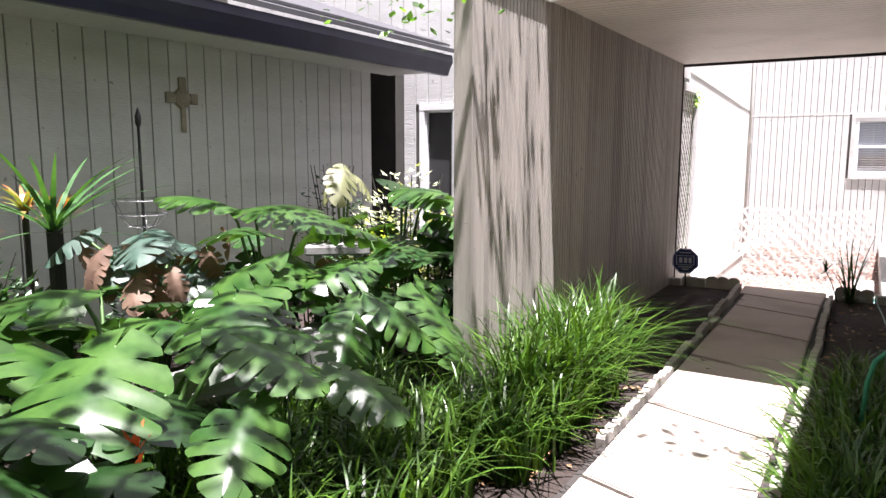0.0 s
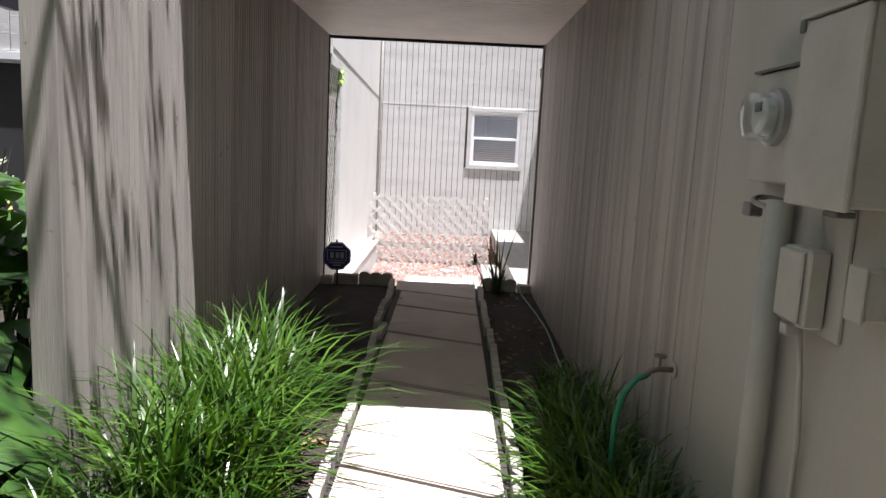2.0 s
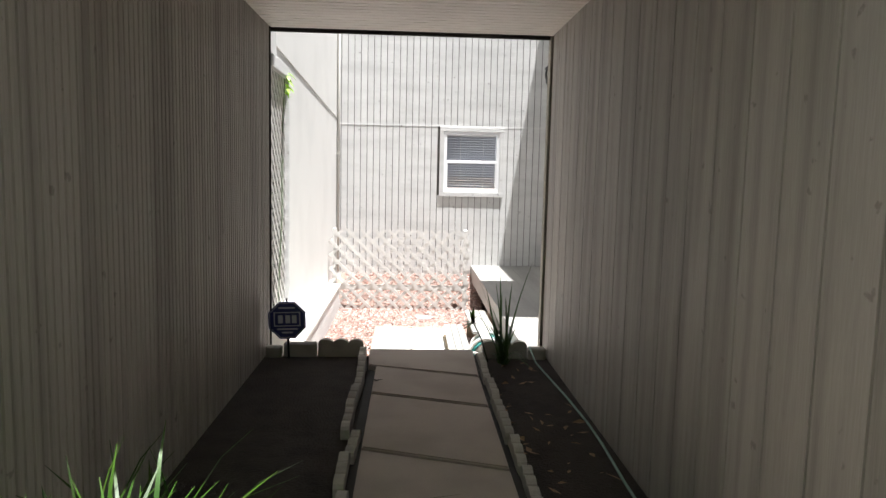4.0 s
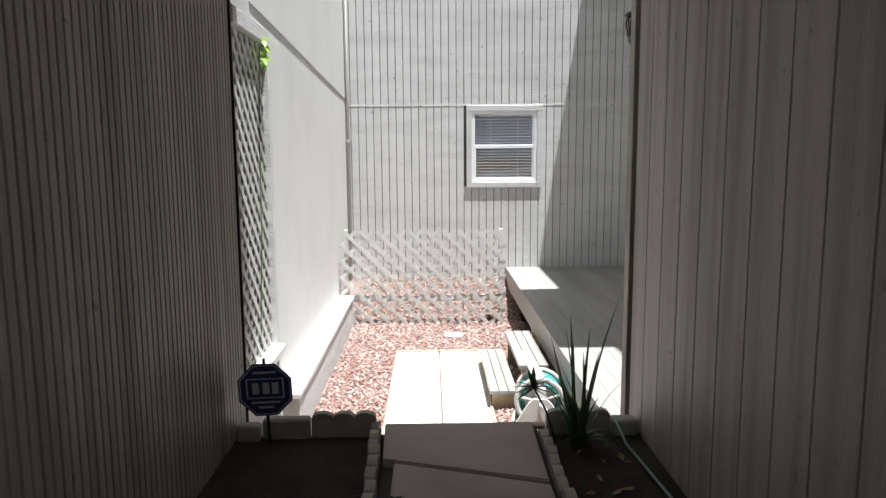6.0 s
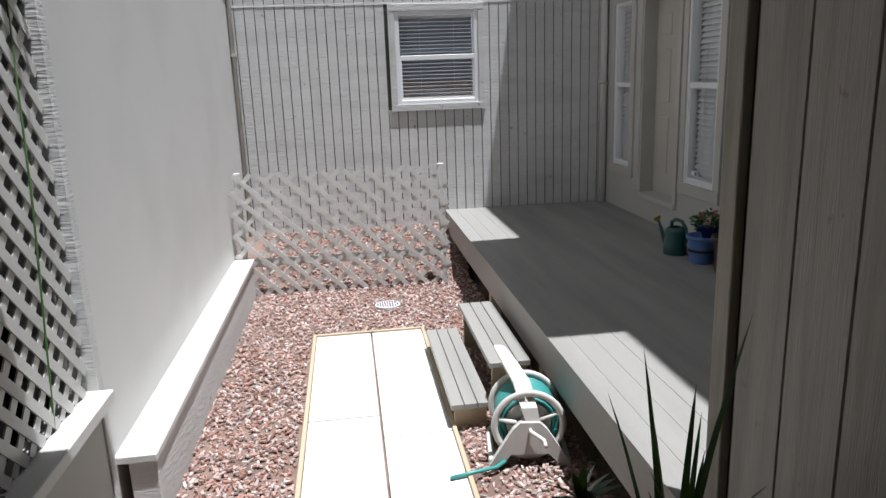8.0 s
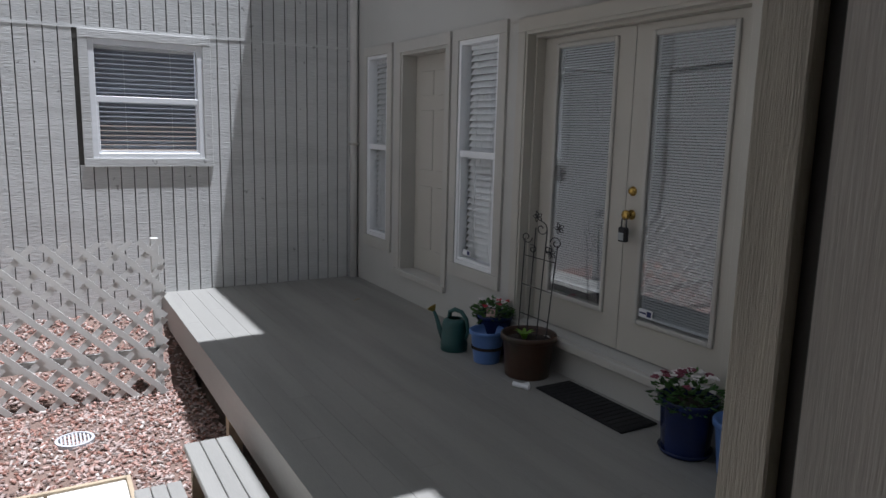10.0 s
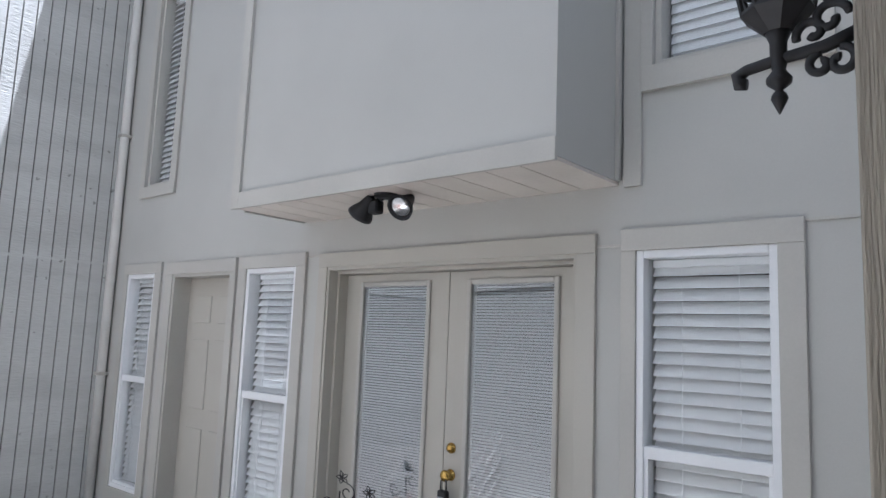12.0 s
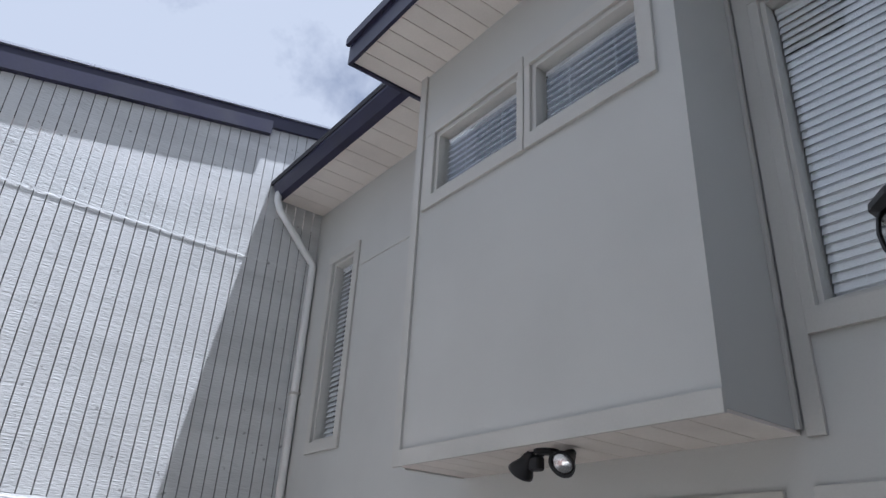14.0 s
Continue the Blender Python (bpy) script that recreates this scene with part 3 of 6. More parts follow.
part("shackle", bm, mat("lock_steel", (0.12, 0.12, 0.12), 0.3, metal=0.9), lock, smooth=True)
boxpart("dial_plate", (-0.022, 0.022, -0.0225, -0.0195, -0.034, 0.012), mat("lock_grey", (0.35, 0.36, 0.36), 0.4), lock, 0.0)
tagged(lock, "black key lock box hanging from a brass knob", "lock box")

# ---- bay ----
BX, B0, B1, BZ0, BZ1 = 2.144, 9.77, 12.05, 2.47, 5.62
BWIN = [(9.98, 10.82, 4.335, 4.87), (10.93, 11.83, 4.335, 4.87)]
bay = empty("bay")
bm = bmesh.new()
wall_cells(bm, "x", BX + 0.02, BX + 0.12, B0, B1, BZ0 + 0.02, BZ1, BWIN)
box(bm, BX + 0.12, FX, B1 - 0.1, B1, BZ0 + 0.02, BZ1)
box(bm, BX + 0.12, FX, B0, B0 + 0.1, BZ0 + 0.02, BZ1)
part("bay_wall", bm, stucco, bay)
n = 12
for i in range(n):
    a = B0 + (B1 - B0) * i / n
    boxpart("underside_board", (BX + 0.03, FX, a + 0.003, a + (B1 - B0) / n - 0.003, BZ0 + 0.004, BZ0 + 0.019), ceiling_paint, bay)
boxpart("edge_trim", (BX, BX + 0.02, B1 - 0.065, B1 + 0.012, BZ0 - 0.005, BZ1), trim_paint, bay, 0.002)
boxpart("bottom_trim", (BX - 0.001, BX + 0.02, B0 - 0.01, B1 - 0.065, BZ0 - 0.005, BZ0 + 0.095), trim_paint, bay, 0.002)
boxpart("side_trim", (FX - 0.05, FX - 0.02, B0 - 0.02, B0, BZ0 + 0.02, BZ1), trim_paint, bay, 0.002)
boxpart("vent_strip", (BX + 0.1, FX - 0.02, B1 + 0.0, B1 + 0.02, BZ0 - 0.004, BZ0 + 0.03), trim_paint, bay)
boxpart("bay_room_shade", (BX + 0.5, BX + 0.52, B0 + 0.1, B1 - 0.1, BZ0 + 0.02, BZ1), room_shade, bay)
structure(bay, "beige boxed bay projecting over the deck", "bay")
structure(boxpart("trim_batten", (FX - 0.022, FX, 9.655, 9.74, 2.46, 5.6), trim_paint, None, 0.002), "painted batten beside the bay", "trim")
for i, (a, b, z0, z1) in enumerate(BWIN):
    wv = window("window_%d" % (7 + i), pose(BX + 0.02, b, z0, 0, 0, -90), b - a, z1 - z0, 0.05 if i == 0 else 0.11, 0.08 if i == 0 else 0.05, 0.1, 0.1, trim_paint, hung=False, pitch=0.05, tilt=0.6, rim=0.035, set_back=0.03)
    structure(wv, "small upper bay window with half open blinds", "window")


# ---- roofs over the court ----
def sloped_slab(bm, x0, x1, y0, y1, za, zb, t, along="x"):
    """A slab that rises from za to zb along x (or y)."""
    vs = []
    for dz in (0, t):
        for x, y in ((x0, y0), (x1, y0), (x1, y1), (x0, y1)):
            f = (x - x0) / (x1 - x0) if along == "x" else (y - y0) / (y1 - y0)
            vs.append(bm.verts.new((x, y, za + (zb - za) * f + dz)))
    for q in ((3, 2, 1, 0), (4, 5, 6, 7), (0, 1, 5, 4), (1, 2, 6, 5), (2, 3, 7, 6), (3, 0, 4, 7)):
        bm.faces.new([vs[i] for i in q])


def soffit(parent, x0, x1, y0, y1, z, n):
    bm = bmesh.new()
    box(bm, x0, x1, y0, y1, z + 0.015, z + 0.03)
    base = part("soffit", bm, groove_shade, parent)
    for i in range(n):
        a = y0 + (y1 - y0) * i / n
        boxpart("soffit_board", (x0, x1, a + 0.004, a + (y1 - y0) / n - 0.004, z, z + 0.014), ceiling_paint, base)


house_roof = empty("roof_house")
soffit(house_roof, 2.22, FX, B1, YB - 0.03, 5.57, 12)
soffit(house_roof, 2.22, FX, 6.5, B0, 5.57, 14)
bm = bmesh.new()
for y0, y1 in ((B1 + 0.0, YB - 0.06), (6.5, B0)):
    prof = [(2.22, 5.56), (2.22, 5.77), (2.09, 5.77), (2.09, 5.69), (2.12, 5.63), (2.15, 5.58)]
    ra, rb = [bm.verts.new((x, y0, z)) for x, z in prof], [bm.verts.new((x, y1, z)) for x, z in prof]
    for k in range(len(prof)):
        bm.faces.new((ra[k], ra[(k + 1) % len(prof)], rb[(k + 1) % len(prof)], rb[k]))
    bm.faces.new(ra)
    bm.faces.new(rb[::-1])
part("gutter", bm, fascia_dark, house_roof)
bm = bmesh.new()
sloped_slab(bm, 2.08, 7.5, 6.5, YB + 0.3, 5.72, 7.6, 0.06)
part("roof_slope", bm, shingle, house_roof)
structure(house_roof, "dark gutter and shingle roof with boarded soffit", "roof")

bay_roof = empty("roof_bay")
soffit(bay_roof, 1.60, BX + 0.15, B0 - 0.15, 12.24, 5.50, 16)
bm = bmesh.new()
box(bm, 1.57, 1.60, B0 - 0.18, 12.27, 5.48, 5.72)
box(bm, 1.60, BX + 0.6, 12.24, 12.27, 5.48, 5.72)
box(bm, 1.60, BX + 0.6, B0 - 0.18, B0 - 0.15, 5.48, 5.72)
box(bm, 1.54, 1.57, B0 - 0.2, 12.29, 5.67, 5.74)
part("fascia", bm, fascia_dark, bay_roof)
bm = bmesh.new()
sloped_slab(bm, 1.55, 4.2, B0 - 0.2, 12.29, 5.72, 6.5, 0.05)
part("roof_slope", bm, shingle, bay_roof)
structure(bay_roof, "dark fascia roof over the bay with boarded soffit", "roof")

# roof edge of the far wall climbs to the house
far_roof = empty("roof_far")
bm = bmesh.new()
for (za, x0, x1, y0, t) in ((5.42, -4.2, 1.95, YB - 0.075, 0.17), (5.55, -4.2, 4.6, YB - 0.05, 0.16)):
    sl = 0.19
    zz = lambda x: 5.955 + sl * (x + 0.69)
    f = [(x0, zz(x0) - 0.13), (x1, zz(x1) - 0.13), (x1, zz(x1) + t - 0.13), (x0, zz(x0) + t - 0.13)]
    if x1 > 2:
        f = [(x, z + 0.10) for x, z in f]
    a = [bm.verts.new((x, y0, z)) for x, z in f]
    b = [bm.verts.new((x, YB + 0.1, z)) for x, z in f]
    bm.faces.new(a)
    bm.faces.new(b[::-1])
    for k in range(4):
        bm.faces.new((a[k], b[k], b[(k + 1) % 4], a[(k + 1) % 4]))
part("rake_fascia", bm, fascia_dark, far_roof)
bm = bmesh.new()
a = [bm.verts.new((x, YB - 0.08, 5.955 + 0.19 * (x + 0.69) + dz)) for x, dz in ((-4.2, 0.13), (4.6, 0.13), (4.6, 0.155), (-4.2, 0.155))]
b = [bm.verts.new(v.co + Vector((0, 6, 0))) for v in a]
bm.faces.new(a)
bm.faces.new(b[::-1])
for k in range(4):
    bm.faces.new((a[k], b[k], b[(k + 1) % 4], a[(k + 1) % 4]))
part("drip_edge", bm, mat("drip_metal", (0.55, 0.56, 0.6), 0.3, metal=0.6, coords="World"), far_roof)
structure(far_roof, "dark sloping rake fascia with a pale drip edge", "roof")
# upper siding of the far wall, cut to the rake
nb = round(4.48 / 0.112)
for i in range(nb):
    x0, x1 = -1.62 + i * 0.112 + 0.004, -1.62 + (i + 1) * 0.112 - 0.004
    bm = bmesh.new()
    box(bm, x0, x1, YB - 0.006, YB + 0.004, 4.83, 5.2)
    for v in bm.verts:
        if v.co.z > 5:
            v.co.z = 5.955 + 0.19 * (v.co.x + 0.69) + 0.03
    part("siding_board", bm, rough_paint, wall_far)
bm = bmesh.new()
vs = [(-4.2, 5.3), (6.5, 5.9), (6.5, 7.4), (-4.2, 5.38)]
a = [bm.verts.new((x, YB + 0.012, z)) for x, z in vs]
b = [bm.verts.new((x, YB + 0.15, z)) for x, z in vs]
bm.faces.new(a)
bm.faces.new(b[::-1])
for k in range(4):
    bm.faces.new((a[k], b[k], b[(k + 1) % 4], a[(k + 1) % 4]))
part("gable", bm, groove_shade, wall_far)

# downpipe in the corner
pipe = empty("downpipe")
bm = bmesh.new()
PXY = (2.69, YB - 0.06)
tube(bm, [(2.15, YB - 0.10, 5.62), (2.15, YB - 0.10, 5.52), (2.20, YB - 0.09, 5.42), (2.60, PXY[1], 5.02), (PXY[0], PXY[1], 4.92), (PXY[0], PXY[1], -0.2)], 0.04, 10)
part("pipe", bm, mat("pipe_paint", (0.72, 0.715, 0.69), 0.45, var=0.08, scale=4, fine=60, bump=0.1, coords="World"), pipe, smooth=True)
for z in (3.5, 1.3):
    bm = bmesh.new()
    box(bm, PXY[0] - 0.046, PXY[0] + 0.05, PXY[1] - 0.046, YB, z - 0.012, z + 0.012)
    part("strap", bm, trim_paint, pipe)
tagged(pipe, "painted round downpipe in the corner of the walls", "downpipe")
pipe2 = empty("downpipe")
bm = bmesh.new()
tube(bm, [(-1.665, YB - 0.05, 5.6), (-1.665, YB - 0.05, -0.3)], 0.022, 8)
part("pipe", bm, trim_paint, pipe2, smooth=True)
boxpart("strap", (-1.695, -1.63, YB - 0.08, YB - 0.01, 1.75, 1.78), trim_paint, pipe2)
tagged(pipe2, "thin painted conduit pipe up the corner of the court", "downpipe")

# ---- deck and steps ----
DZ, DX = -0.155, 0.69
deck = structure(empty("deck"), "grey green painted plank deck with a worn edge", "deck")
nb = 15
bw = (FX - DX) / nb
for i in range(nb):
    x0 = DX + i * bw
    cut = sorted(random.uniform(8.7, 14.5) for _ in range(2))
    ys = [8.0, *cut, YB - 0.015]
    for a, b in zip(ys, ys[1:]):
        if b - a < 0.1:
            continue
        bm = bmesh.new()
        box(bm, x0 + 0.0006, x0 + bw - 0.0006, a + 0.0008, b - 0.0008, DZ - 0.03, DZ + random.uniform(-0.0006, 0.0004), 0.001)
        part("deck_board", bm, deck_paint, deck)
boxpart("rim_board", (DX + 0.005, DX + 0.045, 8.0, YB - 0.02, DZ - 0.27, DZ - 0.031), deck_paint, deck, 0.003)
for y in (8.6, 10.6, 12.3, 14.5):
    boxpart("deck_post", (DX + 0.05, DX + 0.14, y, y + 0.09, -0.78, DZ - 0.03), wood_raw, deck)
# near-black block painted as the shade under the deck
boxpart("underdeck_shade", (DX + 0.3, FX, 8.0, YB - 0.02, -0.77, DZ - 0.06), dark_board_and_shade, deck)

steps = structure(empty("deck_steps"), "two grey painted wooden plank steps up to the deck", "steps")
for x0, x1, y0, y1, z in ((0.072, 0.326, 10.31, 11.68, -0.55), (0.355, 0.632, 10.49, 11.76, -0.37)):
    tread = empty("tread")
    tread.parent = steps
    nb = 3
    for k in range(nb):
        a = x0 + (x1 - x0) * k / nb
        boxpart("plank", (a + 0.0025, a + (x1 - x0) / nb - 0.0025, y0, y1, z - 0.04, z), deck_paint, tread, 0.004)
    bm = bmesh.new()
    for y in (y0 + 0.05, y1 - 0.09):
        box(bm, x0 + 0.03, x1 - 0.02, y, y + 0.04, -0.775, z - 0.041)
    part("bearer", bm, wood_raw, steps)

# ---- court slabs ----
pavers = structure(empty("court_paving"), "pale sunlit concrete pavers edged with timber", "paving")
for i, (x0, x1) in enumerate(((-0.83, -0.368), (-0.352, 0.075))):
    ys = (8.5, 9.4, 10.3, 11.25, 12.17) if i else (8.5, 9.5, 10.6, 11.74, 12.17)
    for a, b in zip(ys, ys[1:]):
        boxpart("paver", (x0, x1, a + 0.006, b - 0.006, -0.80, -0.715 + random.uniform(-0.003, 0.002)), pale_concrete, pavers, 0.005)
for d in ((-0.86, -0.833, 8.5, 12.20), (0.078, 0.105, 8.5, 12.20), (-0.833, 0.078, 12.173, 12.20)):
    boxpart("timber_edge", (*d, -0.80, -0.70), wood_raw, pavers, 0.003)

# ---- ledge along the side wall ----
ledge = structure(empty("ledge"), "white painted timber planter ledge against the court wall", "ledge")
boxpart("cap_board", (-1.70, -1.495, 9.64, 13.6, -0.37, -0.325), lattice_white, ledge, 0.006)
boxpart("front_board", (-1.545, -1.51, 9.70, 13.58, -0.76, -0.372), rough_paint, ledge, 0.004)
boxpart("end_post", (-1.64, -1.505, 9.66, 9.70, -0.76, -0.372), rough_paint, ledge, 0.004)


# ---- lattice ----
def clip_strip(u0, v0, du, dv, W, H):
    """The run of a slanted line inside a rectangle."""
    lo, hi = -1e9, 1e9
    for p, d, m in ((u0, du, W), (v0, dv, H)):
        a, b = (0 - p) / d, (m - p) / d
        lo, hi = max(lo, min(a, b)), min(hi, max(a, b))
    return (lo, hi) if hi - lo > 0.02 else None


def lattice(parent, m, W, H, pitch=0.138, width=0.04, t=0.007, material=None):
    """Two layers of crossing laths, each lath a piece."""
    for layer, s in ((0, 1), (1, -1)):
        k = -H if s > 0 else 0
        step = pitch
        while k < (W if s > 0 else W + H):
            run = clip_strip(k, 0, 1, s, W, H) if s > 0 else clip_strip(k, 0, -1, 1, W, H)
            if run:
                du, dv = (1, 1) if s > 0 else (-1, 1)
                a, b = Vector((k + du * run[0], 0, dv * run[0])), Vector((k + du * run[1], 0, dv * run[1]))
                d = (b - a).normalized()
                nrm = Vector((-d.z, 0, d.x)) * width / 2
                y0 = -t * layer
                bm = bmesh.new()
                q = [bm.verts.new(p + Vector((0, y, 0))) for y in (y0, y0 - t + 0.0005) for p in (a - nrm, b - nrm, b + nrm, a + nrm)]
                for f in ((0, 1, 2, 3), (7, 6, 5, 4), (0, 4, 5, 1), (1, 5, 6, 2), (2, 6, 7, 3), (3, 7, 4, 0)):
                    bm.faces.new([q[i] for i in f])
                ob = part("lath", bm, material or lattice_white, parent)
                ob.matrix_local = m
            k += step


fence = empty("lattice_fence")
lattice(fence, pose(-1.68, 13.63, -0.73), 2.236, 1.28, 0.222, 0.046)
for z in (-0.43,):
    boxpart("rail", (-1.65, 0.53, 13.66, 13.69, z, z + 0.085), lattice_white, fence, 0.003)
for x in (-1.63, 0.47):
    boxpart("post", (x, x + 0.06, 13.66, 13.72, -0.77, 0.56), lattice_white, fence, 0.004)
tagged(fence, "pale wooden lattice fence panel across the chip bed", "fence")

screen = empty("lattice_screen")
lattice(screen, pose(XL - 0.05, 8.40, 0.20, 0, 0, 90), 0.86, 2.12, 0.135, 0.042)
boxpart("near_post", (-1.70, XL + 0.0, 8.35, 8.40, -0.3, 3.2), trim_paint, screen, 0.004)
boxpart("far_post", (-1.70, XL + 0.0, 9.265, 9.325, -0.7, 2.42), rough_paint, screen, 0.004)
boxpart("sill", (-1.70, XL + 0.06, 8.40, 9.264, 0.14, 0.195), lattice_white, screen, 0.004)
boxpart("head", (-1.70, XL + 0.01, 8.40, 9.264, 2.32, 2.42), rough_paint, screen, 0.004)
boxpart("base_board", (-1.68, XL - 0.01, 8.40, 9.264, -0.75, 0.139), stucco, screen)
tagged(screen, "tall white lattice screen between painted posts", "lattice screen")
# added near-black box behind the lattice; blocks sky light so the holes look shaded
boxpart("wall_lattice_shade", (-3.4, -3.3, 7.9, YB, -0.78, 4.0), dark_board_and_shade)
structure(bpy.data.objects["wall_lattice_shade"], "added near black wall standing for shade behind the lattice", "wall")
structure(boxpart("roof_lattice_shade", (-3.4, -1.71, 7.9, 9.60, 2.43, 2.53), dark_board_and_shade), "added unseen roof blocking sky light behind the lattice", "roof")
structure(boxpart("wall_lattice_shade_end", (-3.3, -1.71, 9.45, 9.55, -0.78, 2.42), dark_board_and_shade), "added near black end wall blocking light behind the lattice", "wall")
structure(boxpart("wall_lattice_shade_front", (-3.3, -1.71, 7.95, 8.05, -0.78, 2.42), dark_board_and_shade), "added near black near wall blocking light behind the lattice", "wall")


# ---- things of the covered walk ----
def scallop_mesh(length=0.37, n=3, h=0.085, t=0.05):
    """A piece of edging: upright slab with n rounded tops."""
    bm = bmesh.new()
    top = []
    for k in range(n):
        for j in range(6):
            a = math.pi * j / 5
            top.append(((k + 0.5 - 0.5 * math.cos(a)) * length / n, h - 0.03 + 0.03 * math.sin(a)))
    prof = [(0, -0.06)] + top + [(length, -0.06)]
    f = [bm.verts.new((x, -t / 2, z)) for x, z in prof]
    b = [bm.verts.new((x, t / 2, z)) for x, z in prof]
    bm.faces.new(f)
    bm.faces.new(b[::-1])
    for k in range(len(prof)):
        j = (k + 1) % len(prof)
        if (prof[k][0] - prof[j][0]) ** 2 + (prof[k][1] - prof[j][1]) ** 2 > 1e-8:
            bm.faces.new((f[j], f[k], b[k], b[j]))
    return mesh_of(bm, "edging_stone", edging_mat)


edge_me = scallop_mesh()
edging = structure(empty("edging"), "scalloped concrete edging stones along the walk", "edging")
for i in range(14):
    y = 2.95 + i * 0.374
    ob = part("edging_stone", edge_me, edging_mat, edging)
    ob.matrix_local = pose(-0.705 + random.uniform(-0.012, 0.012) - 0.05 * (y > 6), y, -0.06 + random.uniform(-0.01, 0.01), 0, random.uniform(-3, 3), 90 + random.uniform(-2, 2))
for i in range(14):
    y = 2.85 + i * 0.374
    ob = part("edging_stone", edge_me, edging_mat, edging)
    ob.matrix_local = pose(0.185 + random.uniform(-0.012, 0.012), y, -0.06 + random.uniform(-0.01, 0.01), 0, random.uniform(-3, 3), 90 + random.uniform(-2, 2))
for x, y, dz in ((-1.14, 8.15, 0.0), (0.22, 8.15, 0.0)):
    ob = part("edging_stone", edge_me, edging_mat, edging)
    ob.matrix_local = pose(x, y, dz, 0, 0, 0)
boxpart("edging_block", (-1.42, -1.15, 8.11, 8.19, -0.08, 0.055), edging_mat, edging, 0.012)
boxpart("edging_block", (-1.56, -1.43, 8.08, 8.16, -0.08, 0.03), edging_mat, edging, 0.012)
boxpart("edging_block", (0.60, 0.75, 8.10, 8.2, -0.08, 0.03), edging_mat, edging, 0.012)

# yard sign: octagon on a stake, plain emblem and bars
sign_blue = mat("sign_face", (0.022, 0.03, 0.17), 0.3, var=0.1)
sign_white = mat("sign_print", (0.62, 0.64, 0.72), 0.4, var=0.1)
sign = empty("yard_sign", pose(-1.376, 8.04, 0.26, 0, -2, 0) @ Matrix.Diagonal((1.08, 1, 1.08, 1)))


def octagon(bm, r, y0, y1, hole=0.0):
    def ring(rr, y):
        return [bm.verts.new((rr * math.cos(math.pi / 8 + k * math.pi / 4), y, rr * math.sin(math.pi / 8 + k * math.pi / 4))) for k in range(8)]
    a, b = ring(r, y0), ring(r, y1)
    if not hole:
        bm.faces.new(a)
        bm.faces.new(b[::-1])
    else:
        c, d = ring(hole, y0), ring(hole, y1)
        for k in range(8):
            j = (k + 1) % 8
            bm.faces.new((a[k], a[j], c[j], c[k]))
            bm.faces.new((b[j], b[k], d[k], d[j]))
            bm.faces.new((c[k], c[j], d[j], d[k]))
    for k in range(8):
        j = (k + 1) % 8
        bm.faces.new((a[j], a[k], b[k], b[j]))


bm = bmesh.new()
octagon(bm, 0.15, -0.004, 0.004)
plate = part("plate", bm, sign_blue, sign)
bm = bmesh.new()
octagon(bm, 0.141, -0.0055, -0.0035, 0.137)
part("rim_line", bm, sign_white, plate)
bm = bmesh.new()
for q in ((-0.098, -0.090, -0.045, 0.062), (0.090, 0.098, -0.045, 0.062), (-0.090, 0.090, 0.056, 0.062), (-0.090, 0.090, -0.045, -0.039)):
    box(bm, q[0], q[1], -0.006, -0.0035, q[2], q[3])
part("emblem_frame", bm, sign_white, plate)
for x in (-0.066, -0.012, 0.036):
    boxpart("emblem_block", (x, x + 0.034, -0.006, -0.0035, -0.022, 0.038), sign_white, plate)
for x0, x1, z in ((-0.06, 0.06, 0.088), (-0.075, 0.075, -0.072), (-0.04, 0.04, -0.098)):
    boxpart("writing_bar", (x0, x1, -0.006, -0.0035, z, z + 0.011), sign_white, plate)
bm = bmesh.new()
tube(bm, [(0, 0.012, -0.33), (0, 0.012, 0.165)], 0.008, 8)
part("stake", bm, black_metal, sign)
tagged(sign, "dark blue octagonal security yard sign on a stake", "sign")

# utility gear on the wall
util = mat("utility_paint", (0.36, 0.35, 0.31), 0.5, var=0.12, scale=5, fine=80, bump=0.12, coords="World")
# shadow colour painted on lip, hub, hinge and latch
util_shadow = mat("utility_shadow_gap", (0.10, 0.10, 0.09), 0.7)
cab = empty("electric_panel_box")
boxpart("case", (0.668, 0.757, 2.075, 2.342, 1.41, 1.846), util, cab, 0.006)
boxpart("cover", (0.652, 0.667, 2.068, 2.347, 1.402, 1.842), util, cab, 0.005)
boxpart("rain_lip", (0.645, 0.757, 2.06, 2.352, 1.8475, 1.857), util, cab)
bm = bmesh.new()
tube(bm, [(0.70, 2.13, 1.857), (0.70, 2.13, 1.90), (0.715, 2.14, 1.905)], 0.022, 10)
part("top_hub", bm, util_shadow, cab)
bm = bmesh.new()
box(bm, 0.644, 0.653, 2.33, 2.35, 1.815, 1.846, 0.003)
part("hinge", bm, util_shadow, cab)
bm = bmesh.new()
box(bm, 0.655, 0.70, 2.10, 2.16, 1.388, 1.401, 0.003)
part("latch", bm, util_shadow, cab)
tagged(cab, "deep grey painted electric panel box on the wall", "utility box")

meter = empty("electric_meter", pose(0.098, 0.235, 0.215) @ Matrix.Diagonal((0.87, 0.865, 0.865, 1)))
boxpart("base_box", (0.70, 0.757, 2.56, 2.86, 1.42, 1.78), util, meter, 0.006)
# the shade line over the meter is drawn by this dark lip
boxpart("rain_lip", (0.69, 0.757, 2.55, 2.87, 1.782, 1.79), util_shadow, meter)
bm = bmesh.new()
lathe(bm, [(0.092, 0), (0.092, 0.022), (0.08, 0.026)], 28)
p = part("ring", bm, mat("meter_ring", (0.4, 0.4, 0.4), 0.3, metal=0.8), meter, smooth=False)
p.matrix_local = pose(0.70, 2.68, 1.63, 0, -90, 0)
bm = bmesh.new()
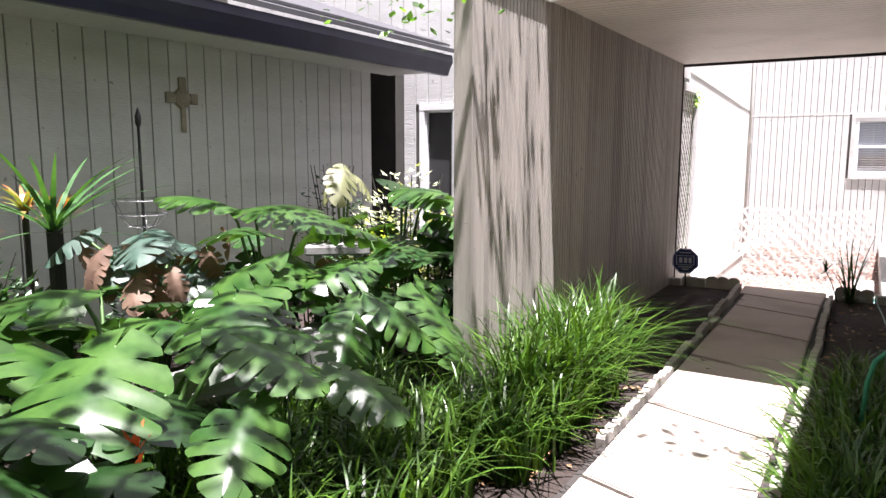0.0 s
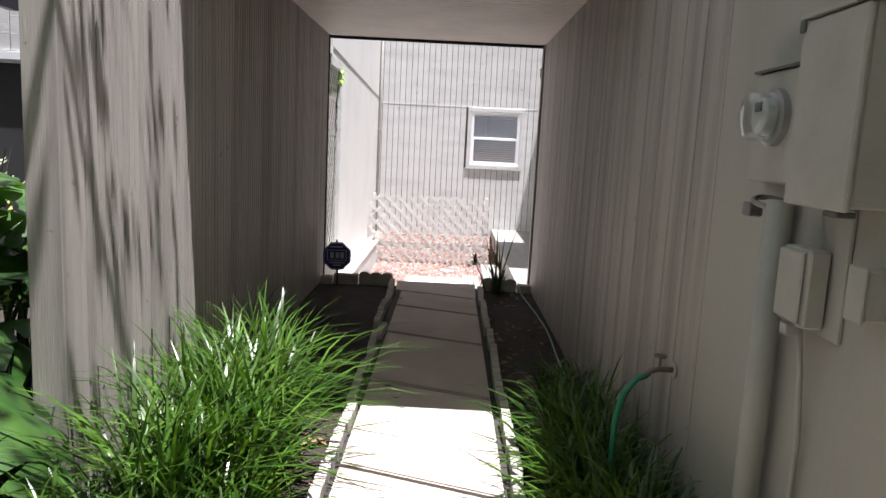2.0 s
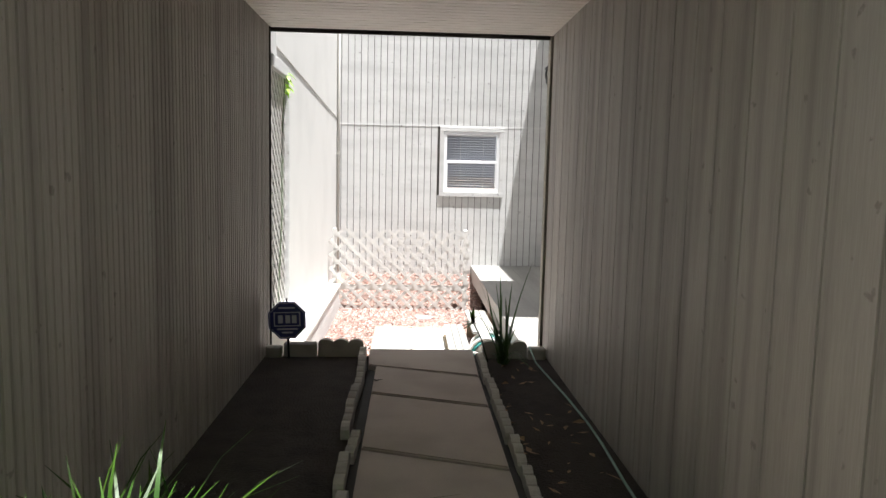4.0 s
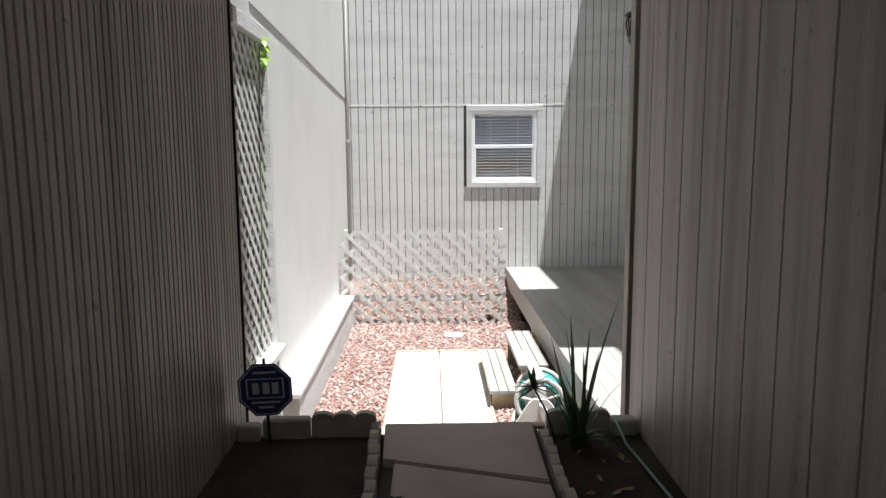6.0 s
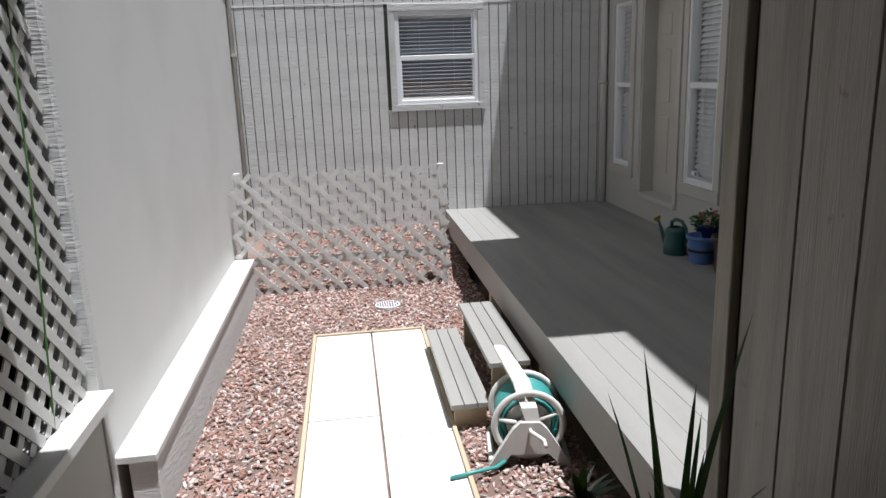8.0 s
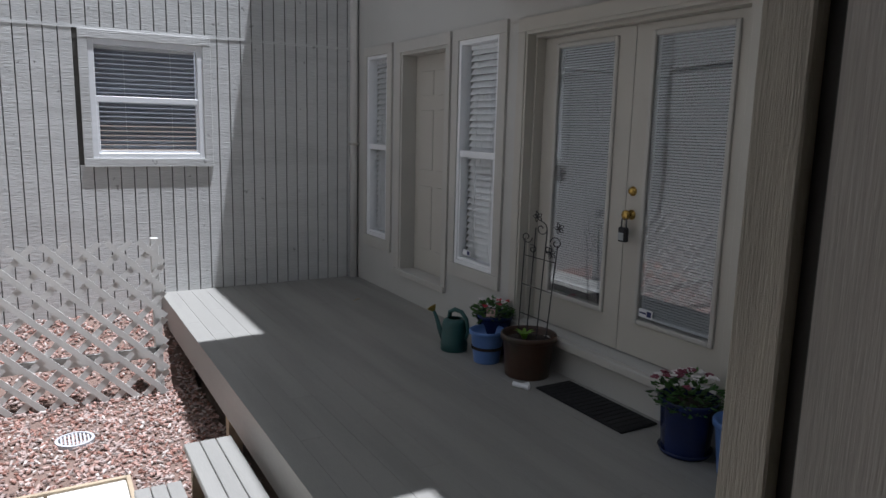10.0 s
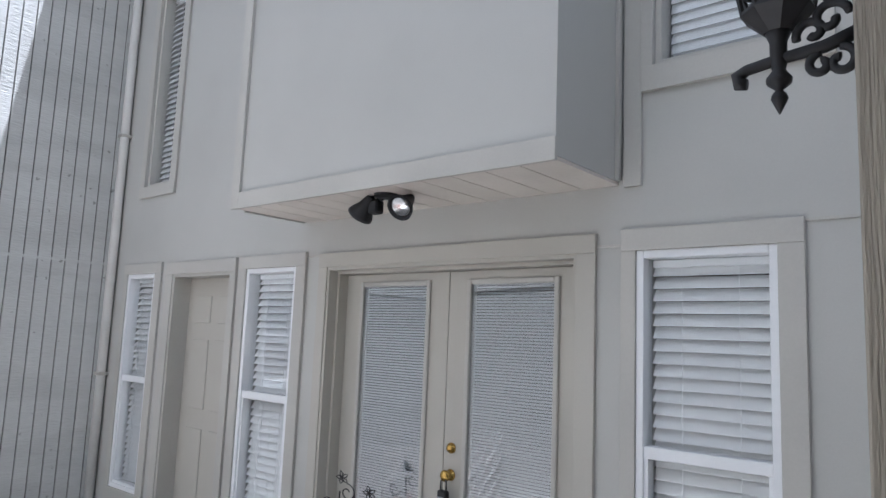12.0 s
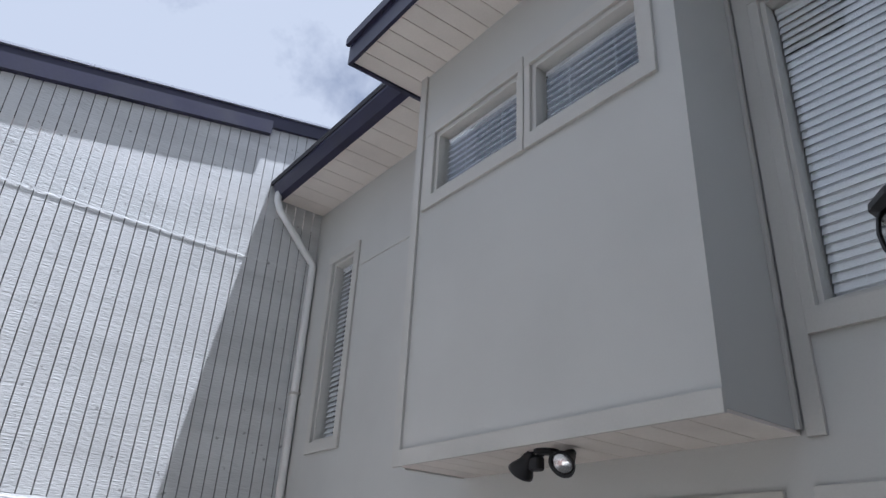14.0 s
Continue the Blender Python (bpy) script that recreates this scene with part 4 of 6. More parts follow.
lathe(bm, [(0.078, 0.0), (0.078, 0.055), (0.07, 0.075), (0.03, 0.081), (0.002, 0.082)], 28)
p = part("glass_dome", bm, glassmat("meter_glass", (0.86, 0.88, 0.88)), meter, smooth=True)
p.matrix_local = pose(0.676, 2.68, 1.63, 0, -90, 0)
bm = bmesh.new()
lathe(bm, [(0.06, 0), (0.06, 0.03), (0.055, 0.035)], 20)
p = part("dial", bm, mat("meter_dial", (0.5, 0.5, 0.48), 0.4), meter)
p.matrix_local = pose(0.676, 2.68, 1.63, 0, -90, 0)
boxpart("display", (0.635, 0.640, 2.66, 2.705, 1.645, 1.675), black_metal, meter)
tagged(meter, "round glass electric meter on a painted base", "electric meter")

conduit = empty("conduit", pose(0.012, -0.015, 0))
bm = bmesh.new()
tube(bm, [(0.70, 2.50, -0.06), (0.70, 2.50, 1.40)], 0.036, 14)
part("pipe", bm, util, conduit, smooth=True)
bm = bmesh.new()
tube(bm, [(0.70 + 0.045 * math.cos(a), 2.56 + 0.045 * math.sin(a), 1.39 + 0.012 * math.sin(a)) for a in (k * math.pi / 8 for k in range(17))], 0.008, 6)
box(bm, 0.66, 0.70, 2.60, 2.65, 1.345, 1.385, 0.004)
part("clamp", bm, mat("old_steel", (0.25, 0.24, 0.23), 0.4, metal=0.8, var=0.3), conduit)
tagged(conduit, "painted vertical conduit with a steel ground clamp", "conduit")

disc = empty("disconnect_box")
boxpart("back_plate", (0.745, 0.757, 2.19, 2.40, 1.08, 1.40), util, disc, 0.003)
boxpart("case", (0.688, 0.741, 2.245, 2.385, 1.10, 1.295), util, disc, 0.006)
boxpart("door", (0.676, 0.687, 2.26, 2.382, 1.11, 1.288), util, disc, 0.004)
boxpart("hasp", (0.676, 0.70, 2.30, 2.335, 1.07, 1.10), util, disc, 0.002)
tagged(disc, "small painted disconnect box with a hinged door", "utility box")
small = empty("junction_box")
boxpart("case", (0.705, 0.757, 2.035, 2.095, 1.172, 1.285), util, small, 0.006)
boxpart("cover", (0.697, 0.704, 2.03, 2.10, 1.167, 1.29), util, small, 0.003)
tagged(small, "small painted junction box with a cover plate", "utility box")
wire = empty("cable", pose(0.008, -0.105, 0))
bm = bmesh.new()
tube(bm, [(0.70, 2.40, 1.09), (0.72, 2.41, 0.98), (0.73, 2.40, 0.8), (0.74, 2.42, 0.5), (0.745, 2.42, -0.06)], 0.008, 6)
part("sheath", bm, util, wire, smooth=True)
tagged(wire, "painted cable running down the wall", "cable")

# tap with hose
old_brass = mat("old_brass", (0.20, 0.17, 0.12), 0.45, metal=0.6, var=0.3)
bib = empty("hose_tap", pose(0, -0.065, -0.05))
bm = bmesh.new()
tube(bm, [(0.757, 3.38, 0.70), (0.69, 3.38, 0.70), (0.655, 3.375, 0.69), (0.645, 3.37, 0.675)], [0.012, 0.011, 0.012, 0.014], 10)
part("spout", bm, old_brass, bib, smooth=True)
bm = bmesh.new()
lathe(bm, [(0.032, 0), (0.032, 0.004), (0.012, 0.008)], 16)
p = part("escutcheon", bm, util, bib)
p.matrix_local = pose(0.757, 3.38, 0.70, 0, -90, 0)
bm = bmesh.new()
tube(bm, [(0.695, 3.38, 0.71), (0.695, 3.38, 0.755)], 0.006, 8)
lathe(bm, [(0.006, 0.75), (0.026, 0.752), (0.026, 0.76), (0.006, 0.762)], 10, (0.695, 3.38))
part("handle", bm, old_brass, bib)
tagged(bib, "dull brass garden tap on the wall", "tap")
hose_green = mat("hose_green", (0.02, 0.19, 0.10), 0.4, var=0.15)
hose = empty("garden_hose", pose(0, -0.065, -0.05))
bm = bmesh.new()
tube(bm, [(0.645, 3.37, 0.675), (0.60, 3.36, 0.66), (0.545, 3.34, 0.60), (0.52, 3.32, 0.50), (0.51, 3.30, 0.3), (0.50, 3.4, 0.08), (0.55, 3.8, 0.015), (0.60, 4.6, 0.01)], 0.0125, 8)
part("tube", bm, hose_green, hose, smooth=True)
tagged(hose, "green garden hose hanging from the tap", "hose")
hose = empty("garden_hose")
bm = bmesh.new()
pts = [(0.60, 4.7), (0.66, 5.2), (0.69, 5.73), (0.70, 6.2), (0.705, 6.54), (0.69, 7.0), (0.66, 7.5), (0.62, 7.9), (0.61, 8.1)]
tube(bm, [(x + 0.006 * math.sin(i * 2.1), y, -0.04 + 0.01 * (i % 2) + (0.09 if y > 8 else 0)) for i, (x, y) in enumerate(pts)], 0.007, 8)
part("tube", bm, mat("hose_pale", (0.20, 0.34, 0.27), 0.45, var=0.3, fine=30), hose, smooth=True)
tagged(hose, "pale thin hose lying along the mulch bed", "hose")

# lantern on its scroll bracket
lan = empty("wall_lantern", pose(0.815, 8.575, 0.056))
bm = bmesh.new()
box(bm, -0.025, 0.025, -0.108, -0.100, 2.04, 2.22, 0.003)
part("back_plate", bm, black_metal, lan)
bm = bmesh.new()
tube(bm, [(0, -0.102, 2.112), (0, -0.06, 2.10), (0, 0, 2.095), (0, 0.045, 2.088), (0, 0.058, 2.08), (0, 0.055, 2.068), (0, 0.045, 2.066)], [0.011, 0.010, 0.009, 0.009, 0.011, 0.011, 0.009], 8)
arm = part("arm", bm, black_metal, lan, smooth=True)


def scroll(y, z, r, turns, start, grow=1):
    pts = []
    for k in range(19):
        a = start + grow * turns * 2 * math.pi * k / 18
        rr = r * (1 - 0.75 * k / 18)
        pts.append((0, y + rr * math.cos(a), z + rr * math.sin(a)))
    return pts


for y, z, r, tr, st, g in ((-0.080, 2.195, 0.030, 0.9, -1.6, 1), (-0.068, 2.14, 0.026, 1.0, 3.0, -1), (-0.080, 2.075, 0.022, 1.0, 1.6, 1), (-0.045, 2.125, 0.022, 0.9, -0.4, 1), (-0.055, 2.075, 0.018, 1.0, 1.6, -1)):
    bm = bmesh.new()
    tube(bm, scroll(y, z, r, tr, st, g), 0.0065, 7)
    part("scroll", bm, black_metal, arm, smooth=True)
bm = bmesh.new()
lathe(bm, [(0.001, 2.012), (0.012, 2.035), (0.010, 2.042), (0.005, 2.048), (0.017, 2.058), (0.018, 2.066), (0.009, 2.078), (0.012, 2.09), (0.012, 2.12), (0.018, 2.135), (0.013, 2.14)], 14)
part("finial", bm, black_metal, lan, smooth=True)


def octring(bm, prof, seg=8, turn=math.pi / 8):
    rings = [[bm.verts.new((r * math.cos(turn + 2 * math.pi * k / seg), r * math.sin(turn + 2 * math.pi * k / seg), z)) for k in range(seg)] for r, z in prof]
    for a, b in zip(rings, rings[1:]):
        for k in range(seg):
            bm.faces.new((a[k], a[(k + 1) % seg], b[(k + 1) % seg], b[k]))
    return rings


bm = bmesh.new()
octring(bm, [(0.020, 2.135), (0.052, 2.165), (0.050, 2.172), (0.018, 2.142)])
part("cup", bm, black_metal, lan)
for k in range(8):
    bm = bmesh.new()
    a = math.pi / 8 + k * math.pi / 4
    c, s = math.cos(a), math.sin(a)
    tube(bm, [(0.048 * c, 0.048 * s, 2.168), (0.052 * c, 0.052 * s, 2.19), (0.060 * c, 0.060 * s, 2.212)], 0.004, 5)
    part("strut", bm, black_metal, lan)
bm = bmesh.new()
octring(bm, [(0.050, 2.205), (0.070, 2.214), (0.068, 2.224), (0.060, 2.228), (0.05, 2.222), (0.05, 2.205)])
part("gallery", bm, black_metal, lan)
for k in range(8):
    bm = bmesh.new()
    a = math.pi / 8 + k * math.pi / 4
    c, s = math.cos(a), math.sin(a)
    tube(bm, [(r * c, r * s, z) for r, z in ((0.058, 2.226), (0.069, 2.255), (0.072, 2.28), (0.068, 2.305), (0.058, 2.325))], 0.0042, 5)
    part("cage_bar", bm, black_metal, lan)
bm = bmesh.new()
octring(bm, [(0.056, 2.228), (0.067, 2.255), (0.070, 2.28), (0.066, 2.305), (0.056, 2.325)])
p = part("glass", bm, glassmat("lantern_glass", (0.88, 0.88, 0.86)), lan)
p.visible_shadow = False
bm = bmesh.new()
lathe(bm, [(0.012, 2.228), (0.012, 2.25), (0.014, 2.258), (0.028, 2.285), (0.029, 2.298), (0.018, 2.316), (0.002, 2.322)], 16)
part("bulb", bm, glassmat("bulb_glass", (0.75, 0.75, 0.72)), lan, "clear bulb", True)
bm = bmesh.new()
r = octring(bm, [(0.062, 2.318), (0.080, 2.322), (0.078, 2.335), (0.048, 2.362), (0.040, 2.372), (0.030, 2.376), (0.026, 2.386)])
bm.faces.new(r[-1])
part("roof", bm, black_metal, lan)
bm = bmesh.new()
lathe(bm, [(0.024, 2.386), (0.026, 2.396), (0.016, 2.41), (0.018, 2.416), (0.010, 2.424), (0.012, 2.44), (0.006, 2.452), (0.007, 2.466), (0.001, 2.472)], 14)
part("top_finial", bm, black_metal, lan, smooth=True)
tagged(lan, "black cast metal lantern on a scrolled wall bracket", "lantern")

# ---- things of the deck ----
# flood lamp under the bay
flood = empty("flood_lamp", pose(2.33, 10.90, 2.475) @ Matrix.Diagonal((1.2, 1.2, 1.2, 1)))
bm = bmesh.new()
lathe(bm, [(0.055, 0.0), (0.055, -0.012), (0.03, -0.02)][::-1], 18)
part("base", bm, black_metal, flood)
bm = bmesh.new()
box(bm, -0.03, 0.02, 0.025, 0.085, -0.085, -0.025, 0.008)
part("sensor", bm, black_metal, flood)
lens = mat("lamp_lens", (0.55, 0.55, 0.55), 0.12, metal=0.9, var=0.25, scale=25, fine=60, bump=0.3)
for sy, yaw, tip in ((0.17, 65, 30), (-0.17, -45, 35)):
    bm = bmesh.new()
    tube(bm, [(0, 0.02 * (1 if sy > 0 else -1), -0.018), (-0.01, sy * 0.45, -0.03)], 0.010, 8)
    part("swivel", bm, black_metal, flood)
    bm = bmesh.new()
    lathe(bm, [(0.016, -0.075), (0.026, -0.05), (0.034, -0.02), (0.056, 0.02), (0.060, 0.035), (0.056, 0.035), (0.05, 0.02)], 22, cap=False)
    m = look((-0.015, sy * 0.72, -0.06), Vector((-0.015, sy * 0.72, -0.06)) + Vector((0.05 if sy > 0 else -0.75, 0.55 * (1 if sy > 0 else -0.25), -0.55))) @ pose(0, 0, 0, 180, 0, 0)
    hd = part("head", bm, black_metal, flood, smooth=True)
    hd.matrix_local = m
    bm = bmesh.new()
    lathe(bm, [(0.05, 0.021), (0.046, 0.030), (0.03, 0.036), (0.002, 0.038)], 22)
    part("lens", bm, lens, hd, "ribbed silver lens", True)
tagged(flood, "black twin flood lamp fixed under the bay", "flood lamp")


def pot_mesh(r, h, rim, wall=0.012, taper=0.72, seg=30, foot=True):
    bm = bmesh.new()
    p = [(r * taper * 0.98, 0.0), (r * taper, 0.01), (r * 0.9, h - rim - 0.006), (r * 0.92, h - rim), (r, h - rim + 0.006), (r * 1.005, h - 0.006), (r * 0.985, h), (r * 0.93, h), (r * 0.88, h - 0.02), (r * 0.82, h * 0.55), (0.01, h * 0.52)]
    lathe(bm, p, seg, cap=False)
    bm.faces.new([v for v in bm.verts if abs(v.co.z) < 1e-6])
    return bm


def pot(label, m, r, h, rim, material, soil_z=None, taper=0.72, saucer=False):
    e = empty("plant_pot", m)
    part("bowl", pot_mesh(r, h, rim, taper=taper), material, e, smooth=True)
    if soil_z:
        bm = bmesh.new()
        lathe(bm, [(r * 0.86, soil_z - 0.02), (r * 0.85, soil_z), (r * 0.4, soil_z + 0.012), (0.01, soil_z + 0.008)], 20)
        part("soil", bm, soil, e)
    if saucer:
        bm = bmesh.new()
        lathe(bm, [(r * 0.80, 0), (r * 0.9, 0.028), (r * 0.86, 0.028), (r * 0.7, 0.008)], 26)
        part("saucer", bm, material, e, smooth=True)
    return tagged(e, label, "plant pot", "pots on the deck")


def leafy(bm, centre, spread, height, count, size, rng):
    """A bushy mass of small folded leaves."""
    for _ in range(count):
        a, q = rng.uniform(0, 6.283), rng.random() ** 0.5
        p = Vector(centre) + Vector((math.cos(a) * spread * q, math.sin(a) * spread * q, height * rng.random() * (1.1 - 0.6 * q)))
        d = Vector((math.cos(a) * 0.8, math.sin(a) * 0.8, rng.uniform(-0.3, 0.8))).normalized()
        s = d.cross(Vector((rng.uniform(-0.3, 0.3), rng.uniform(-0.3, 0.3), 1))).normalized()
        L = size * rng.uniform(0.6, 1.2)
        n = d.cross(s) * L * 0.12
        v = [bm.verts.new(p), bm.verts.new(p + d * L * 0.5 + s * L * 0.3 + n), bm.verts.new(p + d * L), bm.verts.new(p + d * L * 0.5 - s * L * 0.3 + n)]
        bm.faces.new((v[0], v[1], v[2]))
        bm.faces.new((v[0], v[2], v[3]))


rng = random.Random(4)
navy = mat("navy_glaze", (0.012, 0.022, 0.085), 0.18, var=0.15, scale=8)
sky_blue = mat("blue_plastic", (0.10, 0.19, 0.44), 0.4, var=0.08, scale=6, bump=0.05)
brown_clay = mat("brown_clay", (0.053, 0.026, 0.015), 0.4, var=0.3, scale=5, fine=40, color2=(0.03, 0.03, 0.02))
leaf_small = leafmat("small_leaf", (0.035, 0.095, 0.025), (0.05, 0.13, 0.03))
petal_white = mat("petal_white", (0.75, 0.72, 0.70), 0.6, var=0.1)
petal_red = mat("petal_red", (0.42, 0.02, 0.04), 0.5, var=0.2)
petal_pink = mat("petal_dusk", (0.20, 0.04, 0.07), 0.5, var=0.2)


def flowers(m, spread, h, reds, whites, red_mat):
    e = empty("flowering_plant", m)
    bm = bmesh.new()
    leafy(bm, (0, 0, 0), spread, h, 260, 0.05, rng)
    part("foliage", bm, leaf_small, e)
    for name, cnt, mt in (("red_bloom", reds, red_mat), ("white_bloom", whites, petal_white)):
        for _ in range(cnt):
            bm = bmesh.new()
            a, q = rng.uniform(0, 6.283), rng.random() ** 0.5 * spread
            c = Vector((math.cos(a) * q, math.sin(a) * q, h * (1.05 - 0.35 * q / spread)))
            for k in range(9):
                b2 = k * 2.4
                rr = 0.006 + 0.002 * k
                p = c + Vector((math.cos(b2) * rr, math.sin(b2) * rr, rng.uniform(-0.004, 0.01)))
                lathe(bm, [(0.002, p.z), (0.009, p.z + 0.004), (0.007, p.z + 0.009), (0.001, p.z + 0.010)], 6, (p.x, p.y))
            part(name, bm, mt, e)
    return tagged(e, "small bushy plant with red and white blooms", "flowering plant")


pot("dark blue glazed pot beside the house wall", pose(2.59, 11.86, DZ), 0.14, 0.30, 0.04, navy, 0.27)
flowers(pose(2.57, 11.86, DZ + 0.27), 0.14, 0.14, 4, 6, petal_red)
tag_card = empty("plant_tag", pose(2.50, 11.78, DZ + 0.29, 0, 0, -60))
boxpart("card", (-0.035, 0.035, -0.002, 0.002, -0.02, 0.07), mat("tag_card", (0.62, 0.45, 0.40), 0.5, var=0.4, scale=30), tag_card, 0.001)
tagged(tag_card, "small printed plant tag in the flower pot", "plant tag")
pot("light blue plastic pot with a wide rim", pose(2.43, 11.71, DZ), 0.13, 0.235, 0.035, sky_blue, 0.12)
pot("large brown glazed clay pot beside the doors", pose(2.53, 11.36, DZ), 0.19, 0.29, 0.045, brown_clay, 0.24, 0.8)
tre = empty("wire_trellis", pose(2.55, 11.36, DZ + 0.22) @ Matrix.Diagonal((1.15, 1.75, 1.25, 1)))
for x0, x1 in ((-0.085, -0.10), (-0.03, -0.035), (0.03, 0.035), (0.085, 0.10)):
    bm = bmesh.new()
    tube(bm, [(0.01 * i, x0 + (x1 - x0) * i / 4, 0.62 * i / 4 if abs(x0) < 0.05 else 0.55 * i / 4) for i in range(5)], 0.0032, 6)
    part("upright", bm, black_metal, tre)
for z, hw in ((0.14, 0.09), (0.30, 0.093), (0.46, 0.098)):
    bm = bmesh.new()
    tube(bm, [(0.01 * z / 0.15, -hw, z), (0.01 * z / 0.15, hw, z)], 0.0028, 6)
    part("crossbar", bm, black_metal, tre)
for cy, cz, rr, st in ((-0.09, 0.56, 0.035, 0), (0.09, 0.56, 0.035, 3.1), (0.0, 0.62, 0.04, 1.5), (-0.045, 0.52, 0.025, 2), (0.05, 0.50, 0.025, 1)):
    bm = bmesh.new()
    tube(bm, [(0.04 + p[0], p[1], p[2]) for p in scroll(cy, cz, rr, 1.2, st)], 0.0028, 6)
    part("curl", bm, black_metal, tre)
for cy, cz in ((-0.10, 0.64), (0.03, 0.68), (-0.06, 0.50)):
    bm = bmesh.new()
    for k in range(5):
        a = k * 1.2566
        tube(bm, [(0.04, cy, cz), (0.045, cy + 0.02 * math.cos(a - 0.4), cz + 0.02 * math.sin(a - 0.4)), (0.045, cy + 0.03 * math.cos(a), cz + 0.03 * math.sin(a)), (0.045, cy + 0.02 * math.cos(a + 0.4), cz + 0.02 * math.sin(a + 0.4)), (0.04, cy, cz)], 0.0026, 5)
    part("wire_flower", bm, black_metal, tre)
tagged(tre, "black wire trellis with curls standing in the brown pot", "trellis")
lime = leafmat("lime_leaf", (0.12, 0.24, 0.03), (0.20, 0.32, 0.05))
sprout = empty("potted_seedling", pose(2.50, 11.37, DZ + 0.24))
for k in range(8):
    bm = bmesh.new()
    a = k * 2.4
    blade(bm, Vector((0, 0, 0)), Vector((math.cos(a) * 0.6, math.sin(a) * 0.6, 1.1)), 0.13, 0.022, 0.6, 4)
    part("leaf", bm, lime, sprout)
tagged(sprout, "young lime green plant in the brown pot", "potted plant")
pot("dark blue glazed pot with saucer beside the door mat", pose(2.56, 10.03, DZ), 0.155, 0.30, 0.04, navy, 0.26, 0.78, True)
flowers(pose(2.55, 10.03, DZ + 0.26), 0.17, 0.17, 9, 11, petal_pink)
pot("light blue plastic pot holding an orange dish", pose(2.585, 9.72, DZ), 0.14, 0.28, 0.035, sky_blue)
dish = empty("dish", pose(2.585, 9.72, DZ + 0.205))
bm = bmesh.new()
lathe(bm, [(0.04, 0), (0.065, 0.035), (0.06, 0.035), (0.04, 0.01)], 20)
part("bowl", bm, mat("orange_clay", (0.55, 0.15, 0.05), 0.5, var=0.15), dish, smooth=True)
tagged(dish, "small orange clay dish inside the blue pot", "dish")

# watering can
can_green = mat("can_green", (0.018, 0.075, 0.070), 0.42, var=0.15, scale=8)
can = empty("watering_can", pose(2.355, 12.04, DZ, 0, 0, 24))
bm = bmesh.new()
lathe(bm, [(0.095, 0.0), (0.102, 0.01), (0.098, 0.03), (0.104, 0.045), (0.100, 0.06), (0.092, 0.20), (0.085, 0.225), (0.07, 0.24), (0.05, 0.245), (0.05, 0.235), (0.07, 0.22)], 26, cap=False)
bm.faces.new([v for v in bm.verts if abs(v.co.z) < 1e-6])
part("body", bm, can_green, can, smooth=True)
bm = bmesh.new()
tube(bm, [(0, 0.085, 0.05), (0, 0.13, 0.12), (0, 0.17, 0.22), (0, 0.20, 0.27)], [0.026, 0.020, 0.014, 0.012], 12)
part("spout", bm, can_green, can, smooth=True)
bm = bmesh.new()
lathe(bm, [(0.012, 0), (0.036, 0.03), (0.038, 0.036), (0.002, 0.042)], 18)
p = part("rose", bm, mat("rose_brass", (0.35, 0.25, 0.06), 0.4, metal=0.5), can, "yellow sprinkler rose", True)
p.matrix_local = pose(0, 0.195, 0.265, -42, 0, 0)
bm = bmesh.new()
tube(bm, [(0, 0.05, 0.235), (0, 0.045, 0.285), (0, 0.0, 0.31), (0, -0.06, 0.30), (0, -0.105, 0.25), (0, -0.125, 0.16), (0, -0.10, 0.09)], [0.016, 0.017, 0.016, 0.016, 0.015, 0.013, 0.012], 10)
part("handle", bm, can_green, can, smooth=True)
tagged(can, "dark green plastic watering can with a yellow rose", "watering can")

# door mat, pipe fitting, twig
mat_ob = empty("door_mat", pose(2.55, 10.72, DZ))
bm = bmesh.new()
box(bm, -0.14, 0.14, -0.385, 0.385, 0.001, 0.012, 0.003)
part("pad", bm, mat("mat_rubber", (0.008, 0.008, 0.009), 0.85, var=0.3, fine=200, bump=0.5), mat_ob)
bm = bmesh.new()
for i in range(16):
    box(bm, -0.13, 0.13, -0.375 + i * 0.047, -0.375 + i * 0.047 + 0.027, 0.0121, 0.015)
tagged(part("ribs", bm, bpy.data.materials["mat_rubber"], mat_ob), kind="stuff")
tagged(mat_ob, "black ribbed rubber door mat before the doors", "door mat")
fit_ob = empty("pipe_fitting", pose(2.33, 11.16, DZ + 0.017, 0, 0, 25))
bm = bmesh.new()
tube(bm, [(0, -0.055, 0), (0, 0.055, 0)], 0.016, 12)
tube(bm, [(0, -0.062, 0), (0, -0.04, 0)], 0.020, 12)
part("body", bm, white_vinyl, fit_ob)
bm = bmesh.new()
tube(bm, [(0, -0.01, 0), (0.05, -0.03, 0)], 0.016, 12)
part("branch", bm, white_vinyl, fit_ob)
tagged(fit_ob, "white plastic pipe fitting lying on the deck", "pipe fitting")
peg = empty("twig", pose(2.29, 13.75, DZ + 0.006, 0, 0, 35))
bm = bmesh.new()
tube(bm, [(-0.05, 0, 0), (0, 0.004, 0.003), (0.05, 0.0, 0)], [0.004, 0.006, 0.004], 6)
part("stick", bm, wood_raw, peg)
tagged(peg, "short dry twig lying on the deck", "twig")

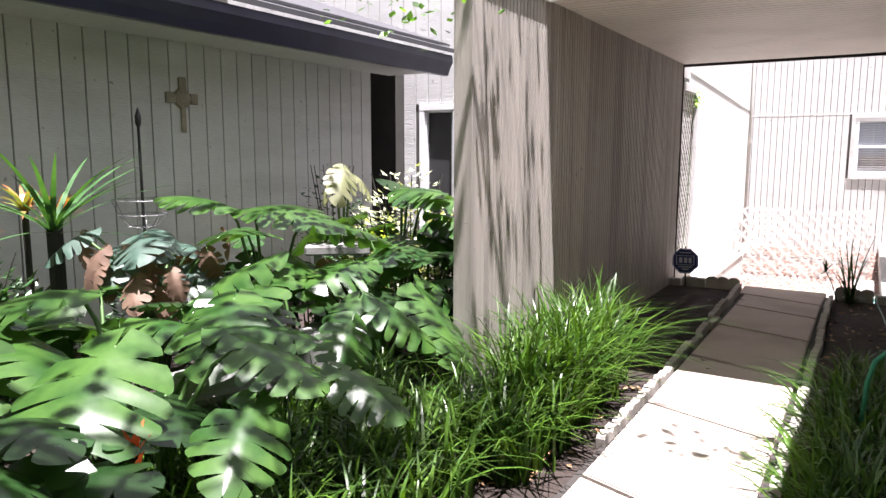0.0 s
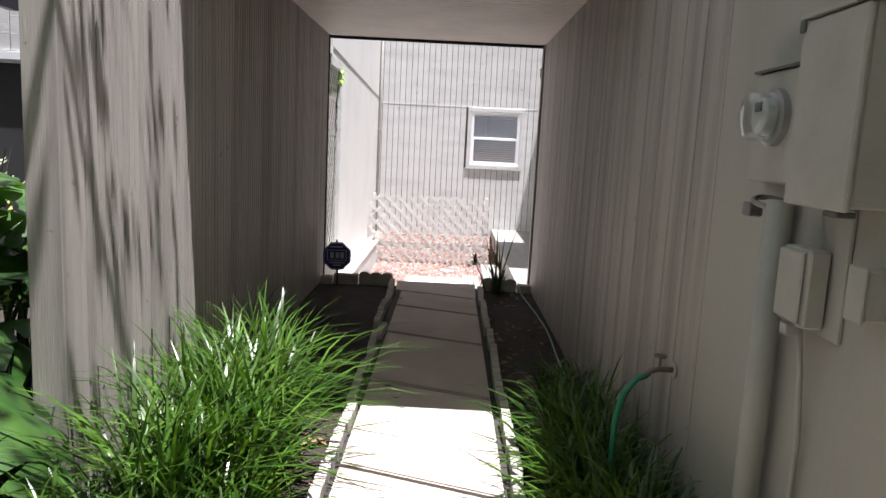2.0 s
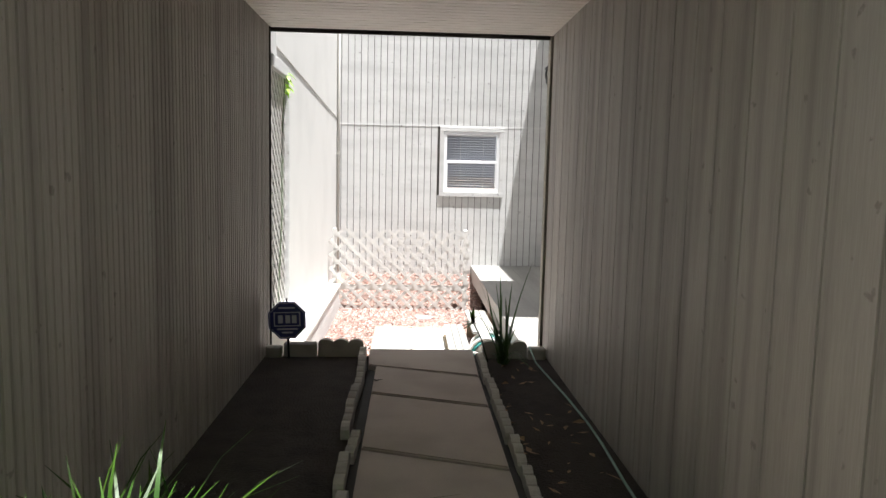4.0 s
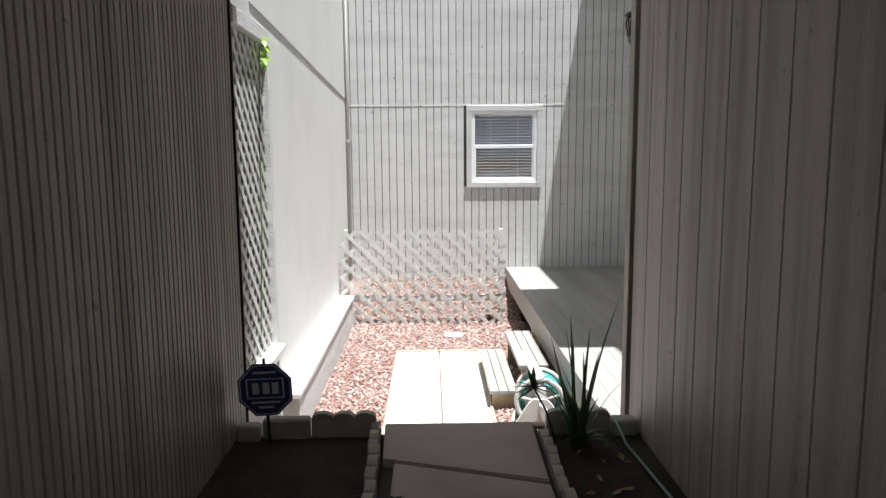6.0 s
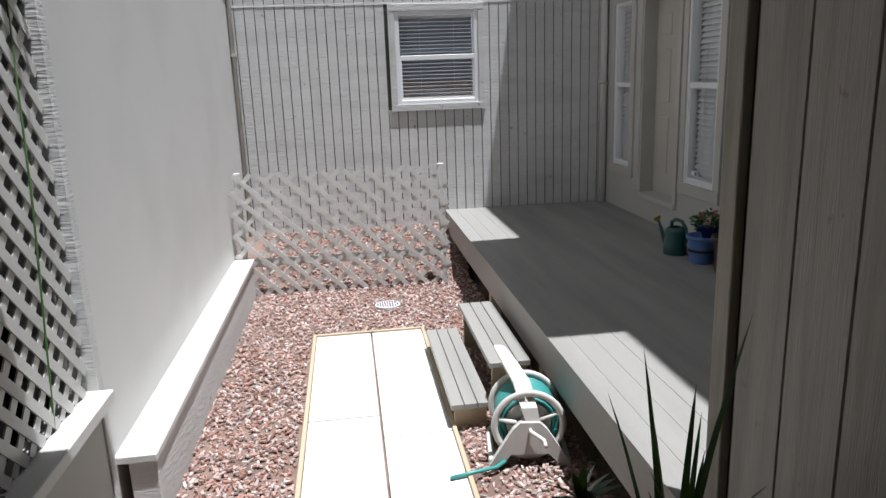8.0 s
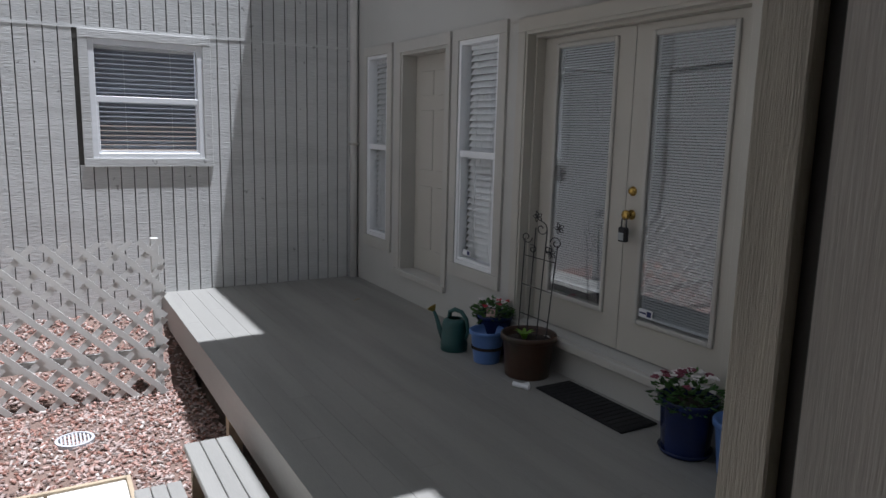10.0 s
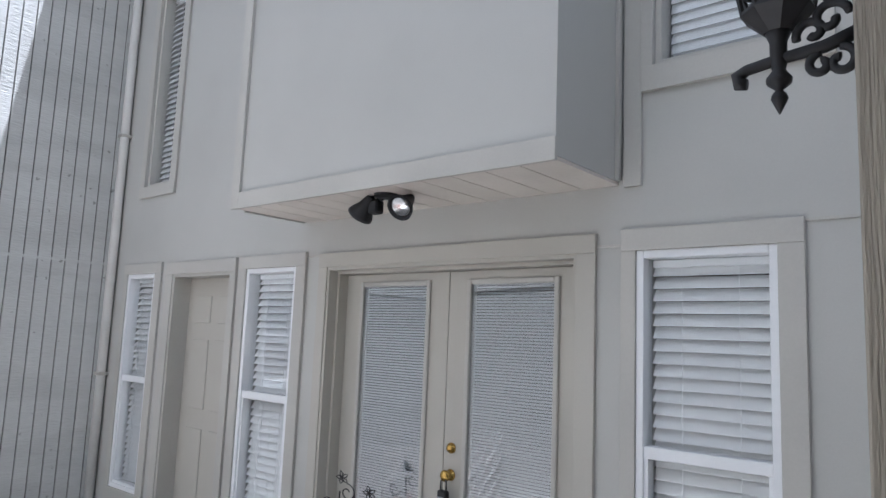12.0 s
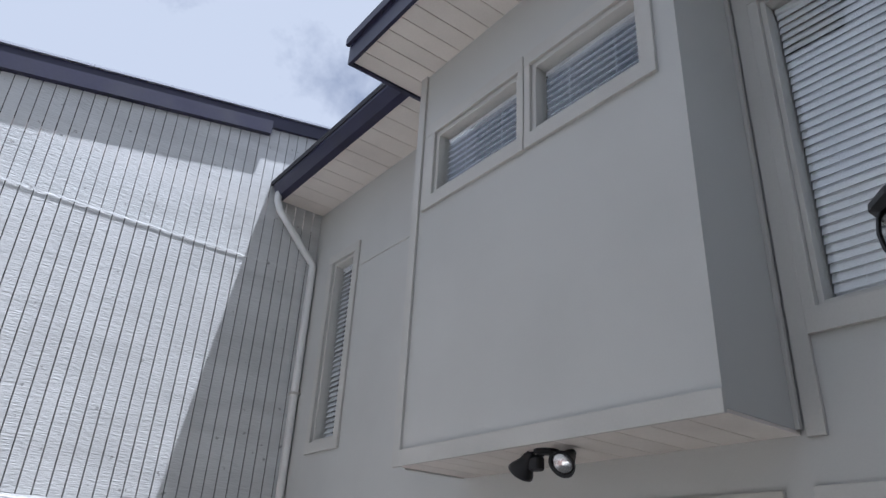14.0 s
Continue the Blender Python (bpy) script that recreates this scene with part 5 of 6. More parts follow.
# ---- court things ----
reel_plastic = mat("reel_plastic", (0.55, 0.53, 0.49), 0.45, var=0.1, scale=8)
teal = mat("hose_teal", (0.05, 0.26, 0.24), 0.4, var=0.15, scale=10)
reel = empty("hose_reel", pose(0.48, 10.03, -0.735, 0, 0, -8) @ Matrix.Diagonal((1.08, 1.08, 1.08, 1)))
for s in (-1, 1):
    bm = bmesh.new()
    prof = [(-0.22, 0), (-0.16, 0), (-0.10, 0.07), (0.10, 0.07), (0.16, 0), (0.22, 0), (0.09, 0.21), (0.05, 0.25), (-0.05, 0.25), (-0.09, 0.21)]
    a = [bm.verts.new((x, s * 0.17 - 0.018, z)) for x, z in prof]
    b = [bm.verts.new((x, s * 0.17 + 0.018, z)) for x, z in prof]
    bm.faces.new(a)
    bm.faces.new(b[::-1])
    for k in range(len(prof)):
        j = (k + 1) % len(prof)
        bm.faces.new((a[j], a[k], b[k], b[j]))
    bmesh.ops.triangulate(bm, faces=[f for f in bm.faces if len(f.verts) > 4])
    part("side_frame", bm, reel_plastic, reel)
    bm = bmesh.new()
    lathe(bm, [(0.165, s * 0.13 - 0.010), (0.19, s * 0.13 - 0.013), (0.20, s * 0.13), (0.19, s * 0.13 + 0.013), (0.165, s * 0.13 + 0.010), (0.165, s * 0.13 - 0.010)], 30, cap=False)
    lathe(bm, [(0.02, s * 0.13 - 0.016), (0.05, s * 0.13 - 0.014), (0.055, s * 0.13), (0.05, s * 0.13 + 0.014), (0.02, s * 0.13 + 0.016)], 16)
    for k in range(5):
        a = k * 2 * math.pi / 5 + 0.4
        tube(bm, [(0.045 * math.cos(a), 0.045 * math.sin(a), s * 0.13), (0.172 * math.cos(a), 0.172 * math.sin(a), s * 0.13)], [0.014, 0.010], 6)
    p = part("flange", bm, reel_plastic, reel, smooth=True)
    p.matrix_local = pose(0, 0, 0.21, 90, 0, 0)
bm = bmesh.new()
pts = []
for lay, r in enumerate((0.135, 0.158)):
    for k in range(9 * 20):
        a = k / 20 * 2 * math.pi
        pts.append((r * math.cos(a), (-0.105 + 0.21 * k / 180) * (1 if lay == 0 else -1), 0.21 + r * math.sin(a)))
tube(bm, pts, 0.0115, 6)
part("wound_hose", bm, teal, reel, "teal wound hose", True)
bm = bmesh.new()
lathe(bm, [(0.12, -0.11), (0.12, 0.11)], 20)
p = part("drum", bm, reel_plastic, reel)
p.matrix_local = pose(0, 0, 0.21, 90, 0, 0)
# long flat tilting handle over the drum
bm = bmesh.new()
prev = None
for x, y, z, hw in ((0.03, -0.175, 0.20, 0.035), (0.0, -0.16, 0.32, 0.042), (-0.03, -0.06, 0.43, 0.045), (-0.08, 0.10, 0.48, 0.04), (-0.12, 0.26, 0.50, 0.032), (-0.13, 0.30, 0.495, 0.02)):
    row = [bm.verts.new((x - hw, y, z)), bm.verts.new((x + hw, y, z)), bm.verts.new((x + hw, y + 0.02, z - 0.022)), bm.verts.new((x - hw, y + 0.02, z - 0.022))]
    if prev:
        for k in range(4):
            bm.faces.new((prev[k], prev[(k + 1) % 4], row[(k + 1) % 4], row[k]))
    else:
        bm.faces.new(row[::-1])
    prev = row
bm.faces.new(prev)
bmesh.ops.recalc_face_normals(bm, faces=bm.faces[:])
part("handle", bm, reel_plastic, reel)
bm = bmesh.new()
tube(bm, [(0.0, -0.15, 0.21), (0.0, -0.205, 0.21), (0.07, -0.21, 0.16), (0.07, -0.27, 0.16)], 0.012, 8)
part("crank", bm, reel_plastic, reel, smooth=True)
for x in (-0.20, 0.20):
    bm = bmesh.new()
    tube(bm, [(x, -0.17, 0.02), (x, 0.17, 0.02)], 0.018, 8)
    part("foot_bar", bm, reel_plastic, reel)
tagged(reel, "grey plastic hose reel wound with teal hose", "hose reel")
hose = empty("garden_hose")
bm = bmesh.new()
tube(bm, [(0.36, 9.90, -0.70), (0.25, 9.80, -0.70), (0.12, 9.76, -0.69), (-0.02, 9.74, -0.70)], 0.0115, 8)
part("tube", bm, teal, hose, smooth=True)
tagged(hose, "end of a teal hose lying on the paver", "hose")

drain = empty("drain_grate", pose(-0.17, 12.93, -0.718))
bm = bmesh.new()
lathe(bm, [(0.125, -0.02), (0.125, 0.008), (0.105, 0.010), (0.105, -0.02)], 28, cap=False)
part("rim", bm, mat("grate_grey", (0.5, 0.5, 0.52), 0.5, var=0.15), drain)
for i in range(8):
    x = -0.084 + i * 0.024
    hw = math.sqrt(0.104 ** 2 - x * x)
    boxpart("bar", (x - 0.006, x + 0.006, -hw, hw, -0.012, 0.006), bpy.data.materials["grate_grey"], drain)
bm = bmesh.new()
lathe(bm, [(0.104, -0.02), (0.10, -0.019)], 20)
part("well", bm, black_metal, drain)
tagged(drain, "round grey slotted drain grate in the chips", "drain")

# spiky plant and fan palm at the end of the walk
dark_leaf = leafmat("dark_leaf", (0.02, 0.05, 0.018), (0.035, 0.07, 0.022), 0.45, 0.2)
spike = empty("spiky_plant", pose(0.37, 7.93, -0.05))
rng = random.Random(8)
for k in range(26):
    a = rng.uniform(0, 6.283)
    up = rng.uniform(0.5, 2.2)
    bm = bmesh.new()
    blade(bm, Vector((rng.uniform(-0.04, 0.04), rng.uniform(-0.04, 0.04), 0)), Vector((math.cos(a) * 0.55, math.sin(a) * 0.55, up)), rng.uniform(0.28, 0.46), 0.014, 0.25 + 0.35 * (up < 1.0), 6)
    part("leaf", bm, dark_leaf, spike)
for dx, dy, dz in ((-0.19, 0.04, 0.68), (-0.07, 0.05, 0.67), (0.05, 0.04, 0.66), (0.14, 0.05, 0.64), (-0.12, -0.10, 0.45), (0.20, -0.06, 0.40)):
    bm = bmesh.new()
    blade(bm, Vector((0.12 * dx, 0, 0)), Vector((dx / 0.5, dy / 0.5, dz / 0.5 + 0.25)), 0.5, 0.017, 0.25, 7)
    part("leaf", bm, dark_leaf, spike)
tagged(spike, "dark spiky strap leaved plant at the walk end", "plant")
fan = empty("fan_palm", pose(0.25, 7.98, -0.05))
bm = bmesh.new()
tube(bm, [(0, 0, 0), (-0.06, 0.01, 0.19), (-0.13, 0.02, 0.325)], 0.006, 6)
part("stem", bm, dark_leaf, fan)
for k in range(15):
    a = -2.2 + 4.4 * k / 14
    bm = bmesh.new()
    blade(bm, Vector((-0.13, 0.02, 0.32)), Vector((math.sin(a) * 0.9, -0.25 + 0.1 * (k % 3), math.cos(a) * 0.9 + 0.15)), 0.135, 0.021, 0.1, 4)
    part("leaflet", bm, dark_leaf, fan)
tagged(fan, "small dark fan palm seedling beside the walk", "palm")

# chips: loose pieces over the bed, joined
rs = np.random.RandomState(3)
N = 15000
cx = rs.uniform(-1.51, 0.80, N)
cy = rs.uniform(8.6, YB - 0.05, N)
keep = ~((cx > -0.88) & (cx < 0.12) & (cy < 12.22))
cx, cy = cx[keep], cy[keep]
N = len(cx)
L, W, T = rs.uniform(0.008, 0.026, N), rs.uniform(0.006, 0.012, N), rs.uniform(0.003, 0.006, N)
yaw, tx, ty = rs.uniform(0, 6.283, N), rs.normal(0, 0.28, N), rs.normal(0, 0.28, N)
corner = np.array([(-1, -0.7, -1), (1, -1, -1), (0.8, 1, -1), (-1, 0.8, -1), (-0.8, -0.6, 1), (0.9, -0.8, 1), (0.7, 0.8, 1), (-0.9, 0.7, 1)])
v = corner[None] * np.stack([L, W, T], 1)[:, None, :]
v[:, :, 2] += v[:, :, 0] * tx[:, None] + v[:, :, 1] * ty[:, None]
c, s = np.cos(yaw)[:, None], np.sin(yaw)[:, None]
vx, vy = v[:, :, 0] * c - v[:, :, 1] * s, v[:, :, 0] * s + v[:, :, 1] * c
cz = -0.735 + rs.uniform(0, 0.012, N) + np.array([berm(q) for q in cy])
verts = np.stack([vx + cx[:, None], vy + cy[:, None], v[:, :, 2] + cz[:, None]], 2).reshape(-1, 3)
quad = np.array([(0, 3, 2, 1), (4, 5, 6, 7), (0, 1, 5, 4), (1, 2, 6, 5), (2, 3, 7, 6), (3, 0, 4, 7)])
faces = (quad[None] + (np.arange(N) * 8)[:, None, None]).reshape(-1, 4)
me = bpy.data.meshes.new("wood_chips")
me.from_pydata(verts.tolist(), [], faces.tolist())
chip_mat = mat("chip", (0.30, 0.15, 0.10), 0.85, var=0.25, fine=80, bump=0.2, coords="World")
n_, l_ = chip_mat.node_tree.nodes, chip_mat.node_tree.links
g_, r_ = n_.new("ShaderNodeNewGeometry"), n_.new("ShaderNodeValToRGB")
el = r_.color_ramp.elements
el[0].color, el[1].color = (0.22, 0.10, 0.07, 1), (0.52, 0.46, 0.42, 1)
for q, col in ((0.3, (0.36, 0.22, 0.18, 1)), (0.55, (0.44, 0.33, 0.29, 1)), (0.75, (0.26, 0.20, 0.18, 1)), (0.9, (0.45, 0.38, 0.34, 1))):
    el.new(q).color = col
l_.new(g_.outputs["Random Per Island"], r_.inputs["Fac"])
l_.new(r_.outputs["Color"], n_["Hue/Saturation/Value"].inputs["Color"])
me.materials.append(chip_mat)
tagged(new("wood_chips", me), "red brown and grey wood chips covering the bed", "mulch", kind="stuff")


# ---- the neighbouring house beside the garden ----
HX = -5.02
bm = bmesh.new()
box(bm, HX - 0.2, HX, -9, 6.62, -0.2, 2.60)
nwall = structure(part("wall_garden_house", bm, groove_shade), "shaded white grooved plywood house wall behind plants", "wall")
siding(nwall, HX, "x", 1, -4.0, 6.62, -0.1, 2.60, 0.2, rough_paint, gap=0.01)
bm = bmesh.new()
YN = 7.6
wall_cells(bm, "y", YN, YN + 0.2, -9.0, -1.74, -0.2, 6.2, [(-6.3, -5.32, -0.1, 2.75), (-4.82, -4.36, 0.0, 2.12)])
nwall2 = structure(part("wall_garden_end", bm, groove_shade), "sunlit white grooved two storey wall beyond the garden", "wall")
siding(nwall2, YN, "y", -1, -8.6, -1.74, -0.1, 6.2, 0.2, rough_paint, [(-6.3, -5.27, -0.1, 2.78), (-4.91, -4.27, 0.0, 2.21)], gap=0.01)
# near-black sheet: the opening's shade is put into its colour
structure(boxpart("wall_alcove_shade", (-6.5, -5.0, YN + 0.5, YN + 0.6, -0.2, 2.9), dark_board_and_shade), "near black sheet standing for shade in the garden end recess", "wall")
d = empty("door_3", pose(-4.82, YN - 0.012, 0.0))
casing(d, 0.46, 2.12, 0.0, 0.08, 0.08, 0.08, 0, white_vinyl)
boxpart("screen_panel", (0.03, 0.43, 0.06, 0.10, 0.02, 2.09), mat("door_screen", (0.035, 0.035, 0.035), 0.6), d)
bm = bmesh.new()
for q in ((0, 0.03, 0, 2.12), (0.43, 0.46, 0, 2.12), (0.03, 0.43, 2.09, 2.12)):
    box(bm, q[0], q[1], 0.0, 0.12, q[2], q[3])
part("door_frame", bm, white_vinyl, d)
structure(d, "dark screen door in a white frame", "door")
nroof = empty("roof_garden_house")
bm = bmesh.new()
box(bm, HX, -4.20, -9, 7.02, 2.545, 2.565)
part("soffit", bm, rough_paint, nroof)
bm = bmesh.new()
prof = [(-4.20, 2.50), (-4.20, 2.74), (-4.07, 2.74), (-4.06, 2.66), (-4.10, 2.58), (-4.13, 2.50)]
ra, rb = [bm.verts.new((x, -9, z)) for x, z in prof], [bm.verts.new((x, 7.05, z)) for x, z in prof]
for k in range(6):
    bm.faces.new((ra[k], ra[(k + 1) % 6], rb[(k + 1) % 6], rb[k]))
bm.faces.new(ra)
bm.faces.new(rb[::-1])
part("gutter", bm, fascia_dark, nroof)
bm = bmesh.new()
sloped_slab(bm, -10.5, -4.02, -9, 7.08, 5.0, 2.76, 0.05)
sloped_slab(bm, -10.5, -4.14, -9, 7.10, 5.06, 2.86, 0.03)
part("roof_slope", bm, shingle, nroof)
structure(nroof, "low shingle roof with a dark gutter", "roof")

# hanging wall ornament, plain cross shape
orn = empty("wall_ornament", pose(HX + 0.014, 3.74, 1.99, 0, 0, 90))
bronze = mat("weathered_bronze", (0.30, 0.26, 0.19), 0.7, metal=0.0, var=0.35, scale=14, bump=0.4)
bm = bmesh.new()
lathe(bm, [(0.10, 0), (0.085, 0.02), (0.04, 0.035), (0.01, 0.038)], 10)
p = part("boss", bm, bronze, orn)
p.matrix_local = pose(0, 0, 0.05, 90, 0, 0)
for q in ((-0.045, 0.045, 0.10, 0.24), (-0.19, -0.08, 0.0, 0.10), (0.08, 0.17, 0.0, 0.10), (-0.03, 0.03, -0.26, -0.02)):
    bm = bmesh.new()
    box(bm, q[0], q[1], -0.022, 0.0, q[2], q[3], 0.008)
    part("arm", bm, bronze, orn)
tagged(orn, "weathered bronze cross shaped ornament on the wall", "wall ornament")

# garden pole with a wire basket
polep = empty("garden_pole", pose(-4.18, 2.68, -0.06))
bm = bmesh.new()
tube(bm, [(0, 0, 0), (0, 0, 1.80)], 0.011, 8)
part("pole", bm, black_metal, polep)
bm = bmesh.new()
lathe(bm, [(0.006, 1.78), (0.022, 1.82), (0.024, 1.87), (0.008, 1.92), (0.001, 1.94)], 10)
part("finial", bm, black_metal, polep, smooth=True)
bm = bmesh.new()
for r, z in ((0.22, 1.26), (0.17, 1.15), (0.10, 1.06)):
    tube(bm, [(r * math.cos(a), r * math.sin(a), z) for a in (k * math.pi / 12 for k in range(25))], 0.004, 5)
for k in range(8):
    a = k * math.pi / 4
    tube(bm, [(0.01 * math.cos(a), 0.01 * math.sin(a), 1.03), (0.10 * math.cos(a), 0.10 * math.sin(a), 1.06), (0.17 * math.cos(a), 0.17 * math.sin(a), 1.15), (0.22 * math.cos(a), 0.22 * math.sin(a), 1.26)], 0.003, 5)
part("basket", bm, mat("wire_grey", (0.3, 0.3, 0.3), 0.4, metal=0.7), polep)
tagged(polep, "black garden pole with a wire basket", "garden pole")


# ---- plants ----
def split_leaf(size, lobes=6, droop=0.35, fold=0.25, seed=0, slit=0.6):
    """A broad heart-shaped leaf with slits from its edge, arching along the rib."""
    rr = random.Random(seed)
    bm = bmesh.new()
    N = 6

    def outline(t):
        """Half width and position along the rib of the edge, t from the base lobe (0) to the tip (1)."""
        a = t * math.pi
        w = 0.50 * (math.sin(a) ** 0.62) * (1.0 - 0.22 * t) + 0.02
        y = -0.20 * math.cos(min(a * 1.6, math.pi / 2)) * (1 - t) * 1.1 + 1.02 * t ** 1.15
        return w, y

    def lift(x, y):
        return -droop * y * abs(y) * 0.75 - fold * abs(x) * 0.55 - 0.35 * x * x + 0.03 * math.sin(y * 26) * abs(x)

    for side in (-1, 1):
        cuts = [k / lobes for k in range(lobes + 1)]
        for k in range(lobes):
            t0, t1 = cuts[k], cuts[k + 1]
            g0 = rr.uniform(0.03, 0.085) / lobes * 3 if k else 0.0
            g1 = rr.uniform(0.03, 0.085) / lobes * 3 if k < lobes - 1 else 0.0
            deep = rr.uniform(slit - 0.25, slit)
            grid = []
            for i in range(5):
                s = i / 4
                row = []
                for j in range(N + 1):
                    f = j / N
                    open_ = max(0.0, (f - deep) / (1 - deep)) ** 0.6 if f > deep else 0.0
                    t = t0 + (t1 - t0) * s
                    t += (g0 * open_) * (1 - s) - (g1 * open_) * s
                    w, ye = outline(t)
                    yr = max(0.0, 0.02 + 0.93 * t ** 1.25)
                    rnd = 1.0 - 0.07 * (abs(s - 0.5) * 2) ** 2 * (f > 0.9)
                    x, y = w * f * rnd, yr + (ye - yr) * f
                    row.append(bm.verts.new((side * x * size, y * size, lift(x, y) * size)))
                grid.append(row)
            for ra, rb in zip(grid, grid[1:]):
                for j in range(N):
                    q = (ra[j], ra[j + 1], rb[j + 1], rb[j])
                    bm.faces.new(q if side > 0 else q[::-1])
    bmesh.ops.remove_doubles(bm, verts=bm.verts[:], dist=0.0015 * size)
    return bm


monstera = leafmat("split_leaf_green", (0.022, 0.070, 0.014), (0.060, 0.135, 0.024), 0.32, 0.26)
monstera_mesh = [mesh_of(split_leaf(1.0, 6, dr, fo, sd, sl), "leaf", monstera, True) for dr, fo, sd, sl in ((0.45, 0.2, 1, 0.5), (0.25, 0.35, 2, 0.45), (0.6, 0.15, 3, 0.6), (0.35, 0.5, 4, 0.5))]
stalk_mat = mat("stalk_green", (0.06, 0.13, 0.03), 0.5, var=0.2)
rng = random.Random(21)


def broad_plant(x, y, leaves, label="split leaf plant with glossy drooping green leaves", material=None, meshes=None):
    """leaves: (dx, dy, height of the leaf's base, size, heading in degrees, tilt)."""
    e = empty("split_leaf_plant", pose(x, y, -0.06))
    for dx, dy, z, size, head, tilt in leaves:
        bm = bmesh.new()
        top = Vector((dx, dy, z + 0.06))
        tube(bm, [(0, 0, 0), (dx * 0.25, dy * 0.25, z * 0.55), (dx * 0.7, dy * 0.7, z * 0.95), top], [0.014, 0.012, 0.010, 0.007], 6)
        part("stalk", bm, stalk_mat, e, smooth=True)
        ob = part("leaf", rng.choice(meshes or monstera_mesh), monstera, e)
        ob.matrix_local = pose(*top, tilt + rng.uniform(0, 30), rng.uniform(-25, 25), head + rng.uniform(-25, 25)) @ Matrix.Diagonal((size, size, size, 1))
    return tagged(e, label, "plant", "leafy plants of the bed")


def leaves_round(n, reach, z, size, lo=-35, hi=10, toward=None):
    out = []
    for k in range(n):
        a = 360 * k / n + rng.uniform(-25, 25)
        if toward is not None and k % 2 == 0:
            a = toward + rng.uniform(-50, 50)
        r = reach * rng.uniform(0.5, 1.0)
        out.append((r * -math.sin(radians(a)), r * math.cos(radians(a)), z * rng.uniform(0.75, 1.1), size * rng.uniform(0.75, 1.15), a, rng.uniform(lo, hi)))
    return out


# headings face the walk (about -125 degrees)
broad_plant(-2.0, 1.05, [(0.25, -0.25, 0.88, 0.56, -135, -30), (0.35, 0.25, 0.80, 0.42, -110, -40), (0.55, 0.1, 0.62, 0.40, -120, -35), (-0.2, -0.1, 1.0, 0.46, 150, -20), (0.05, 0.4, 0.78, 0.42, -60, -25)])
broad_plant(-2.0, 2.0, [(0.30, 0.05, 0.72, 0.34, -130, -45), (0.55, -0.35, 0.62, 0.36, -110, -35), (-0.35, 0.1, 0.88, 0.60, -150, -12), (-0.1, -0.35, 0.86, 0.50, -140, -25), (0.2, 0.4, 0.75, 0.40, -70, -30)])
broad_plant(-2.1, 2.85, [(0.30, 0.0, 0.70, 0.58, -115, -30), (0.15, 0.3, 0.72, 0.5, -80, -30), (-0.2, 0.1, 0.85, 0.46, 170, -15), (0.05, -0.3, 0.7, 0.40, -150, -30)])
broad_plant(-2.9, 1.5, leaves_round(6, 0.45, 0.85, 0.48, toward=-125))
broad_plant(-3.0, 2.75, [(-0.1, 0.0, 1.18, 0.62, -100, 8), (0.15, 0.25, 1.10, 0.60, -60, -5), (0.1, -0.25, 1.05, 0.55, -140, -10), (-0.25, -0.1, 1.2, 0.5, 120, 10), (0.3, 0.0, 0.85, 0.5, -110, -30)])
broad_plant(-2.7, 3.9, leaves_round(9, 0.40, 1.18, 0.52, -40, 5, toward=-120))
broad_plant(-2.6, 4.5, leaves_round(6, 0.35, 1.0, 0.45, -40, 5, toward=-120))
broad_plant(-2.55, 0.75, leaves_round(6, 0.4, 0.95, 0.46, toward=-120))
broad_plant(-3.4, 3.4, leaves_round(5, 0.3, 0.7, 0.40, toward=-120))
dusk_leaf = leafmat("dusk_leaf", (0.020, 0.062, 0.016), (0.045, 0.105, 0.028), 0.3, 0.22)
dusk_mesh = [mesh_of(split_leaf(1.0, 6, dr, 0.3, 70 + k, 0.55), "leaf", dusk_leaf, True) for k, dr in enumerate((0.3, 0.55, 0.8))]
for x, y, n, z in ((-2.35, 1.35, 6, 0.66), (-2.75, 2.25, 6, 0.80), (-2.5, 3.2, 7, 0.62), (-3.2, 0.95, 6, 0.95), (-2.45, 3.9, 6, 0.85), (-3.35, 2.95, 6, 0.85), (-2.0, 0.3, 6, 0.7), (-2.75, 4.6, 7, 1.2)):
    broad_plant(x, y, leaves_round(n, 0.42, z, 0.40, -45, 15, toward=-120), "dark green split leaf plant in the bed", meshes=dusk_mesh)
# pale withered leaves
dry = leafmat("dry_leaf", (0.34, 0.22, 0.15), (0.22, 0.13, 0.09), 0.7, 0.3)
dry_mesh = [mesh_of(split_leaf(1.0, 5, 0.9, 0.6, 9 + k, 0.6), "leaf", dry, True) for k in range(2)]
grey_leaf = leafmat("grey_leaf", (0.10, 0.19, 0.14), (0.16, 0.24, 0.19), 0.45, 0.2)
grey_mesh = [mesh_of(split_leaf(1.0, 6, 0.5, 0.4, 30 + k, 0.4), "leaf", grey_leaf, True) for k in range(2)]
broad_plant(-3.35, 2.15, leaves_round(14, 0.5, 0.95, 0.20, -80, -40, toward=-120), "plant with withered pinkish brown drooping leaves", meshes=dry_mesh)
broad_plant(-3.45, 2.2, leaves_round(7, 0.40, 1.05, 0.34, -40, 0, toward=-120), "grey green broad leaved plant among the foliage", meshes=grey_mesh)
broad_plant(-2.95, 3.3, leaves_round(5, 0.25, 0.72, 0.24, -80, -40, toward=-120), "plant with withered pinkish brown drooping leaves", meshes=dry_mesh)

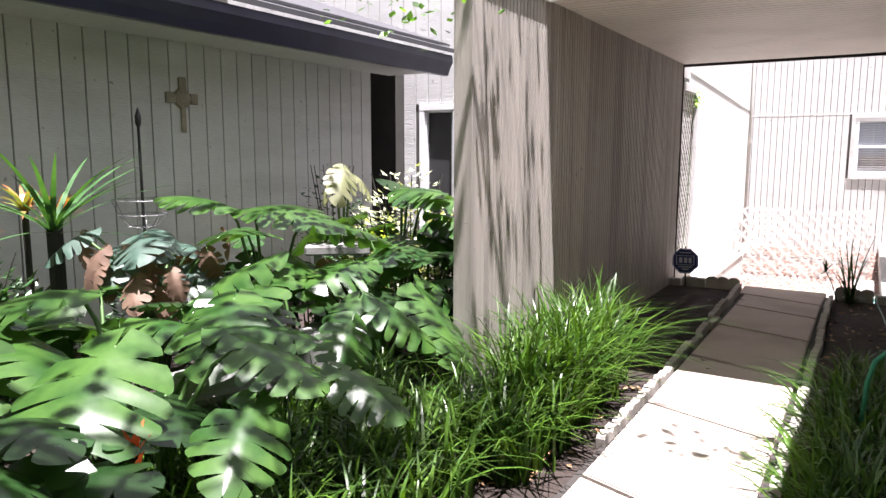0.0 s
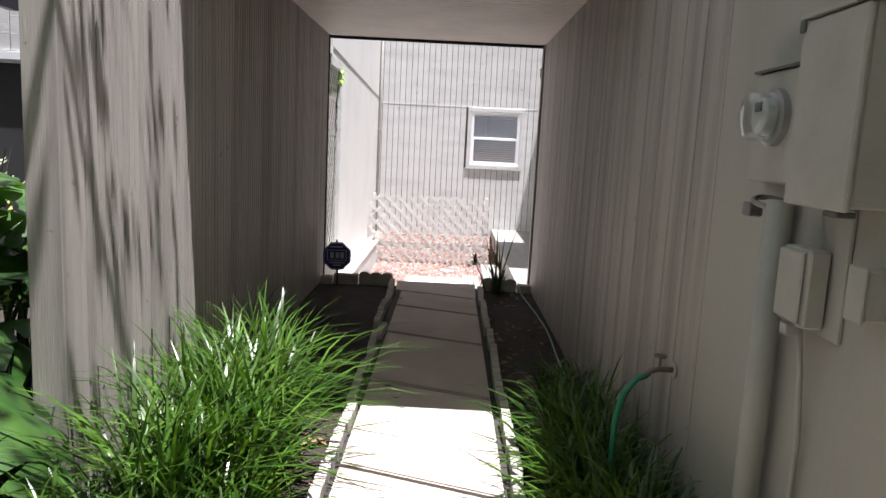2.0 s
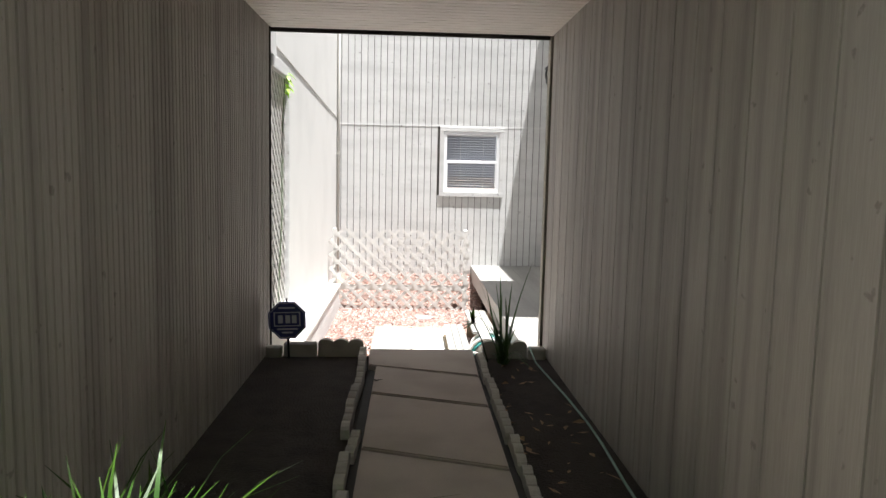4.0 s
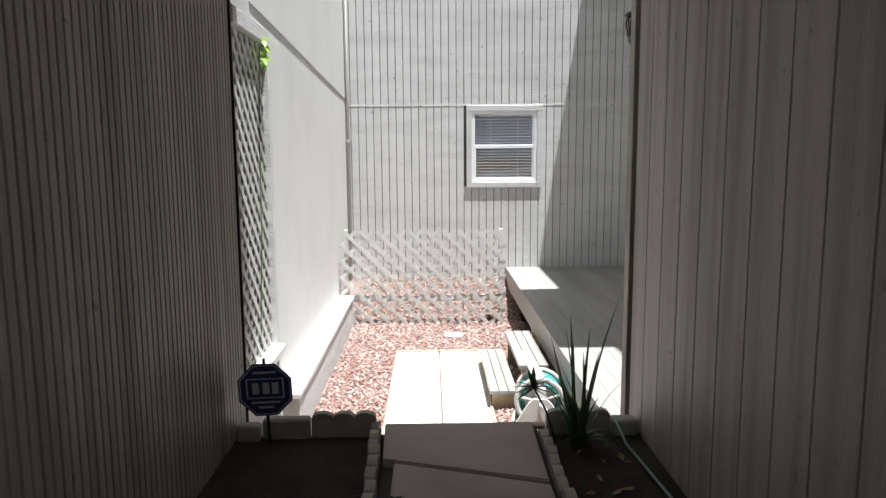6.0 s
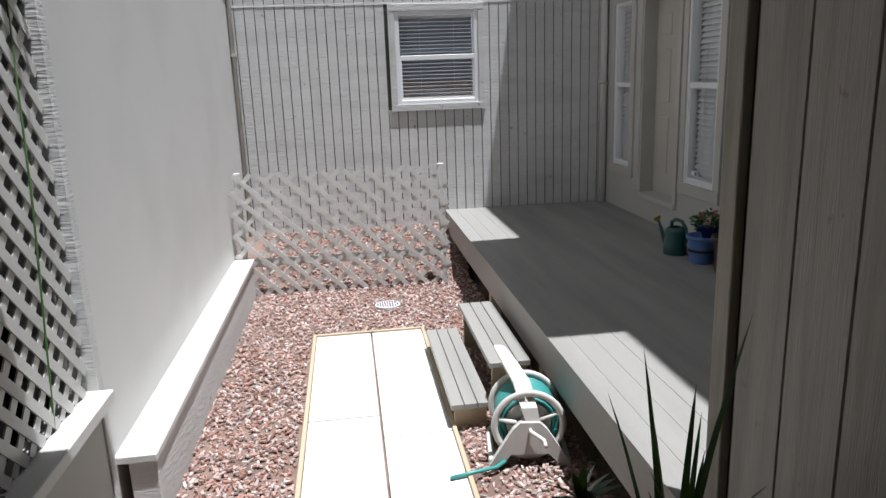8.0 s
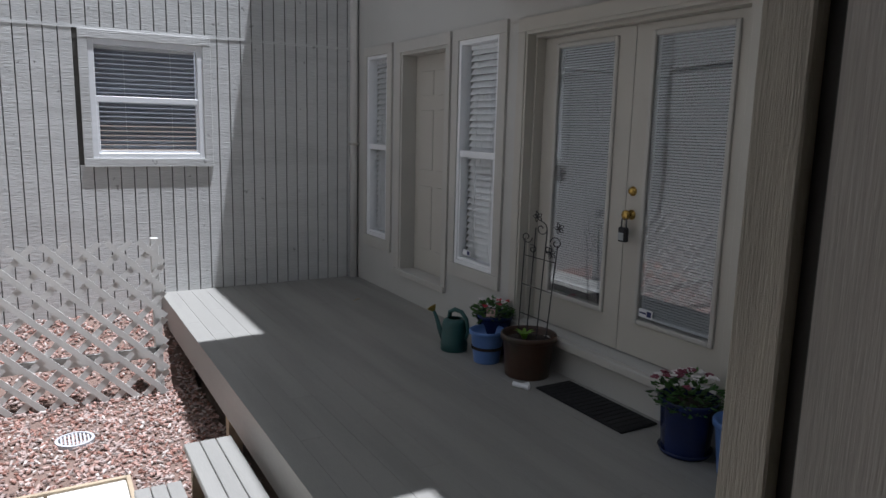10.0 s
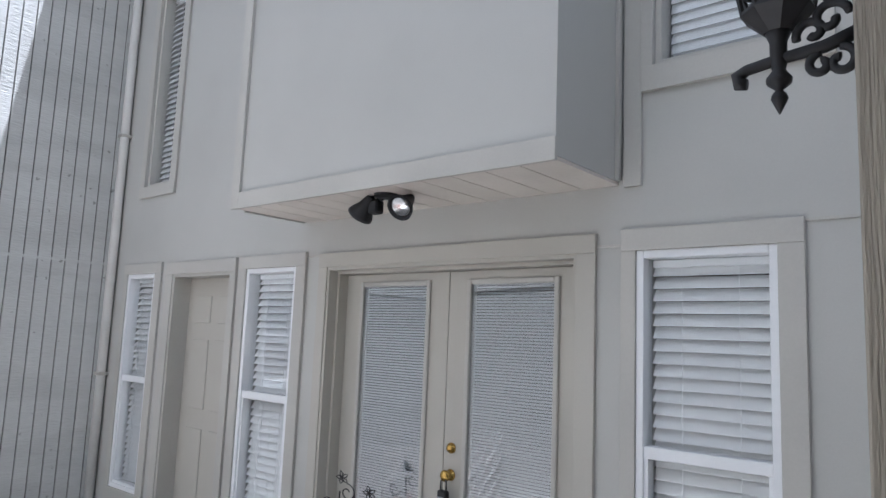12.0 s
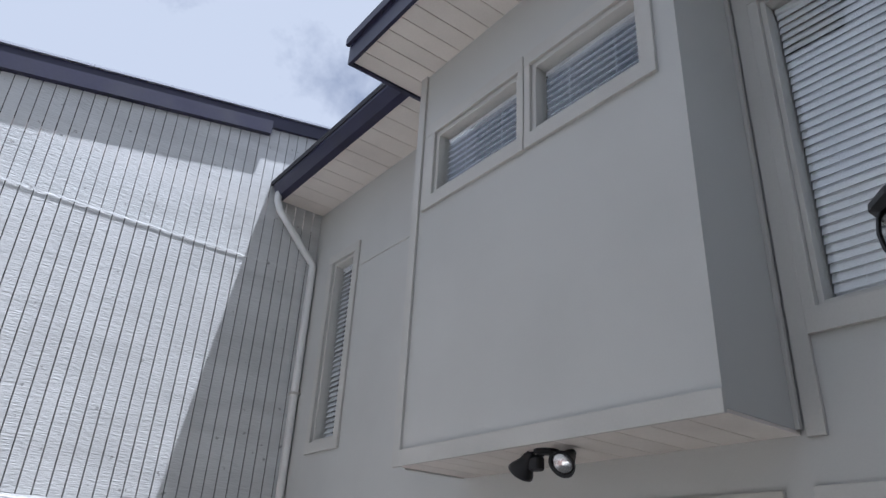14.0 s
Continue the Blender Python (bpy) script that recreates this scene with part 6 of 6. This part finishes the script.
# pale parasol leaf and clipped pale shrub near the end wall
broad_plant(-3.42, 4.1, [(0.05, -0.05, 1.42, 0.34, -110, -50), (0.0, 0.1, 1.38, 0.30, -60, -50), (-0.1, 0.0, 1.36, 0.28, 160, -45)], "plant with pale drooping parasol leaves", meshes=[mesh_of(split_leaf(1.0, 6, 0.8, 0.5, 51, 0.4), "leaf", leafmat("pale_leaf", (0.42, 0.45, 0.22), (0.5, 0.5, 0.3), 0.5, 0.4), True)])


def shrub(name, m, spread, h, count, size, material, label):
    e = empty(name, m)
    for k in range(7):
        a = k * 0.9
        bm = bmesh.new()
        tube(bm, [(0, 0, 0), (spread * 0.3 * math.cos(a), spread * 0.3 * math.sin(a), h * 0.5), (spread * 0.6 * math.cos(a), spread * 0.6 * math.sin(a), h * 0.95)], [0.012, 0.008, 0.004], 5)
        part("stem", bm, dark_board_and_shade, e)
    bm = bmesh.new()
    leafy(bm, (0, 0, h * 0.35), spread, h * 0.65, count, size, rng)
    tagged(part("foliage", bm, material, e), kind="stuff")
    return tagged(e, label, "shrub", "shrubs of the bed")


lime_leaf = leafmat("garden_lime_leaf", (0.20, 0.26, 0.05), (0.30, 0.34, 0.08), 0.5, 0.4)
pale_top = leafmat("variegated_leaf", (0.36, 0.40, 0.26), (0.45, 0.47, 0.35), 0.5, 0.35)
deep_leaf = leafmat("deep_leaf", (0.022, 0.065, 0.018), (0.04, 0.10, 0.03), 0.4, 0.25)
shrub("variegated_shrub", pose(-3.05, 4.55, -0.06), 0.55, 1.50, 900, 0.075, pale_top, "pale variegated shrub beside the end wall")
shrub("lime_shrub", pose(-3.0, 4.1, -0.06), 0.40, 1.15, 500, 0.06, lime_leaf, "lime yellow leaved shrub among the plants")
shrub("lime_shrub", pose(-2.85, 3.0, -0.06), 0.2, 0.65, 200, 0.05, lime_leaf, "lime yellow leaved shrub among the plants")
shrub("dark_shrub", pose(-2.45, 4.8, -0.06), 0.45, 1.25, 900, 0.09, deep_leaf, "dense dark green shrub beside the wall end")
shrub("dark_shrub", pose(-3.6, 4.9, -0.06), 0.55, 1.0, 700, 0.09, deep_leaf, "dense dark green shrub beside the wall end")
shrub("dark_shrub", pose(-4.1, 2.9, -0.06), 0.5, 0.85, 700, 0.08, deep_leaf, "dense dark green shrub before the house wall")
shrub("dark_shrub", pose(-3.9, 1.2, -0.06), 0.6, 1.1, 900, 0.09, deep_leaf, "dense dark green shrub before the house wall")
shrub("dark_shrub", pose(-3.0, 0.4, -0.06), 0.6, 1.0, 900, 0.09, deep_leaf, "dense dark green shrub before the house wall")
shrub("dark_shrub", pose(-2.5, 3.4, -0.06), 0.5, 0.55, 600, 0.09, deep_leaf, "dense dark green shrub under the broad leaves")
shrub("dark_shrub", pose(-4.55, 5.3, -0.06), 0.4, 1.55, 300, 0.07, deep_leaf, "slender dark green shrub at the house corner")
# spiky palm and red bromeliads at the far side
palm = empty("palm", pose(-3.75, 1.75, -0.06))
for k in range(22):
    a = radians(360 * k / 22 + rng.uniform(-12, 12))
    bm = bmesh.new()
    blade(bm, Vector((0, 0, 1.12)), Vector((math.cos(a) * 0.95, math.sin(a) * 0.95, rng.uniform(0.1, 1.0))), rng.uniform(0.65, 0.9), 0.022, 0.2, 5)
    part("leaf", bm, deep_leaf, palm)
bm = bmesh.new()
tube(bm, [(0, 0, 0), (0.01, 0.01, 0.5), (0, 0, 1.14)], [0.06, 0.05, 0.04], 8)
part("trunk", bm, dark_board_and_shade, palm)
tagged(palm, "dark spiky palm with long narrow leaves", "palm")
brom = leafmat("bromeliad", (0.30, 0.07, 0.03), (0.12, 0.16, 0.04), 0.4, 0.3)
for x, y, z in ((-4.05, 1.75, 1.25), (-4.2, 2.05, 1.2), (-4.1, 1.45, 1.1)):
    e = empty("bromeliad", pose(x, y, -0.06))
    bm = bmesh.new()
    tube(bm, [(0, 0, 0), (0, 0, z)], 0.02, 6)
    part("stem", bm, dark_board_and_shade, e)
    for k in range(14):
        a = radians(k * 137.5)
        bm = bmesh.new()
        blade(bm, Vector((0, 0, z - 0.02)), Vector((math.cos(a) * 0.8, math.sin(a) * 0.8, rng.uniform(0.4, 1.3))), 0.24, 0.022, 0.5, 4)
        part("leaf", bm, brom, e)
    tagged(e, "red and green bromeliad rosette", "plant")
# masonry among the plants
stone = mat("weathered_stone", (0.22, 0.22, 0.21), 0.9, var=0.25, scale=5, fine=60, bump=0.5)
blk = empty("stone_block", pose(-2.32, 2.55, -0.06, 0, 0, 20))
boxpart("block", (-0.14, 0.14, -0.14, 0.14, 0, 0.56), stone, blk, 0.02)
tagged(blk, "pale weathered square stone post among leaves", "stone post")
blk = empty("stone_block", pose(-2.35, 1.75, -0.06, 0, 0, -15))
boxpart("block", (-0.2, 0.2, -0.2, 0.2, 0, 0.40), stone, blk, 0.02)
boxpart("cap", (-0.24, 0.24, -0.24, 0.24, 0.402, 0.47), stone, blk, 0.02)
tagged(blk, "grey weathered stone pedestal under the leaves", "stone post")
bench = empty("stone_bench", pose(-3.1, 3.62, -0.06, 0, 0, 40))
boxpart("seat", (-0.25, 0.25, -0.12, 0.12, 0.82, 0.90), stone, bench, 0.015)
for x in (-0.18, 0.13):
    boxpart("leg", (x, x + 0.06, -0.09, 0.09, 0, 0.819), stone, bench, 0.01)
tagged(bench, "small pale stone bench among the foliage", "bench")

# ---- border grass ----
grass_mat = leafmat("grass_blade", (0.022, 0.062, 0.008), (0.062, 0.125, 0.014), 0.34, 0.26)


def grass(label, zones, seed, mat_):
    """Arching strap leaves out of many crowns; zones: x0, x1, y0, y1, crowns, height."""
    r = np.random.RandomState(seed)
    V, Fc = [], []
    for x0, x1, y0, y1, crowns, hgt in zones:
        for _ in range(crowns):
            bx, by = r.uniform(x0, x1), r.uniform(y0, y1)
            for _ in range(12):
                a = r.uniform(0, 6.283)
                L = hgt * r.uniform(0.75, 1.3)
                reach = r.uniform(0.15, 0.85)
                w = r.uniform(0.0055, 0.0105)
                ca, sa = math.cos(a), math.sin(a)
                ox, oy = r.normal(0, 0.03, 2)
                tw = r.uniform(-0.5, 0.5)
                n = 5
                base = len(V)
                for i in range(n + 1):
                    s = i / n
                    out = L * reach * s ** 1.5
                    up = L * (1.15 * s - (0.35 + 0.45 * reach) * s * s)
                    ww = w * (1 - s ** 3) if i < n else 0.0006
                    sx, sy = -math.sin(a + tw * s) * ww, math.cos(a + tw * s) * ww
                    px, py, pz = bx + ox + ca * out, by + oy + sa * out, -0.06 + up
                    V.append((px - sx, py - sy, pz))
                    V.append((px + sx, py + sy, pz))
                for i in range(n):
                    k = base + 2 * i
                    Fc.append((k, k + 1, k + 3, k + 2))
    me = bpy.data.meshes.new("border_grass")
    me.from_pydata(V, [], Fc)
    me.materials.append(mat_)
    me.polygons.foreach_set("use_smooth", [True] * len(me.polygons))
    return tagged(new("border_grass", me), label, "grass", kind="stuff")


grass("bright green strap leaved border grass beside the wall end", [(-1.28, -0.92, 2.75, 4.2, 78, 0.92), (-1.42, -0.85, 2.3, 2.9, 28, 0.62)], 1, grass_mat)
grass("green strap leaved border grass along the walk", [(-2.3, -0.95, 0.9, 2.6, 165, 0.60), (-1.15, -0.85, -2.5, 1.0, 110, 0.5), (-2.6, -1.1, -0.3, 1.0, 120, 0.46)], 2, grass_mat)
grass("shaded strap leaved border grass against the wall", [(0.36, 0.64, 2.2, 4.1, 95, 0.60), (0.38, 0.68, -2.5, 2.2, 120, 0.45), (0.45, 0.68, 4.3, 4.9, 14, 0.40)], 3, grass_mat)

# fallen leaves and stones on the walk's border
litter = np.random.RandomState(9)
fallen = mat("fallen_leaf", (0.25, 0.15, 0.08), 0.8, var=0.3, each=0.2)
bm = bmesh.new()
for _ in range(260):
    zone = litter.rand()
    x, y = (litter.uniform(-1.9, -0.72), litter.uniform(0.5, 4.6)) if zone < 0.75 else (litter.uniform(0.2, 0.72), litter.uniform(3.5, 8.0))
    a, L = litter.uniform(0, 6.283), litter.uniform(0.02, 0.05)
    dx, dy = math.cos(a) * L, math.sin(a) * L
    z = -0.052
    vs = [bm.verts.new(q) for q in ((x - dx, y - dy, z), (x - dy * 0.4, y + dx * 0.4, z + litter.uniform(0, 0.02)), (x + dx, y + dy, z + litter.uniform(0, 0.015)), (x + dy * 0.4, y - dx * 0.4, z + 0.004))]
    bm.faces.new(vs)
tagged(part("leaf_litter", bm, fallen), "dry brown fallen leaves on the mulch", "leaf litter", kind="stuff")
for x, y, r in ((-0.62, 7.25, 0.03), (-0.52, 4.75, 0.022), (-0.45, 4.55, 0.018)):
    bm = bmesh.new()
    blade(bm, Vector((0, 0, 0.003)), Vector((0.7, 0.3, 0.25)), r * 2.5, r * 0.5, 0.2, 4)
    blade(bm, Vector((0, 0, 0.003)), Vector((-0.4, 0.6, 0.2)), r * 2, r * 0.4, 0.15, 4)
    p = part("curled_leaf", bm, dark_board_and_shade)
    p.location = (x, y, 0.002)
    tagged(p, "dark curled dead leaf on the concrete", "dead leaf")

# ---- tree over the garden ----
tree = empty("tree", pose(-4.3, -1.6, -0.06))
bark = mat("bark", (0.12, 0.09, 0.07), 0.9, var=0.35, scale=6, fine=40, bump=0.9, dist=0.02)
bm = bmesh.new()
tube(bm, [(0, 0, 0), (0.05, 0.02, 0.8), (0.0, 0.1, 2.2), (0.15, 0.3, 3.4), (0.3, 0.5, 4.6)], [0.20, 0.16, 0.14, 0.12, 0.08], 12)
part("trunk", bm, bark, tree, smooth=True)
rng = random.Random(17)
tips = []
for k in range(16):
    bm = bmesh.new()
    a = radians(k * 137.5)
    z0 = 2.9 + 0.11 * k
    reach = rng.uniform(2.0, 3.6)
    ex, ey = math.cos(a) * reach + 1.2, math.sin(a) * reach + 1.9
    pts = [Vector((0.15, 0.3, z0)), Vector((ex * 0.4, ey * 0.4, z0 + 0.7)), Vector((ex * 0.75, ey * 0.75, z0 + 1.1)), Vector((ex, ey, z0 + 1.15))]
    tube(bm, pts, [0.07, 0.05, 0.03, 0.012], 7)
    for j in range(5):
        f = rng.uniform(0.4, 1.0)
        q = pts[1].lerp(pts[3], f)
        e2 = q + Vector((rng.uniform(-0.7, 0.7), rng.uniform(-0.7, 0.7), rng.uniform(-0.1, 0.6)))
        tube(bm, [q, q.lerp(e2, 0.5) + Vector((0, 0, 0.06)), e2], [0.018, 0.012, 0.005], 5)
        tips += [e2, q.lerp(e2, 0.5), q]
    part("limb", bm, bark, tree, smooth=True)
# low hanging twig over the garden
bm = bmesh.new()
twig_pts = [Vector((1.5, 2.9, 4.3)), Vector((1.7, 3.5, 3.3)), Vector((1.95, 4.15, 2.80)), Vector((2.5, 4.65, 2.55))]
tube(bm, twig_pts, [0.02, 0.012, 0.008, 0.004], 6)
part("limb", bm, bark, tree, smooth=True)
rs = np.random.RandomState(12)
V, Fc = [], []


def leaf_at(p, size):
    d = Vector(rs.normal(0, 1, 3))
    d.z = d.z * 0.5 - 0.2
    d.normalize()
    s = d.cross(Vector((*rs.normal(0, 0.35, 2), 1))).normalized()
    L = size * rs.uniform(0.7, 1.3)
    k = len(V)
    for q in (p, p + d * L * 0.45 + s * L * 0.3, p + d * L, p + d * L * 0.45 - s * L * 0.3):
        V.append(tuple(q))
    Fc.append((k, k + 1, k + 2, k + 3))


for t_ in tips:
    for _ in range(20 if t_.x < 2.4 else 11):
        leaf_at(t_ + Vector(rs.normal(0, 0.17, 3)), 0.085)
for f in range(340):
    k = 1 + (f % 2)
    q = twig_pts[k].lerp(twig_pts[k + 1], rs.rand())
    if q.z < 3.4:
        leaf_at(q + Vector(rs.normal(0, 0.16, 3)), 0.07)
# unseen crown over the start of the walk, added to block sky light
over = []
for k in range(9):
    bm = bmesh.new()
    ex, ey = 2.4 + 0.7 * k - 0.05 * k * k, -3.6 + 3.9 * ((k * 0.618) % 1.0)
    pts = [Vector((0.1, 0.2, 3.2 + 0.08 * k)), Vector((ex * 0.4, ey * 0.4, 4.4)), Vector((ex * 0.75, ey * 0.75, 4.9)), Vector((ex, ey, 5.0))]
    tube(bm, pts, [0.07, 0.05, 0.03, 0.012], 7)
    for j in range(6):
        q = pts[1].lerp(pts[3], rng.uniform(0.2, 1.0))
        e2 = q + Vector((rng.uniform(-0.8, 0.8), rng.uniform(-0.9, 0.6), rng.uniform(-0.1, 0.7)))
        tube(bm, [q, q.lerp(e2, 0.5) + Vector((0, 0, 0.06)), e2], [0.018, 0.012, 0.005], 5)
        over += [e2, q.lerp(e2, 0.5), q]
    part("limb", bm, bark, tree, smooth=True)
# unseen leaf clusters, added to shade the grass below
for j in range(12):
    q = Vector((rng.uniform(2.95, 3.9), rng.uniform(2.3, 3.6), rng.uniform(4.3, 5.3)))
    bm = bmesh.new()
    tube(bm, [Vector((0.3, 0.5, 4.5)), q * 0.5 + Vector((0, 0, 2.5)), q], [0.012, 0.008, 0.004], 5)
    part("limb", bm, bark, tree, smooth=True)
    for _ in range(75):
        leaf_at(q + Vector(rs.normal(0, 0.19, 3)), 0.09)
# fine hanging shoots over the wall end, sparse leaves
for j in range(6):
    x0, y0 = rng.uniform(2.95, 3.5), 4.1 + 0.22 * j
    bm = bmesh.new()
    tube(bm, [Vector((1.5, 2.9, 4.9)), Vector((x0 - 0.4, y0 - 0.4, 5.4)), Vector((x0, y0, 4.6 + 0.1 * (j % 3)))], [0.008, 0.005, 0.003], 5)
    part("limb", bm, bark, tree, smooth=True)
    for _ in range(13):
        leaf_at(Vector((x0, y0, 4.9)) + Vector((rs.normal(0, 0.13), rs.normal(0, 0.11), rs.uniform(-0.4, 0.6))), 0.072)
# a thin shoot whose few leaves dapple the paving
bm = bmesh.new()
tube(bm, [Vector((0.3, 0.5, 4.5)), Vector((2.6, 2.6, 5.3)), Vector((4.2, 3.9, 4.9)), Vector((4.95, 4.2, 4.7))], [0.03, 0.02, 0.01, 0.004], 6)
part("limb", bm, bark, tree, smooth=True)
for q in ((4.55, 4.08, 4.75), (4.70, 4.02, 4.7), (4.85, 4.18, 4.65), (5.0, 4.10, 4.62), (4.62, 4.28, 4.8)):
    for _ in range(4):
        leaf_at(Vector(q) + Vector(rs.normal(0, 0.07, 3)), 0.11)
# dense leaves of the added crown, to darken the walk's start
for t_ in over:
    for _ in range(60):
        leaf_at(t_ + Vector(rs.normal(0, 0.30, 3)), 0.11)
me = bpy.data.meshes.new("crown")
me.from_pydata(V, [], Fc)
me.materials.append(leafmat("tree_leaf", (0.06, 0.15, 0.03), (0.13, 0.25, 0.05), 0.4, 0.45))
cr_ = new("crown", me)
cr_.parent = tree
tagged(cr_, kind="stuff")
tagged(tree, "broad leafy shade tree over the garden", "tree")
# climbing shoot on the lattice screen
vine = empty("vine", pose(-1.61, 9.10, 0.15))
bm = bmesh.new()
tube(bm, [(0, -0.2, 0.05), (0.02, -0.1, 0.9), (0.0, 0.02, 1.6), (0.03, 0.0, 2.15)], 0.004, 5)
part("stem", bm, stalk_mat, vine)
for k in range(9):
    bm = bmesh.new()
    a = k * 2.4
    blade(bm, Vector((0.05, -0.06 + 0.012 * k, 2.00 + 0.025 * k)), Vector((0.4 + 0.3 * math.cos(a), 0.7 * math.sin(a), 0.2)), 0.11, 0.028, 0.7, 4)
    part("leaf", bm, lime, vine)
tagged(vine, "bright green vine shoot on the lattice", "vine")
# unseen plain wall behind the start of the walk, added to cut sky light
structure(boxpart("wall_behind_walk", (-9, 6, -5.2, -5.0, -0.8, 5.4), rough_paint), "plain unseen wall added to cut sky light from behind", "wall")

flower = empty("ginger_flower", pose(-1.50, 0.62, -0.06))
bm = bmesh.new()
tube(bm, [(0, 0, 0), (0.02, 0.02, 0.4), (0.05, 0.03, 0.66)], 0.007, 6)
part("stem", bm, stalk_mat, flower)
for k in range(7):
    bm = bmesh.new()
    a = k * 2.4
    blade(bm, Vector((0.05, 0.03, 0.62 + 0.012 * k)), Vector((math.cos(a) * 0.5, math.sin(a) * 0.5, 1.0)), 0.10, 0.016, 0.2, 4)
    part("petal", bm, mat("orange_petal", (0.65, 0.09, 0.02), 0.5, var=0.2) if k == 0 else bpy.data.materials["orange_petal"], flower)
tagged(flower, "orange red flower on a stem among the grass", "flower")
